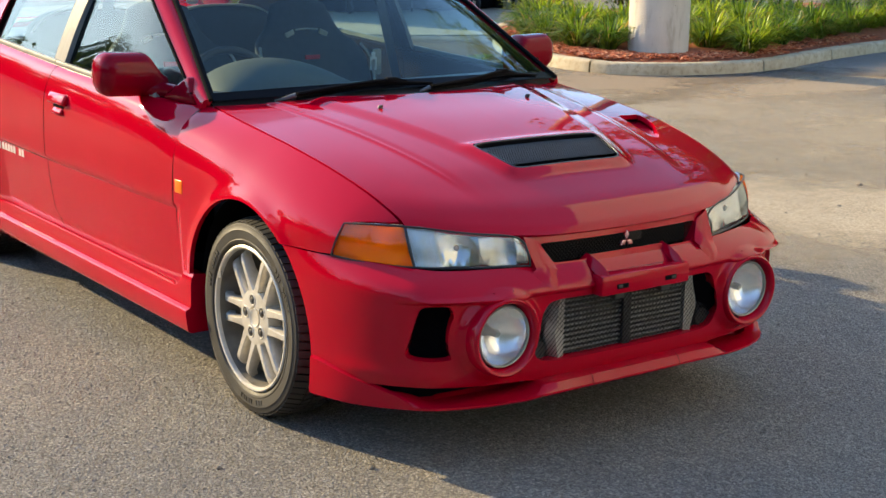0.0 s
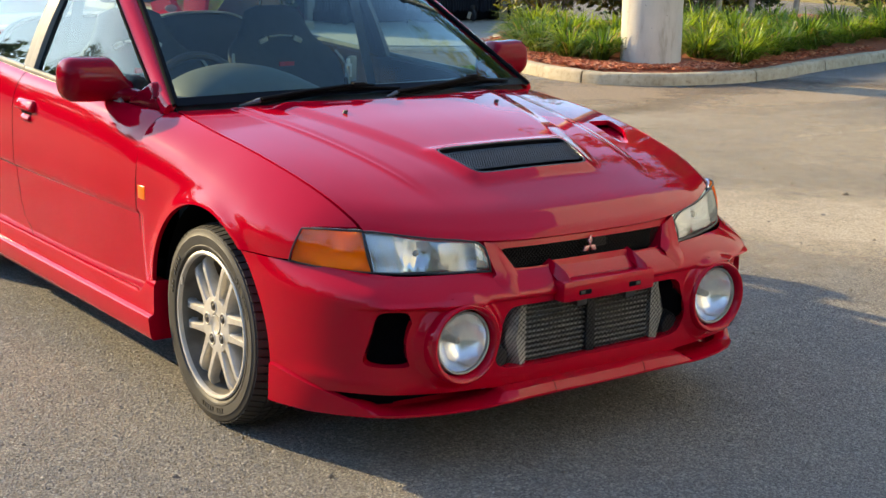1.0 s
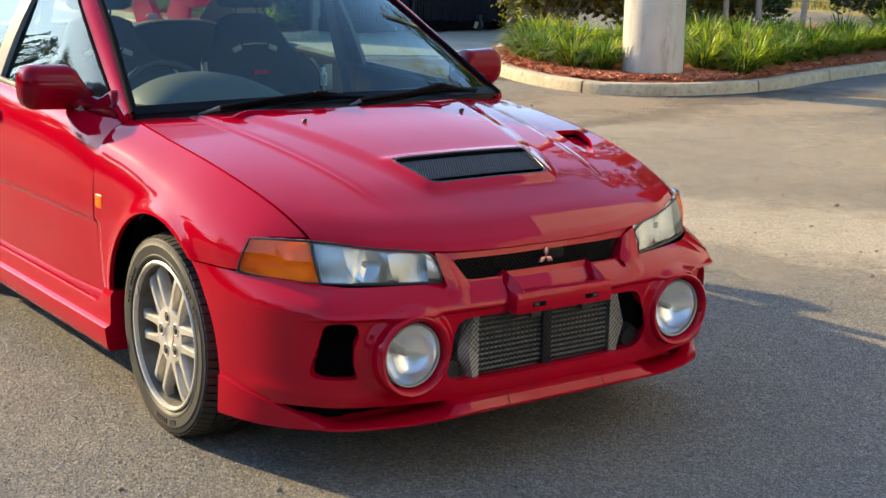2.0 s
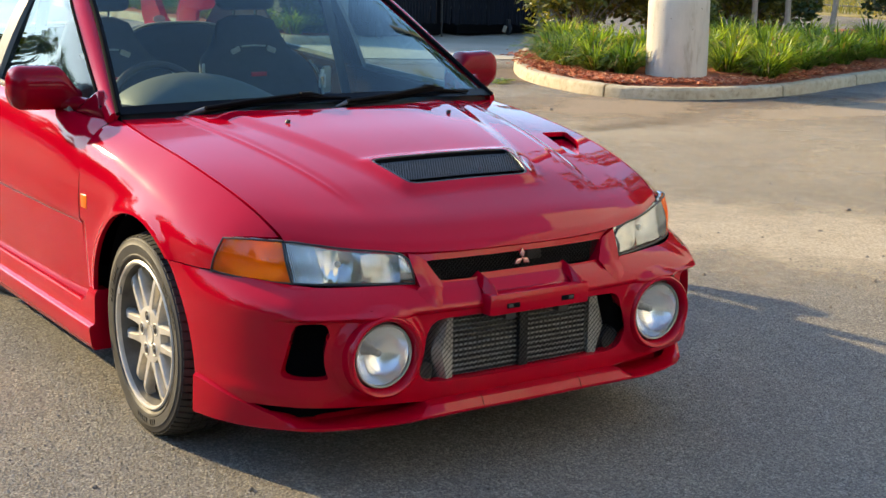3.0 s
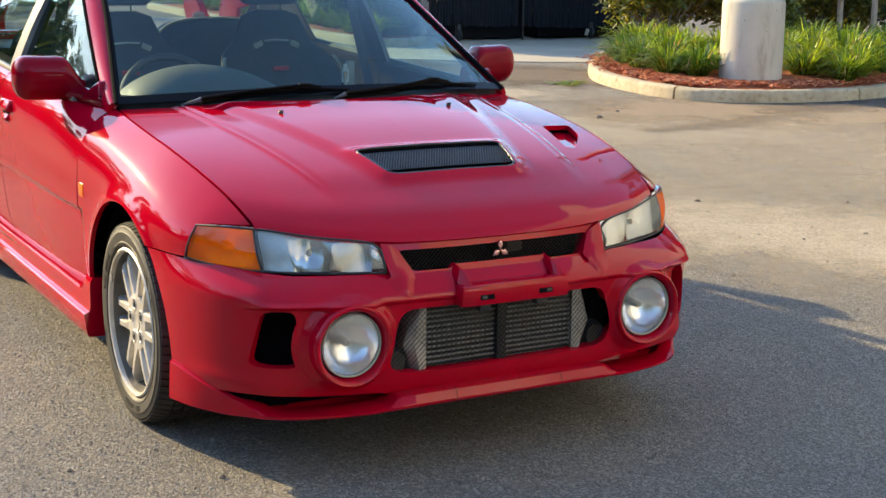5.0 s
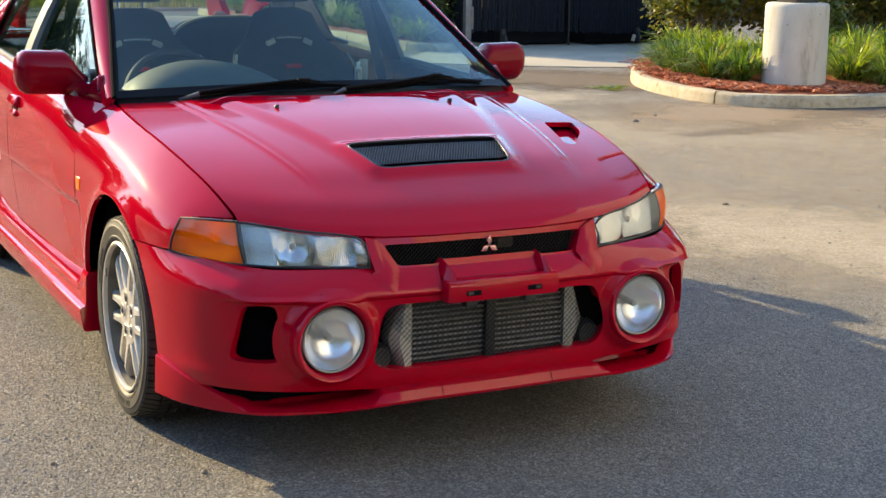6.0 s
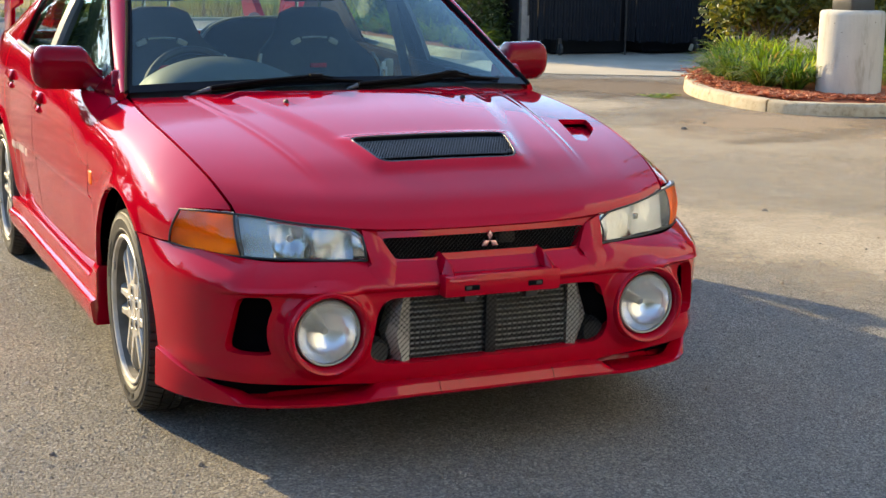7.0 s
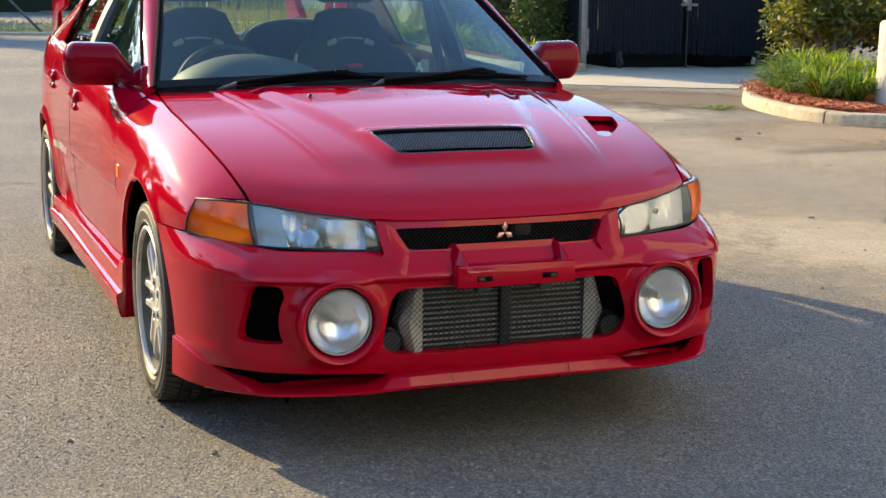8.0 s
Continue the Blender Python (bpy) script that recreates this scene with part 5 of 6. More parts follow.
# faded lettering strip near the top of the glass, as plain bars
marks = []
for k in range(9):
    u0 = .10 + k * .042
    if k in (3, 6):
        continue
    marks.append(tuple(sheet(lambda a, b, u0=u0: tuple(c + d for c, d in zip(screen_at(u0 + .026 * a, .845 + .045 * b), (0, -.003, .003))), 2, 2, None, 0)))
part("sticker_bars", joined(*marks), material("white_vinyl", (.8, .8, .8), .4), screen, "small white bars of unreadable lettering")
for s in SIDES:
    def pillar_at(v, w):
        y = .43 + .80 * v
        xi, zi = WX(np.clip(y, .43, 1.2)) - .002, WZ(np.clip(y, .43, 1.2)) + .001
        xo, zo = RAIL_X(y + .02) + .006, RAIL_Z(y + .02) - .012
        return xi + (xo - xi) * w, y + .022 * w, zi + (zo - zi) * w + .016 * np.sin(np.pi * w)
    part("windscreen_pillar", sheet(pillar_at, 40, 8, None, .02, flip=True, side=s), PAINT, car)
    seal = tube([(s * (float(WX(y)) + .001), y, float(WZ(y)) + .005) for y in np.linspace(.43, 1.2, 24)], .008, 8)
    part("glass_seal", seal, DARK, car, "black rubber windscreen seal")
    # rear pillar
    def rear_pillar(v, w):
        y = 2.28 + .68 * v
        return (RAIL_X(y) + (BELT_X(y) - RAIL_X(y)) * w + .012 * np.sin(np.pi * w), y + 0 * w, RAIL_Z(y) + (BELT_Z(y) - RAIL_Z(y)) * w)
    part("rear_pillar", sheet(rear_pillar, 20, 10, None, .006, flip=True, side=s), PAINT, car)
    # mirror sail: a small triangular cover at the foot of the pillar
    tri = ((.498, .884), (.570, .888), (.648, .893), (.642, .908), (.618, .926), (.590, .950), (.572, .962), (.558, .968), (.545, .960), (.522, .925))
    sail = loft([[(float(BELT_X(y)) + (float(RAIL_X(y)) - float(BELT_X(y))) * max(0, (z - float(BELT_Z(y))) / (float(RAIL_Z(y)) - float(BELT_Z(y)) + .02)) + d, y + e * (y - .59), z + e * (z - .93)) for y, z in tri] for d, e in ((-.02, 0), (.004, 0), (.009, -.10))])
    mirror = part("door_mirror", sail if s > 0 else mirrored(sail), SHADE_RED, car, "red door mirror, coloured darker for shade", 75)
    # shell of the mirror: rounded bullet, fuller outside, that tapers down to its foot
    rows = []
    for t in np.concatenate([[0, .015, .04, .08], np.linspace(.15, .86, 12), [.91, .95, .98, 1.0]]):
        x = .962 - .222 * t
        big = math.sqrt(max(0.0, 1 - (max(0, .20 - t) / .20) ** 2.4)) if t < .20 else 1.0
        big = max(big, .06)
        drop = float(step((t - .72) / .28))
        cz, cy = .966 - .006 * t - .036 * drop, .772 - .012 * t - .030 * drop
        hz, hy = .073 * big * (1 - .52 * drop), .062 * big * (1 - .35 * drop)
        ring = []
        for a in np.linspace(0, 2 * math.pi, 33)[:-1]:
            c, e = math.cos(a), math.sin(a)
            ring.append((x, cy + hy * math.copysign(abs(c) ** .84, c) + (.012 if c > 0 else .030 * big * max(0.0, -e) ** 1.4 * -c), cz + hz * math.copysign(abs(e) ** (.62 if e < 0 else .70), e)))
        rows.append(ring)
    shell = loft(rows)
    shell = (shell[0], [q[::-1] for q in shell[1]])
    part("shell", shell if s > 0 else mirrored(shell), SHADE_RED, mirror, "rounded red mirror shell, coloured darker for shade", 50)
    stalk = tube([(.790, .745, .920), (.765, .715, .915), (.745, .670, .915), (.742, .620, .918)], (.026, .026, .024, .020), 12)
    part("stalk", stalk if s > 0 else mirrored(stalk), SHADE_RED, mirror, "short red foot of the mirror, coloured darker for shade", 50)
    plate = prism(((.782, .915), (.932, .915), (.938, 1.01), (.79, 1.015)), .846, .850, 1, .001)
    part("mirror_glass", plate if s > 0 else mirrored(plate), CHROME, mirror, "silvered mirror glass")


def rear_screen_at(u, v):
    y = 2.30 + .58 * v
    c = 1 - np.abs(u) ** 2.1
    return u * (RAIL_X(y) - .03), y + (.06 + .02 * v) * c, RAIL_Z(y) - .004 + .04 * (1 - v) * c + .015 * c


part("rear_screen", sheet(rear_screen_at, 24, 14, None, .005, (-1, 1), (0, 1)), GLASS, car, "clear rear window").visible_shadow = False


def boot_at(u, v):
    y = 2.86 + .52 * v
    return u * (.70 - .06 * v ** 3), y + .07 * (1 - u * u) * (1 - v), .972 - .012 * v - .02 * v ** 6 + .012 * (1 - u * u)


part("boot_lid", sheet(boot_at, 30, 20, None, .02, (-1, 1), (0, 1)), PAINT, car)
TAILX = spline((0, .5, .8, 1), (0, .36, .54, .60))


def tail_at(u, v):
    s = np.abs(u)
    x = np.sign(u) * TAILX(s)
    y = 3.43 - .03 * s ** 3
    z = .97 - .77 * v
    return x, y + .03 * np.sin(np.pi * np.clip((z - .22) / .38, 0, 1)) - .03 * np.clip((z - .6) / .4, 0, 1), z


part("rear_bumper", sheet(tail_at, 50, 30, None, .02, (-1, 1), (0, 1)), PAINT, car)
wing = part("rear_wing", loft([[(x, 2.92 + dy + .05 * (1 - abs(x) / .72), 1.285 + dz - .02 * (x / .72) ** 4) for dy, dz in ((0, .0), (.05, .020), (.16, .028), (.26, .045), (.262, .038), (.15, .004), (.05, -.008))] for x in np.linspace(-.72, .72, 25)]), PAINT, car, "tall red boot-lid wing")
for s in SIDES:
    leg = loft([[(s * (x + dx), y + dy, z) for dx, dy in ((-.018, 0), (.018, 0), (.018, w), (-.018, w))] for x, y, z, w in ((.53, 2.93, 1.0, .36), (.51, 3.02, 1.06, .26), (.48, 3.02, 1.14, .20), (.46, 3.00, 1.295, .18))])
    part("wing_leg", leg, PAINT, wing)
# end plates added and shaped to close the wing's cast shadow on the ground
for s in SIDES:
    plate = prism(((3.10, .955), (3.33, .948), (3.33, 1.06), (3.24, 1.20), (3.20, 1.29), (2.93, 1.285), (2.76, 1.235), (2.78, 1.12), (3.06, 1.085)), .700, .722, 0, .005)
    part("end_plate", plate if s > 0 else mirrored(plate), PAINT, wing)
oval = lathe(((.0, -.004), (.02, -.004), (.024, -.002), (.024, .004)), 24, "y", (0, 0, 0))
oval = [(x * 1.35 + .455, y + 2.955, z * .8 + 1.055) for x, y, z in oval[0]], oval[1]
part("oval_badge", oval, SATIN, wing, "small grey oval badge")

# floor pan and bulkheads, dark
part("underbody", joined(block((-.70, -.60, .17), (.70, 3.30, .24), .02), block((-.445, -.56, .24), (.445, .42, .52), .02), block((-.60, .40, .24), (.60, .46, .86), .02)), DARK, car, "black underbody and engine bay")
part("cowl_panel", sheet(lambda a, b: (lambda p, q: (p[0] + (q[0] - p[0]) * b, p[1] + .004 + (q[1] - p[1] + .01) * b, p[2] - .018 + (q[2] - p[2] + .010) * b))(hood_at(a * .99, np.ones_like(a)), screen_at(a * .99, np.zeros_like(a) + .03)), 40, 6, None, .01, (-1, 1), (0, 1)), BLACK, car, "black scuttle panel below the windscreen")
for pts in (((-.530, .350, .908), (-.476, .308, .929), (-.32, .282, .946), (-.142, .259, .957), (.012, .240, .949)), ((-.05, .224, .924), (-.012, .221, .938), (.178, .244, .946), (.352, .296, .957), (.566, .364, .936))):
    pts = [Vector(p) + Vector((0, 0, -.007)) for p in pts]
    low = Vector((0, .006, -.012))
    w = part("wiper", joined(tube(pts[1:], (.006, .007, .007, .004), 8), tube([p + low for p in pts[1:]], .005, 8)), WIPER, car, "black windscreen wiper")
    part("arm", tube([pts[1] + Vector((0, -.008, .004)), pts[2] + Vector((0, -.010, .008)), pts[3] + Vector((0, -.008, .012)), pts[3].lerp(pts[4], .35) + Vector((0, -.004, .008))], (.007, .006, .005, .003), 8), WIPER, w)
    part("clip", block(pts[3] + Vector((-.025, -.016, .002)), pts[3] + Vector((.02, .004, .018)), .004), WIPER, w)
    part("tip", tube([pts[0], pts[0].lerp(pts[1], .6), pts[1]], (.004, .006, .008), 8), PILLAR, w, "worn grey end of the wiper")

# ---- front bumper, lamps and grille of the car ----
PLAN_S = (0, .17, .314, .47, .60, .68, .78, .90, 1.0, 1.12)
PLX = spline(PLAN_S, (0, .17, .314, .47, .595, .665, .738, .790, .818, .838))
PLY = spline(PLAN_S, (-.815, -.813, -.803, -.788, -.765, -.732, -.635, -.505, -.38, -.225))
LEDGE = spline((0, .30, .42, .55, .68, .80, .92, 1.05, 1.12), (.058, .058, .066, .082, .088, .062, .034, .008, .0))
FACE = spline((.22, .27, .33, .40, .455, .482, .490, .497, .508, .53), (-.046, -.030, -.022, -.017, -.014, -.012, -.002, 0, -.004, -.03))
BELLY = spline((.22, .27, .33, .40, .455, .497, .53), (-.046, -.030, -.021, -.013, -.007, 0, -.004))
FLAT = spline((.22, .30, .40, .50, .58), (-.020, -.011, -.004, 0, 0))
TOP = spline((0, .30, .36, .68, .90, 1.12), (.552, .552, .556, .562, .577, .577))


def plan(s):
    e = 1e-3
    dx, dy = PLX(s + e) - PLX(s - e), PLY(s + e) - PLY(s - e)
    n = np.hypot(dx, dy)
    return PLX(s), PLY(s), dy / n, -dx / n      # place and outward direction (x part turned below)


BOTTOM = spline((0, .33, .38, .5, .62, .72, .80, .88, .95, 1.12), (.232, .232, .236, .242, .249, .252, .248, .238, .232, .232))


def bumper_at(u, v):
    s = np.abs(u)
    x, y, ox, oy = plan(np.maximum(s, .002))
    top = TOP(s)
    z = top + (BOTTOM(s) - top) * v
    k = np.clip((z - .497) / (top - .497), 0, 1)
    round_ = step((s - .66) / .08)
    o = np.where(z > .497, -LEDGE(s) * ((k ** 1.6 * .75 + .25 * k) * (1 - round_) + k ** 2.2 * round_), BELLY(z) + (FLAT(z) - BELLY(z)) * step((s - .62) / .18) + (FACE(z) - BELLY(z)) * (1 + .9 * step((s - .52) / .10)) * (1 - step((s - .70) / .085)))
    # swollen lower edge beside the mouth
    o = o + .005 * np.exp(-((z - .280) / .022) ** 2) * step((s - .50) / .10) * (1 - step((s - .88) / .10))
    # thin brow along the ledge
    o = o + .009 * np.exp(-((z - .4985) / .0055) ** 2) * step((s - .46) / .06) * (1 - step((s - .66) / .09))
    # body round each driving lamp
    r = np.hypot(x - .472, z - .388)
    o = o + .020 * (1 - step((r - .106) / .034)) * (z < .52)
    return np.sign(u + 1e-12) * (x + np.abs(ox) * o), y + oy * o, z


MOUTH = ((-.364, .300), (-.348, .284), (.348, .284), (.364, .300), (.326, .466), (-.326, .466))
DUCT = ((.598, .328), (.714, .330), (.683, .480), (.606, .482))


def bumper_keep(x, y, z):
    a = np.abs(x)
    mouth = rounded_poly(x, z, MOUTH, .020)
    lamp = np.hypot(a - .472, z - .388) - .104
    duct = np.where(y < -.55, np.maximum(rounded_poly(a, z, DUCT, .012), .042 - lamp), 1)
    return np.minimum.reduce([mouth, duct, lamp, np.where(y > -.5, arch_gap(y, z, ARCH_Y, ARCH_R + .006), 1)])


bumper = part("front_bumper", sheet(bumper_at, 440, 120, bumper_keep, .030, (-1.12, 1.12), (0, 1), flip=True), PAINT, car, "red front bumper with round driving lamps and a wide intake", 30)

# deep lip below the bumper with an upswept corner
LIP_T = spline((0, .17, .335, .355, .40, .62, .70, .78, .90, 1.0, 1.12), (.236, .236, .231, .216, .202, .193, .195, .224, .254, .278, .288))
LIP_B = spline((0, .17, .34, .40, .62, .72, .85, 1.02), (.201, .201, .198, .194, .187, .183, .176, .168))
LIP_O = spline((0, .17, .34, .50, .62, .70, .80, .95, 1.02), (.009, .009, .015, .0, -.020, -.027, -.018, .0, .002))
LIP_I = spline((0, .33, .36, .60, .74, .80, 1.02), (-.045, -.045, -.085, -.095, -.075, -.03, -.02))
for s in SIDES:
    rows = []
    for t in np.concatenate([np.linspace(0.0, .33, 16), np.linspace(.335, .42, 10), np.linspace(.43, 1.02, 40)]):
        x, y, ox, oy = [float(c) for c in plan(np.array(max(t, .002)))]
        x = x if t > 0 else -.004
        o, i, zt, zb = float(LIP_O(t)), float(LIP_I(t)), float(LIP_T(t)), float(LIP_B(t))
        at = lambda d, z: (s * (x + abs(ox) * d), y + oy * d, z)
        rows.append([at(i, zt + .002), at(o - .022 if t < .345 else o - .012, zt + .001), at(o - .014 if t < .345 else o - .004, zt - .003), at(o, zb + .010), at(o - .001, zb + .004), at(o - .006, zb), at(i - .04, zb), at(i - .05, zb + .01), at(i - .03, zt - .02)])
    lip = loft(rows)
    part("lip_spoiler", lip if s > 0 else (lip[0], [q[::-1] for q in lip[1]]), PAINT, bumper, "red chin spoiler", 30)
for x in (-.169, .169):
    part("lip_joint", tube(((x, -.795, .2365), (x, -.806, .2355), (x, -.8135, .231), (x, -.8238, .209)), .0008, 4), DARK, bumper)

# near-black sheet behind all openings, standing in for the shade there
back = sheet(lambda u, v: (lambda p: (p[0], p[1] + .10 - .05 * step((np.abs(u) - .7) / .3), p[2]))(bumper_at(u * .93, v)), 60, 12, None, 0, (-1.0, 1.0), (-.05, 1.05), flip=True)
part("inner_backing", back, DARK, bumper, "near-black sheet for the shade behind the intakes")

# number-plate plinth and the two fins above it
pad = part("plate_plinth", prism(((-.170, .464), (.170, .464), (.170, .524), (-.170, .524)), -.842, -.790, 1, .008), PAINT, bumper, "red plinth without a number plate")
for x in (-.093, .093):
    # solid block, its near-black colour gives the shade inside the slot
    part("plate_hole", block((x - .022, -.8445, .481), (x + .022, -.80, .495), .002), DARK, pad, "near-black block for the shaded plate-screw slot")
    part("clip", block((x - (.018 if x < 0 else -.002), -.8455, .484), (x - (.002 if x < 0 else -.018), -.82, .493), .001), NUT, pad, "metal clip in the slot")
for x in (-.09, .09):
    part("bracket", block((x - .018, -.828, .446), (x + .018, -.80, .468), .003), BLACK, pad, "black bracket under the plinth")
for s in SIDES:
    fin = loft([[(s * (.146 + dx), y, z) for dx, y, z in ((-.012, -.735, .548), (-.006, -.742, .566), (.0, -.746, .571), (.006, -.742, .566), (.016, -.735, .548))],
                [(s * (.146 + dx), y, z) for dx, y, z in ((-.014, -.772, .540), (-.007, -.776, .557), (-.001, -.780, .561), (.006, -.776, .556), (.018, -.772, .540))],
                [(s * (.146 + dx), y, z) for dx, y, z in ((-.016, -.812, .522), (-.009, -.815, .541), (-.002, -.818, .544), (.006, -.815, .540), (.020, -.812, .522))],
                [(s * (.146 + dx), y, z) for dx, y, z in ((-.012, -.836, .510), (-.007, -.838, .522), (-.002, -.839, .524), (.004, -.838, .522), (.012, -.836, .510))]])
    part("fin", fin if s > 0 else (fin[0], [q[::-1] for q in fin[1]]), PAINT, bumper, "red fin between grille and plinth", 40)

# upper grille: red surround, black mesh
GRILLE = ((-.272, .557), (.272, .557), (.304, .612), (-.304, .612))


def surround_at(u, v):
    x = u * .362
    a = np.abs(x)
    z = .548 + (.638 - .548) * v
    y = -.760 + .028 * (z - .55) / .09 + .060 * (a / .352) ** 3 * .5
    return x, y, z


def surround_keep(x, y, z):
    tall = (.637 + .004 * (np.abs(x) / .35)) - z
    slant = .362 - np.abs(x)
    floor_line = .556 + .011 * step((.168 - np.abs(x)) / .030)
    return np.minimum.reduce([np.maximum(rounded_poly(x, z, GRILLE, .006), floor_line - z), tall + 0 * x, slant])


grille = part("grille", sheet(surround_at, 150, 40, surround_keep, .030, (-1, 1), (0, 1)), PAINT, car, "slim red grille surround with black mesh", 30)
for s in SIDES:
    # slanting facet between lamp and grille that runs down to the bumper
    rows = []
    for a, b, lift in (((.354, -.716, .636), (.306, -.725, .615), .006), ((.349, -.742, .588), (.287, -.740, .583), .006), ((.343, -.762, .553), (.272, -.756, .556), .007), ((.352, 0, .543), (.276, -.772, .546), .008), ((.350, 0, .530), (.282, 0, .533), .009), ((.340, 0, .517), (.288, 0, .519), .007), ((.326, 0, .506), (.294, 0, .507), .003), ((.312, 0, .499), (.300, 0, .499), -.001)):
        a, b = Vector(a), Vector(b)
        for p in (a, b):
            if p.y == 0:
                v = (float(TOP(p.x)) - p.z) / (float(TOP(p.x)) - float(BOTTOM(p.x)))
                p.y = float(bumper_at(np.array(p.x), np.array(v))[1])
        c = a.lerp(b, .55) + Vector((0, -lift, lift * .5))
        rows.append([(s * p.x, p.y, p.z) for p in (a + Vector((0, .05, -.004)), a, a.lerp(c, .6), c, b.lerp(c, .35), b, b + Vector((.004, .05, -.004)))])
    rib = loft(rows)
    part("rib", rib if s < 0 else (rib[0], [q[::-1] for q in rib[1]]), PAINT, grille, "red facet beside the grille", 40)


def wires(xs, zs, pitch, y_at, inside, r=.0011, lean=1.0):
    """Crossed wires of a diamond mesh in an upright opening."""
    out = []
    x0, x1, z0, z1 = *xs, *zs
    tall = z1 - z0
    n = int((x1 - x0 + tall * lean) / pitch) + 1
    for d in (-1, 1):
        for k in range(n):
            c = x0 + k * pitch - (tall * lean if d > 0 else 0)
            run = []
            for i in range(15):
                z = z0 + tall * i / 14
                x = c + lean * (z - z0) if d > 0 else c + lean * (z1 - z)
                if x0 <= x <= x1 and inside(x, z):
                    run.append((x, y_at(x, z), z))
                else:
                    if len(run) > 1:
                        out.append(tube(run, r, 4, False))
                    run = []
            if len(run) > 1:
                out.append(tube(run, r, 4, False))
    return joined(*out)


part("grille_mesh", wires((-.31, .31), (.548, .622), .0125, lambda x, z: -.722 + .2 * abs(x) ** 3, lambda x, z: float(rounded_poly(np.array(x), np.array(z), GRILLE, .006)) < .008), MESHBLACK, grille, "black diamond mesh", 60)
# near-black sheets give the shade behind the grille
part("grille_backing", ([(-.33, -.66, .53), (.33, -.66, .53), (.33, -.66, .64), (-.33, -.66, .64), (-.33, -.72, .645), (.33, -.72, .645), (-.33, -.74, .54), (.33, -.74, .54)], [(0, 1, 2, 3), (3, 2, 5, 4), (0, 6, 7, 1)]), DARK, grille, "near-black sheet for the shade behind the grille")
part("horn", block((.045, -.715, .575), (.095, -.69, .605), .006), NUT, grille, "dark fitting behind the grille")
# badge of three lozenges
BADGE = material("badge_pink_chrome", (.62, .34, .34), .25, .8)
gem = []
for turn in (90, 210, 330):
    c, e = math.cos(radians(turn)), math.sin(radians(turn))
    line = [(0, 0), (.5, -.29), (1, 0), (.5, .29)]
    gem.append(prism([(.029 * (p * c - q * e), .029 * (p * e + q * c)) for p, q in line], -.004, .004, 1, .0012))
part("badge", moved(joined(*gem), pose(0, -.748, .592)), BADGE, grille, "metal badge of three lozenges")

# intercooler behind the mouth
cooler = part("intercooler", block((-.236, -.748, .262), (.236, -.700, .475), .004), CORE, bumper, "dark finned intercooler behind the intake")
for k in range(15):
    z = .270 + k * .0142
    part("cooler_bar", block((-.234, -.757, z), (.234, -.74, z + .0034), .001, 1), BARMETAL, cooler)
part("centre_post", block((-.016, -.768, .25), (.016, -.745, .48), .004), BLACK, cooler, "black upright post")
for s in SIDES:
    tank = loft([[(s * x, y, z) for x, y, z in ((.236, -.762, z0), (.236 + w * .6, -.768, z0), (.236 + w, -.750, z0), (.236 + w, -.70, z0), (.236, -.70, z0))] for z0, w in ((.262, .030), (.30, .042), (.36, .064), (.42, .046), (.475, .03))])
    part("end_tank", tank if s > 0 else (tank[0], [q[::-1] for q in tank[1]]), DULLMETAL, cooler, "cast aluminium end tank", 40)
    part("hose", joined(lathe(((.0, -.03), (.030, -.03), (.036, -.02), (.036, .05)), 24, "y", (s * .325, -.725, .312)), lathe(((.037, -.012), (.040, -.012), (.040, .004), (.037, .004)), 24, "y", (s * .325, -.725, .312), True)), BLACK, cooler, "black rubber hose with a clamp")
part("intake_mesh", wires((-.362, .362), (.276, .470), .0150, lambda x, z: -.778 + .18 * abs(x) ** 3 - .02 * (z - .3), lambda x, z: float(rounded_poly(np.array(x), np.array(z), MOUTH, .020)) < .006, .0008), DARK, bumper, "black diamond mesh over the intake", 60)
for s in SIDES:
    net = wires((.578, .71), (.328, .486), .011, lambda x, z: -.700 + .9 * max(0, x - .60), lambda x, z: float(rounded_poly(np.array(x), np.array(z), DUCT, .005)) < .01, .0012)
    part("duct_mesh", net if s > 0 else mirrored(net), DARK, bumper, "black mesh in the side duct", 60)

# round driving lamps
for s in SIDES:
    c = (s * .472, -.006, .388)
    fog = part("driving_lamp", lathe(((.112, -.760), (.1115, -.792), (.109, -.802), (.105, -.806), (.100, -.805), (.0955, -.800), (.091, -.785), (.088, -.768), (.087, -.745)), 64, "y", c), PAINT, bumper, "large round driving lamp in a red ring", 40)
    part("rim", lathe(((.087, -.770), (.087, -.784), (.0845, -.788), (.0805, -.787), (.080, -.780)), 64, "y", c), SATIN, fog, "grey rim of the lamp")
    part("lens", lathe(((.0, -.795), (.03, -.794), (.06, -.7905), (.081, -.785)), 48, "y", c), FOGLENS, fog, "clear ribbed lamp glass").visible_shadow = False
    part("reflector", lathe(((.080, -.778), (.072, -.760), (.05, -.738), (.025, -.727), (.0, -.725)), 48, "y", c), FOGBOWL, fog, "silvered bowl")
    part("bulb_shield", lathe(((.0, -.760), (.008, -.759), (.011, -.752), (.011, -.728)), 20, "y", c), SATIN, fog, "grey bulb cap")

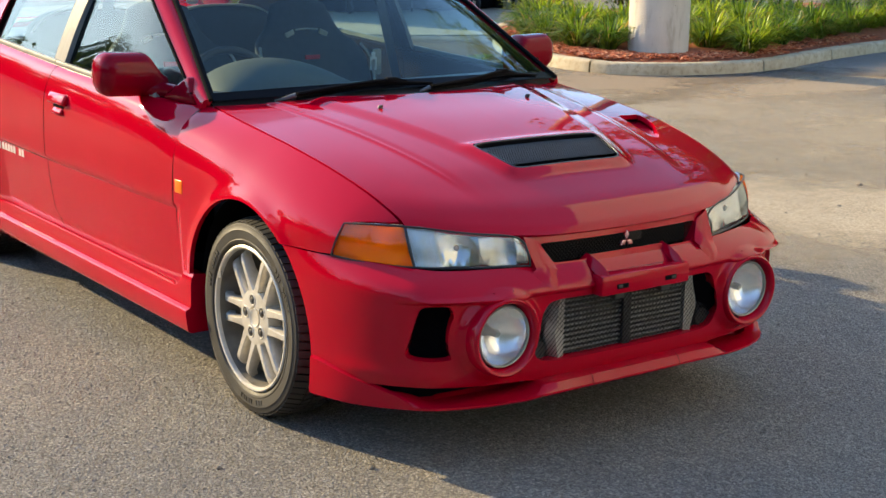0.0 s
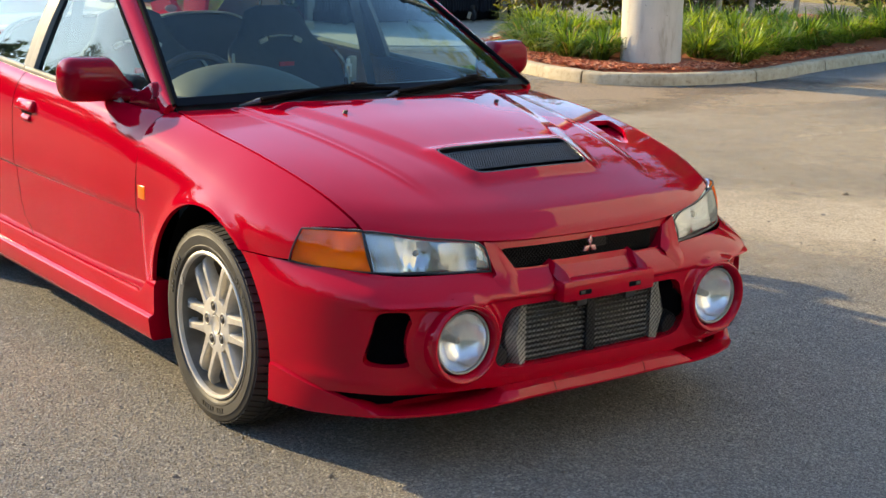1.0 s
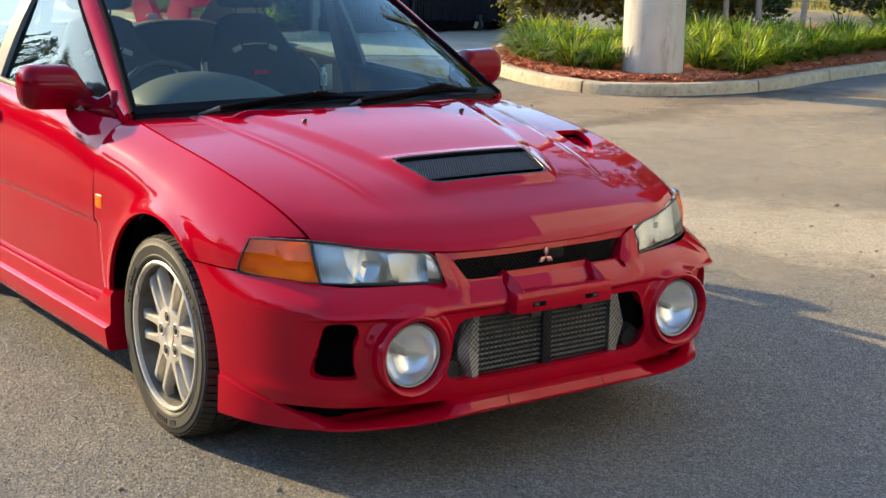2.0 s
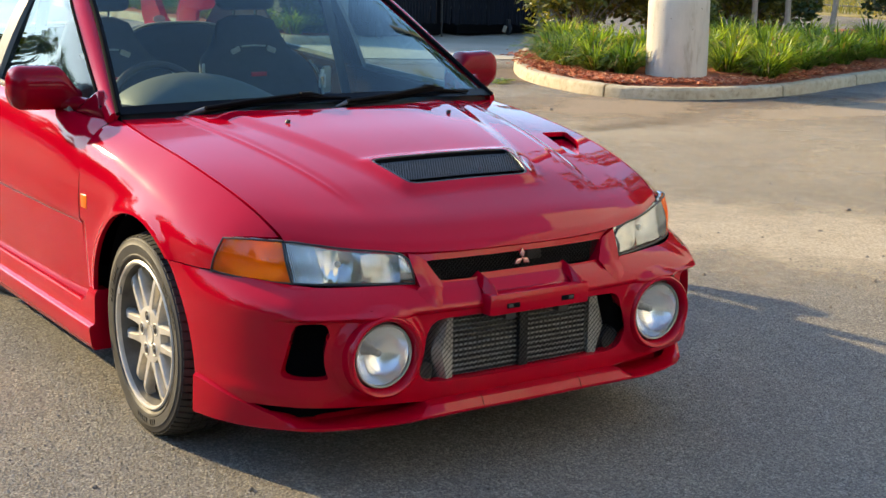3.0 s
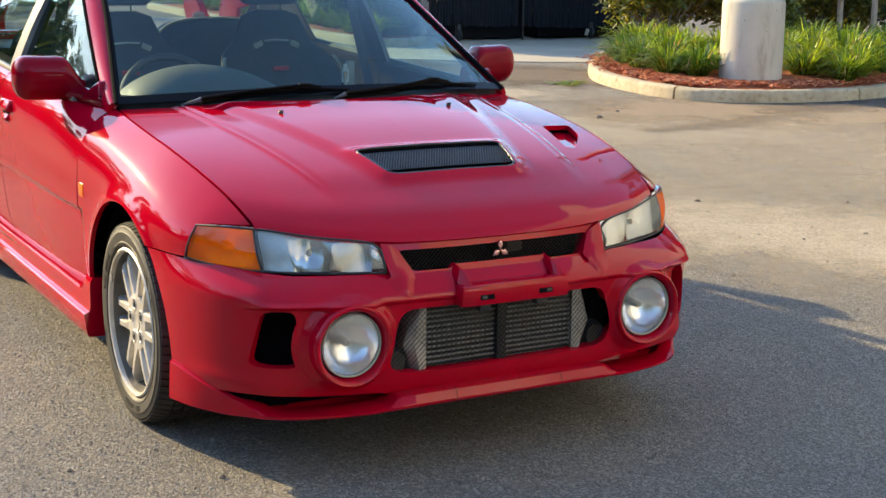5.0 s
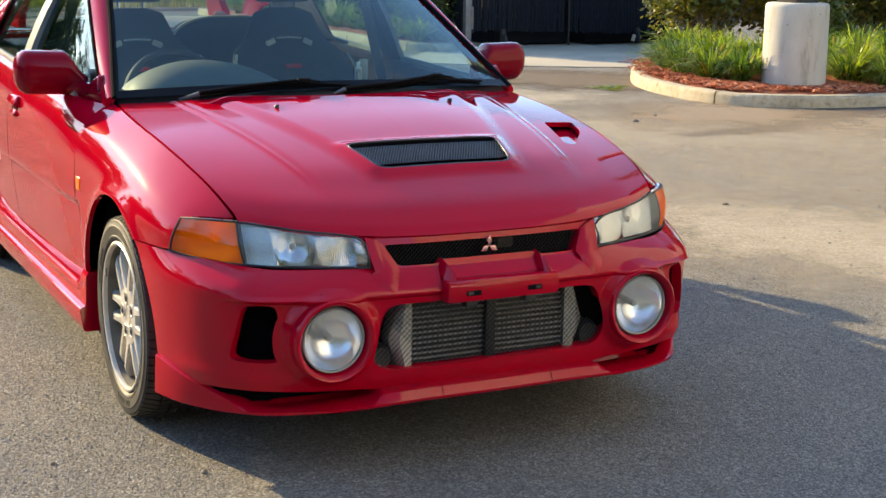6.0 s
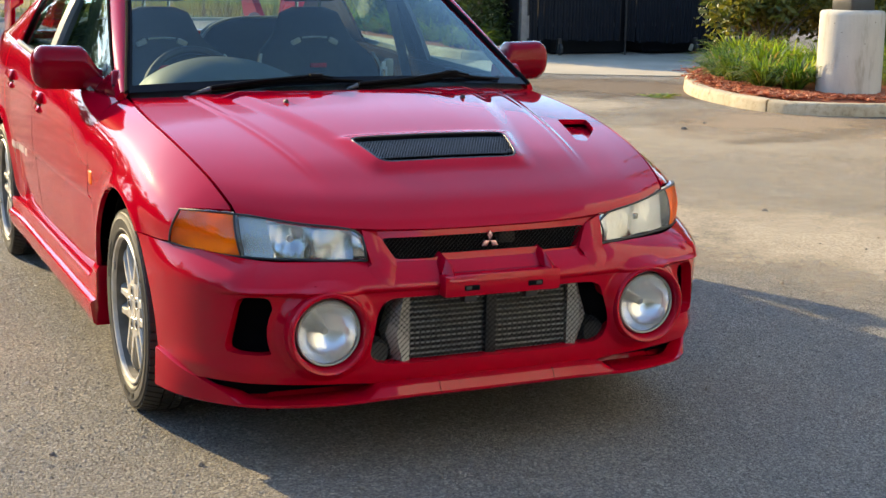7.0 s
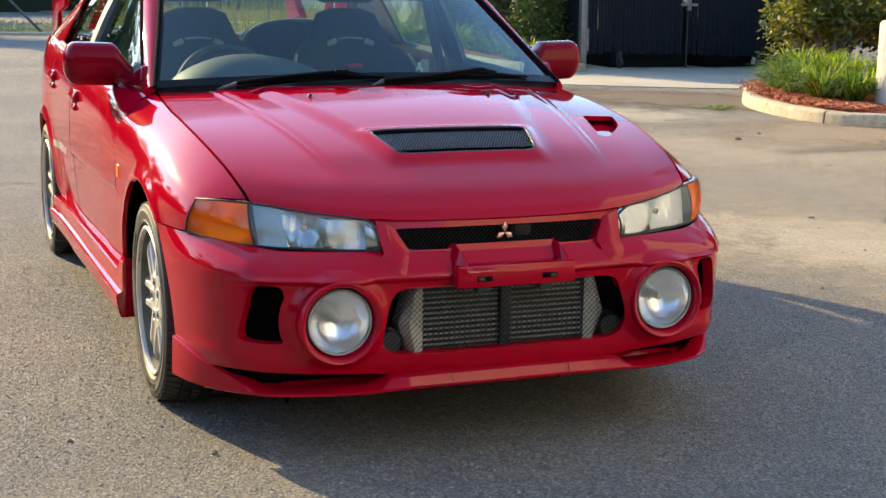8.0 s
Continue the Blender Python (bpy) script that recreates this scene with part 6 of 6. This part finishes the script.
# head lamps with amber corner lamps
def lamp_edge(t):
    """Bottom and top line of the lamp glass, t from 0 at the grille to 1 at the side."""
    b = [spline((0, .30, .62, .82, 1), k)(t) for k in ((.349, .49, .648, .735, .790), (-.742, -.695, -.618, -.525, -.421), (.559, .561, .567, .572, .580))]
    u = [spline((0, .05, .12, .30, .62, .82, 1), k)(t) for k in ((.354, .373, .40, .50, .655, .722, .766), (-.722, -.716, -.706, -.668, -.580, -.523, -.450), (.618, .634, .642, .653, .674, .677, .672))]
    return b, u


def lamp_at(lo, hi, push=0.0):
    def f(a, w):
        t = lo + (hi - lo) * a
        b, u = lamp_edge(t)
        nx, ny = .30 + .55 * t, -.95 + .5 * t
        bow = .010 * np.sin(np.pi * np.clip(w, 0, 1)) - push
        return tuple(b[i] + (u[i] - b[i]) * w + bow * (nx, ny, 0)[i] for i in range(3))
    return f


def lamp_back(a, w):
    """Depth of the mirrored back of a headlamp: ribbed outer field, round bowl, ribbed inner field, flat end."""
    t = .62 * a
    h = 1 - (2 * w - 1) ** 2
    ribs = np.abs(np.sin(t * 330))
    outer = .016 + .010 * h + .0009 * ribs
    far = np.sqrt(((t - .375) / .115) ** 2 + ((w - .5) / .62) ** 2)
    facet = .0011 * np.sin(t * 62 + 4 * w) * np.sin(w * 6 + 1.2) + .0004 * np.sin(t * 140 + 9 * w)
    bowl = .020 + .026 * np.exp(-(far / .72) ** 2) + facet + .0007 * ribs * step((w - .30) / .2)
    inner = .020 + .020 * h * np.clip((.29 - t) / .2, 0, 1) + .0007 * ribs + .5 * facet
    cut = step((t - .470) / .010)
    cut2 = step((t - .262) / .022)
    cut3 = step((t - .072) / .006)
    deep = cut * outer + (1 - cut) * (cut2 * bowl + (1 - cut2) * (cut3 * inner + (1 - cut3) * (.012 + .02 * t + .0004 * ribs)))
    return lamp_at(0.0, .62, deep)(a, w)


for s in SIDES:
    unit = part("headlamp", sheet(lamp_back, 420, 36, None, 0, side=s), REFLECTOR, car, "clear headlamp with an amber corner lamp")
    part("lens", sheet(lamp_at(.012, .618), 40, 12, None, 0, side=s), LENS, unit, "clear ribbed headlamp glass").visible_shadow = False
    part("corner_lens", sheet(lamp_at(.625, .992), 30, 12, None, 0, side=s), CORNER, unit, "amber corner lens").visible_shadow = False
    def corner_bowl(a, w):
        dent = .024 * (1 - np.clip(((a - .45) / .42) ** 2 + ((w - .5) / .55) ** 2, 0, 1)) + .0042 * np.abs(np.sin(a * 46)) * step((w - .12) / .15) + .0016 * np.abs(np.sin(w * 13)) * np.sin(a * 9)
        return lamp_at(.628, .988, .012 + dent)(a, w)
    part("corner_bowl", sheet(corner_bowl, 160, 36, None, -.006, side=s), CORNERBOWL, unit, "faceted reflector behind the amber glass")
    part("divider", sheet(lamp_at(.616, .627, -.001), 4, 12, None, .03, side=s), BLACK, unit, "black bar between the lenses")
    rim = []
    for w in (0.0, 1.0):
        f = lamp_at(0, 1, -.001)
        rim.append(tube([tuple(float(c) * (s if i == 0 else 1) for i, c in enumerate(f(np.array(t), np.array(w)))) for t in np.linspace(0, 1, 40)], .0030, 6))
    for t in (0.0, 1.0):
        rim.append(tube([tuple(float(c) * (s if i == 0 else 1) for i, c in enumerate(lamp_at(0, 1, -.001)(np.array(t), np.array(w)))) for w in np.linspace(0, 1, 10)], .0030, 6))
    part("gasket", joined(*rim), BLACK, unit, "black gasket round the lamp")
    # bulb cap behind the clear glass
    b, u = lamp_edge(np.array(.34))
    m = Vector([(float(b[i]) + float(u[i])) / 2 for i in range(3)])
    bulb = moved(joined(lathe(((.0, -.028), (.008, -.026), (.010, -.018), (.010, .02)), 16, "y")), pose(m.x, m.y + .058, m.z, 0, 0, 22))
    part("bulb", bulb if s > 0 else mirrored(bulb), DULLMETAL, unit, "grey bulb cap")

# ---- wheels ----
def wheel_parts():
    """Tyre, rim and brake of a wheel with its axle along x, outer face at +x, centre at the origin."""
    tyre = lathe(((.214, .075), (.222, .092), (.232, .0985), (.234, .1015), (.240, .103), (.242, .1015), (.262, .104), (.270, .1045), (.272, .103), (.286, .1005), (.2905, .095), (.2915, .085), (.2915, .05), (.2915, 0), (.2915, -.05), (.2915, -.085), (.288, -.095), (.27, -.104), (.235, -.098), (.214, -.08)), 96, "x")
    barrel = lathe(((.222, .0925), (.2235, .098), (.219, .1015), (.213, .100), (.2105, .095), (.2100, .088)), 96, "x")
    # raised lettering on the outer wall, as plain bars, and fine ribs
    marks = []
    for start in (.3, 2.4, 4.5):
        for k in range(9):
            a0 = start + k * .062
            if k == 5:
                continue
            ring = [(x, r * math.cos(a0 + d), r * math.sin(a0 + d)) for x in (.1030, .1052) for r, d in ((.248, 0), (.264, 0), (.264, .036), (.248, .036))]
            marks.append((ring, [(4, 5, 6, 7), (0, 4, 7, 3), (1, 2, 6, 5), (0, 1, 5, 4), (3, 7, 6, 2)]))
    return joined(tyre, *marks), barrel


def tread_blocks():
    rows = []
    for k in range(72):
        a = 2 * math.pi * k / 72
        for x0, x1, d in ((-.097, -.052, .6), (-.046, -.018, -.5), (-.012, .012, .5), (.018, .046, -.5), (.052, .097, .6)):
            r0, r1 = .290, .3050
            w = 2 * math.pi / 72 * .76
            skew = d * .035
            v = []
            for r in (r0, r1):
                for x, da in ((x0, 0), (x1, skew), (x1, w + skew), (x0, w)):
                    rr = r - (.011 if abs(x) > .09 and r > .3 else .0)
                    v.append((x, rr * math.cos(a + da), rr * math.sin(a + da)))
            rows.append((v, [(0, 1, 2, 3), (4, 7, 6, 5), (0, 4, 5, 1), (1, 5, 6, 2), (2, 6, 7, 3), (3, 7, 4, 0)]))
    return joined(*rows)


def spoke(turn):
    """One of twelve spokes: six pairs that leave the hub close together."""
    out = []
    for e in (-1, 1):
        rows = []
        for r, off, half, face, deep in ((.060, .025, .0165, .078, .05), (.085, .027, .0150, .080, .045), (.11, .0285, .0122, .0805, .040), (.15, .0300, .0112, .081, .034), (.180, .031, .0118, .080, .03), (.198, .032, .0150, .074, .03), (.206, .033, .019, .062, .03)):
            off *= e
            rows.append([(x, r, y) for x, y in ((face - .006, off - half), (face, off - half + .004), (face, off + half - .004), (face - .006, off + half), (face - deep, off + half * .8), (face - deep, off - half * .8))])
        out.append(loft(rows))
    m = Matrix.Rotation(turn, 4, "X")
    return moved(joined(*out), m)


TYRE, BARREL = wheel_parts()
TREAD = tread_blocks()
INNER = lathe(((.2100, .088), (.2070, .070), (.2035, .046), (.198, .02), (.190, -.07), (.214, -.095)), 96, "x")
FACE_RING = lathe(((.0, .074), (.030, .075), (.033, .080), (.076, .0808), (.084, .0795), (.087, .074), (.087, .03)), 48, "x")
wheel = empty("wheel", pose(0, 0, 0), "", "", parent=car)
part("tyre", joined(TYRE, TREAD), RUBBER, wheel, "worn black road tyre", 40)
RIM = part("rim", joined(BARREL, FACE_RING), ALLOY, wheel, "silver alloy rim", 40)
for k in range(6):
    part("spoke", spoke(k * math.pi / 3 + .06), ALLOY, RIM, "", 40)
for k in range(5):
    a = 2 * math.pi * k / 5 + .5
    py, pz = .0545 * math.cos(a), .0545 * math.sin(a)
    part("lug_pocket", joined(lathe(((.0155, .0822), (.0185, .0824), (.0195, .0812), (.0195, .07)), 24, "x", (0, py, pz)), lathe(((.0155, .0822), (.0150, .0815), (.0145, .0811)), 24, "x", (0, py, pz))), ALLOY, RIM)
    # pocket floor and nut are coloured dark, as the shade of the recess
    part("lug_nut", joined(lathe(((.0, .0813), (.0150, .0813)), 24, "x", (0, py, pz)), lathe(((.0, .0845), (.006, .0845), (.0085, .083), (.009, .0813)), 6, "x", (0, py, pz))), NUT, RIM, "wheel nut in its pocket, coloured dark for shade")
part("cap", lathe(((.0, .0795), (.024, .0797), (.0265, .0812), (.0285, .0808), (.029, .060)), 32, "x"), ALLOY, RIM, "round hub cap")
part("valve_weight", block((.094, -.190, .085), (.1005, -.176, .11), .002), SATIN, RIM, "small balance weight")
# alloy darkened for brake dust and for the shade behind the spokes
part("inner_barrel", INNER, mottled("dusty_shaded_alloy", (.085, .078, .066), (.20, .185, .155), 14, (.45, .6), metal=.4), wheel, "dusty inner rim, coloured darker for shade")
part("brake_disc", lathe(((.05, -.005), (.138, -.005), (.138, -.028), (.05, -.028)), 48, "x"), DISC, wheel, "worn steel brake disc")
part("caliper", loft([[(x, r * math.cos(a), r * math.sin(a)) for x, r in ((.015, .10), (.015, .15), (-.05, .155), (-.05, .10))] for a in np.linspace(.2, 1.1, 8)]), DULLMETAL, wheel, "pale brake caliper")
WHEEL_X = .724
wheel.matrix_basis = pose(-WHEEL_X, 0, .3025, 0, 0, 180)
for x, y, turn in ((-WHEEL_X - .030, WHEELBASE, 180), (WHEEL_X, 0, 0), (WHEEL_X + .030, WHEELBASE, 0)):
    copy_thing(wheel, pose(x, y, .3025, 35 + y * 7, 0, turn))

# ---- inside the car ----
FABRIC = mottled("black_seat_cloth", (0.020, 0.025, 0.030), (0.042, 0.050, 0.058), 60, (0.85, 0.95), 0.3, 500)
DASH = mottled("grey_dashboard_vinyl", (0.043, 0.054, 0.052), (0.063, 0.077, 0.073), 30, (0.55, 0.7), 0.2, 500)
BUCKLE = material("white_buckle", (.78, .78, .75), .4)
PALE = mottled("pale_grey_trim", (0.30, 0.30, 0.26), (0.40, 0.39, 0.34), 20, (0.6, 0.75), 0.1, 300)
cabin = part("dashboard", sheet(lambda u, v: (u * .66, .47 - .17 * (1 - u * u) + (.40 + .10 * (1 - u * u)) * v + 0 * u, .888 + .03 * (1 - u * u) * (1 - v) + .012 * np.sin(np.pi * v) - .20 * np.clip((v - .82) / .18, 0, 1) ** 2), 40, 24, None, .05, (-1, 1), (0, 1)), BLACK, car, "dark moulded dashboard")
part("instrument_hood", sheet(lambda u, v: (-.335 + u * (.255 + .05 * (u > 0)), .60 + .24 * v, .895 + .098 * np.clip(1 - np.abs(u) ** 2.0, 0, 1) ** .8 * np.sin(np.pi * np.clip(v * .66 + .01, 0, 1)) ** .55), 40, 20, None, .02, (-1, 1), (0, 1)), DASH, cabin, "pale grey hood over the instruments")
ring = [(-.36 + .185 * math.cos(a), .94 + .185 * math.sin(a) * .42, .835 + .185 * math.sin(a) * .907) for a in np.linspace(0, 2 * math.pi, 49)]
wheelrim = part("steering_wheel", tube(ring, .015, 10, False), BLACK, car, "black steering wheel")
part("boss", joined(moved(block((-.07, -.03, -.06), (.07, .03, .06), .02, 3), pose(-.36, .93, .835, -25)), *[tube([(-.36, .93, .835), (-.36 + .17 * math.cos(a), .94 + .17 * math.sin(a) * .42, .835 + .17 * math.sin(a) * .907)], .013, 8) for a in (.0, math.pi, 4.2, 5.2)]), BLACK, wheelrim)


def bucket_seat(x):
    """A bucket seat with wide shoulders, belt slots and a fixed head part."""
    outline = ((0, .19), (.15, .215), (.30, .245), (.42, .262), (.52, .256), (.57, .235), (.615, .185), (.66, .158), (.71, .138), (.745, .118), (.757, .07))
    half = spline([p[0] for p in outline], [p[1] for p in outline])
    thick = spline((0, .5, .62, .757), (.12, .10, .08, .05))
    rows = []
    for h in np.linspace(0, .757, 34):
        w, t = float(half(h)), float(thick(h))
        ring = []
        for a in np.linspace(0, 2 * math.pi, 29)[:-1]:
            c, e = math.cos(a), math.sin(a)
            px = w * math.copysign(abs(c) ** .7, c)
            py = t * .5 * math.copysign(abs(e) ** .7, e)
            wing = -.07 * (abs(px) / max(w, .01)) ** 3 * (1 if h < .5 else max(0, 1 - (h - .5) / .1))
            ring.append((x + px, 1.44 + .27 * h + py + wing, .42 + h * .95))
        rows.append(ring)
    seat = part("front_seat", loft(rows), FABRIC, car, "black cloth bucket seat", 60)
    for s in SIDES:
        # pale block in place of the bright background seen through the slot
        part("belt_slot", moved(block((-.022, -.006, -.013), (.022, .006, .010), .005), pose(x + s * .082, 1.563, 1.002, 0, s * 24)), PALE, seat, "pale block for the bright view through the slot")
        part("piping", tube([(x + s * (float(half(h)) + .002), 1.40 + .27 * h - (.07 if h < .5 else .07 * max(0, 1 - (h - .5) / .1)), .42 + h * .95) for h in np.linspace(.2, .56, 14)], .006, 6), PALE, seat, "pale edge of the backrest")
    part("slot_edge", tube([(x - .055, 1.562, 1.016), (x, 1.560, 1.020), (x + .055, 1.562, 1.016)], .004, 6), PALE, seat, "pale upper edge of the slots")
    part("cushion", block((x - .23, 1.02, .30), (x + .23, 1.50, .46), .06, 4), FABRIC, seat)
    part("label_patch", moved(block((-.035, -.004, -.009), (.035, .004, .009), .002), pose(x, 1.513, .905)), material("red_label", (.45, .02, .03), .8), seat, "small red woven label")
    part("headrest", block((x - .13, 1.60, 1.162), (x + .13, 1.68, 1.31), .035, 4), FABRIC, seat)
    part("headrest_post", joined(*[tube([(x + d, 1.645, 1.08), (x + d, 1.645, 1.20)], .007, 8) for d in (-.05, .05)]), CHROME, seat, "steel posts of the headrest")
    return seat


for x in (-.34, .30):
    bucket_seat(x)
def hump(x):
    """A rounded half of the rear seat back with its raised shoulder."""
    rows = []
    for a in np.linspace(-1, 1, 25):
        top = .955 + .115 * (1 - abs(a) ** 3.2) ** .6
        rows.append([(x + .29 * a, y, z) for y, z in ((2.30, .45), (2.30, top - .10), (2.315, top - .035), (2.35, top), (2.44, top), (2.48, top - .04), (2.50, .45))])
    return loft(rows)


rear = part("rear_seat", joined(block((-.62, 2.32, .45), (.62, 2.50, .95), .06, 4), hump(-.31), hump(.31)), FABRIC, car, "dark rear seat back", 50)
for x in (-.31, .31):
    part("seat_edge", tube([(x + .29 * a, 2.345, .958 + .115 * (1 - abs(a) ** 3.2) ** .6) for a in np.linspace(-.98, .98, 31)], .006, 6), PALE, rear, "pale upper edge of the rear seat")
part("parcel_shelf", sheet(lambda u, v: (u * .64, 2.50 + .42 * v, .945 + .01 * v + 0 * u), 8, 8, None, .03, (-1, 1)), PALE, car, "pale grey parcel shelf")
for s in SIDES:
    card = sheet(lambda v, w: (BELT_X(.50 + 1.8 * v) - .055 + .0 * w, .50 + 1.8 * v, BELT_Z(.50 + 1.8 * v) - .5 * w), 30, 8, None, .03, flip=False, side=s)
    part("door_card", card, DARK, car, "dark inner door trim")
    sill = strip(lambda y: (BELT_X(y) - .075, y, BELT_Z(y) - .012), (.52, 2.3), .03, .06)
    part("window_sill", sill if s > 0 else mirrored(sill), DARK, car, "dark inner window sill")
    post = loft([[(s * (float(BELT_X(1.54) - .045 + (RAIL_X(1.54) - BELT_X(1.54)) * max(w, 0) + .018 * math.sin(math.pi * max(w, 0))) + dx), 1.535 + dy, float(BELT_Z(1.54)) + float(RAIL_Z(1.54) - BELT_Z(1.54)) * w) for dx, dy in ((-.012, -.05), (.022, -.058), (.022, .058), (-.012, .05))] for w in (-1.4, -.7, 0, .2, .4, .6, .8, 1)])
    part("inner_pillar", post, DARK, car, "dark inner pillar trim")
    part("belt_anchor", joined(block((s * .60 - .02, 1.47, .82), (s * .60 + .02, 1.49, .93), .008)), PALE, car, "pale seat-belt guide")
    part("belt_buckle", moved(joined(block((-.016, -.004, -.028), (-.009, .004, .028), .002), block((.009, -.004, -.028), (.016, .004, .028), .002), block((-.016, -.004, .018), (.016, .004, .028), .002), block((-.016, -.004, -.028), (.016, .004, -.020), .002), block((-.008, -.004, .025), (.008, .004, .05), .002)), pose(s * .57, 1.462, .87)), BUCKLE, car, "white seat-belt tongue")
    belt = loft([[(s * (.69 - .10 * t) + dx, 1.46 + .02 * t + dy, .80 + .44 * t) for dx, dy in ((-.022, 0), (.022, 0), (.022, .003), (-.022, .003))] for t in np.linspace(0, 1, 5)])
    part("seat_belt", belt, FABRIC, car, "black seat belt")
    lining = tube([(s * (float(RAIL_X(y)) - .022), y + .02, float(RAIL_Z(y)) - .016) for y in np.linspace(.5, 1.3, 16)], .018, 8)
    part("pillar_lining", lining, DARK, car, "dark inner pillar trim")
    quarter = sheet(lambda v, w: (RAIL_X(2.2 + .74 * v) - .024 + (BELT_X(2.2 + .74 * v) - RAIL_X(2.2 + .74 * v)) * w, 2.2 + .74 * v + 0 * w, RAIL_Z(2.2 + .74 * v) - .012 + (BELT_Z(2.2 + .74 * v) - RAIL_Z(2.2 + .74 * v)) * w), 10, 6, None, .01, side=s)
    part("rear_lining", quarter, BLACK, car, "dark inner trim of the rear pillar")
part("headlining", sheet(lambda u, v: tuple(c + d for c, d in zip(roof_at(u * .95, v), (0, 0, -.03))), 12, 12, None, .01, (-1, 1), flip=True), PALE, car, "pale headlining")
part("cabin_floor", block((-.66, .45, .24), (.66, 2.5, .30), .01), DARK, car)
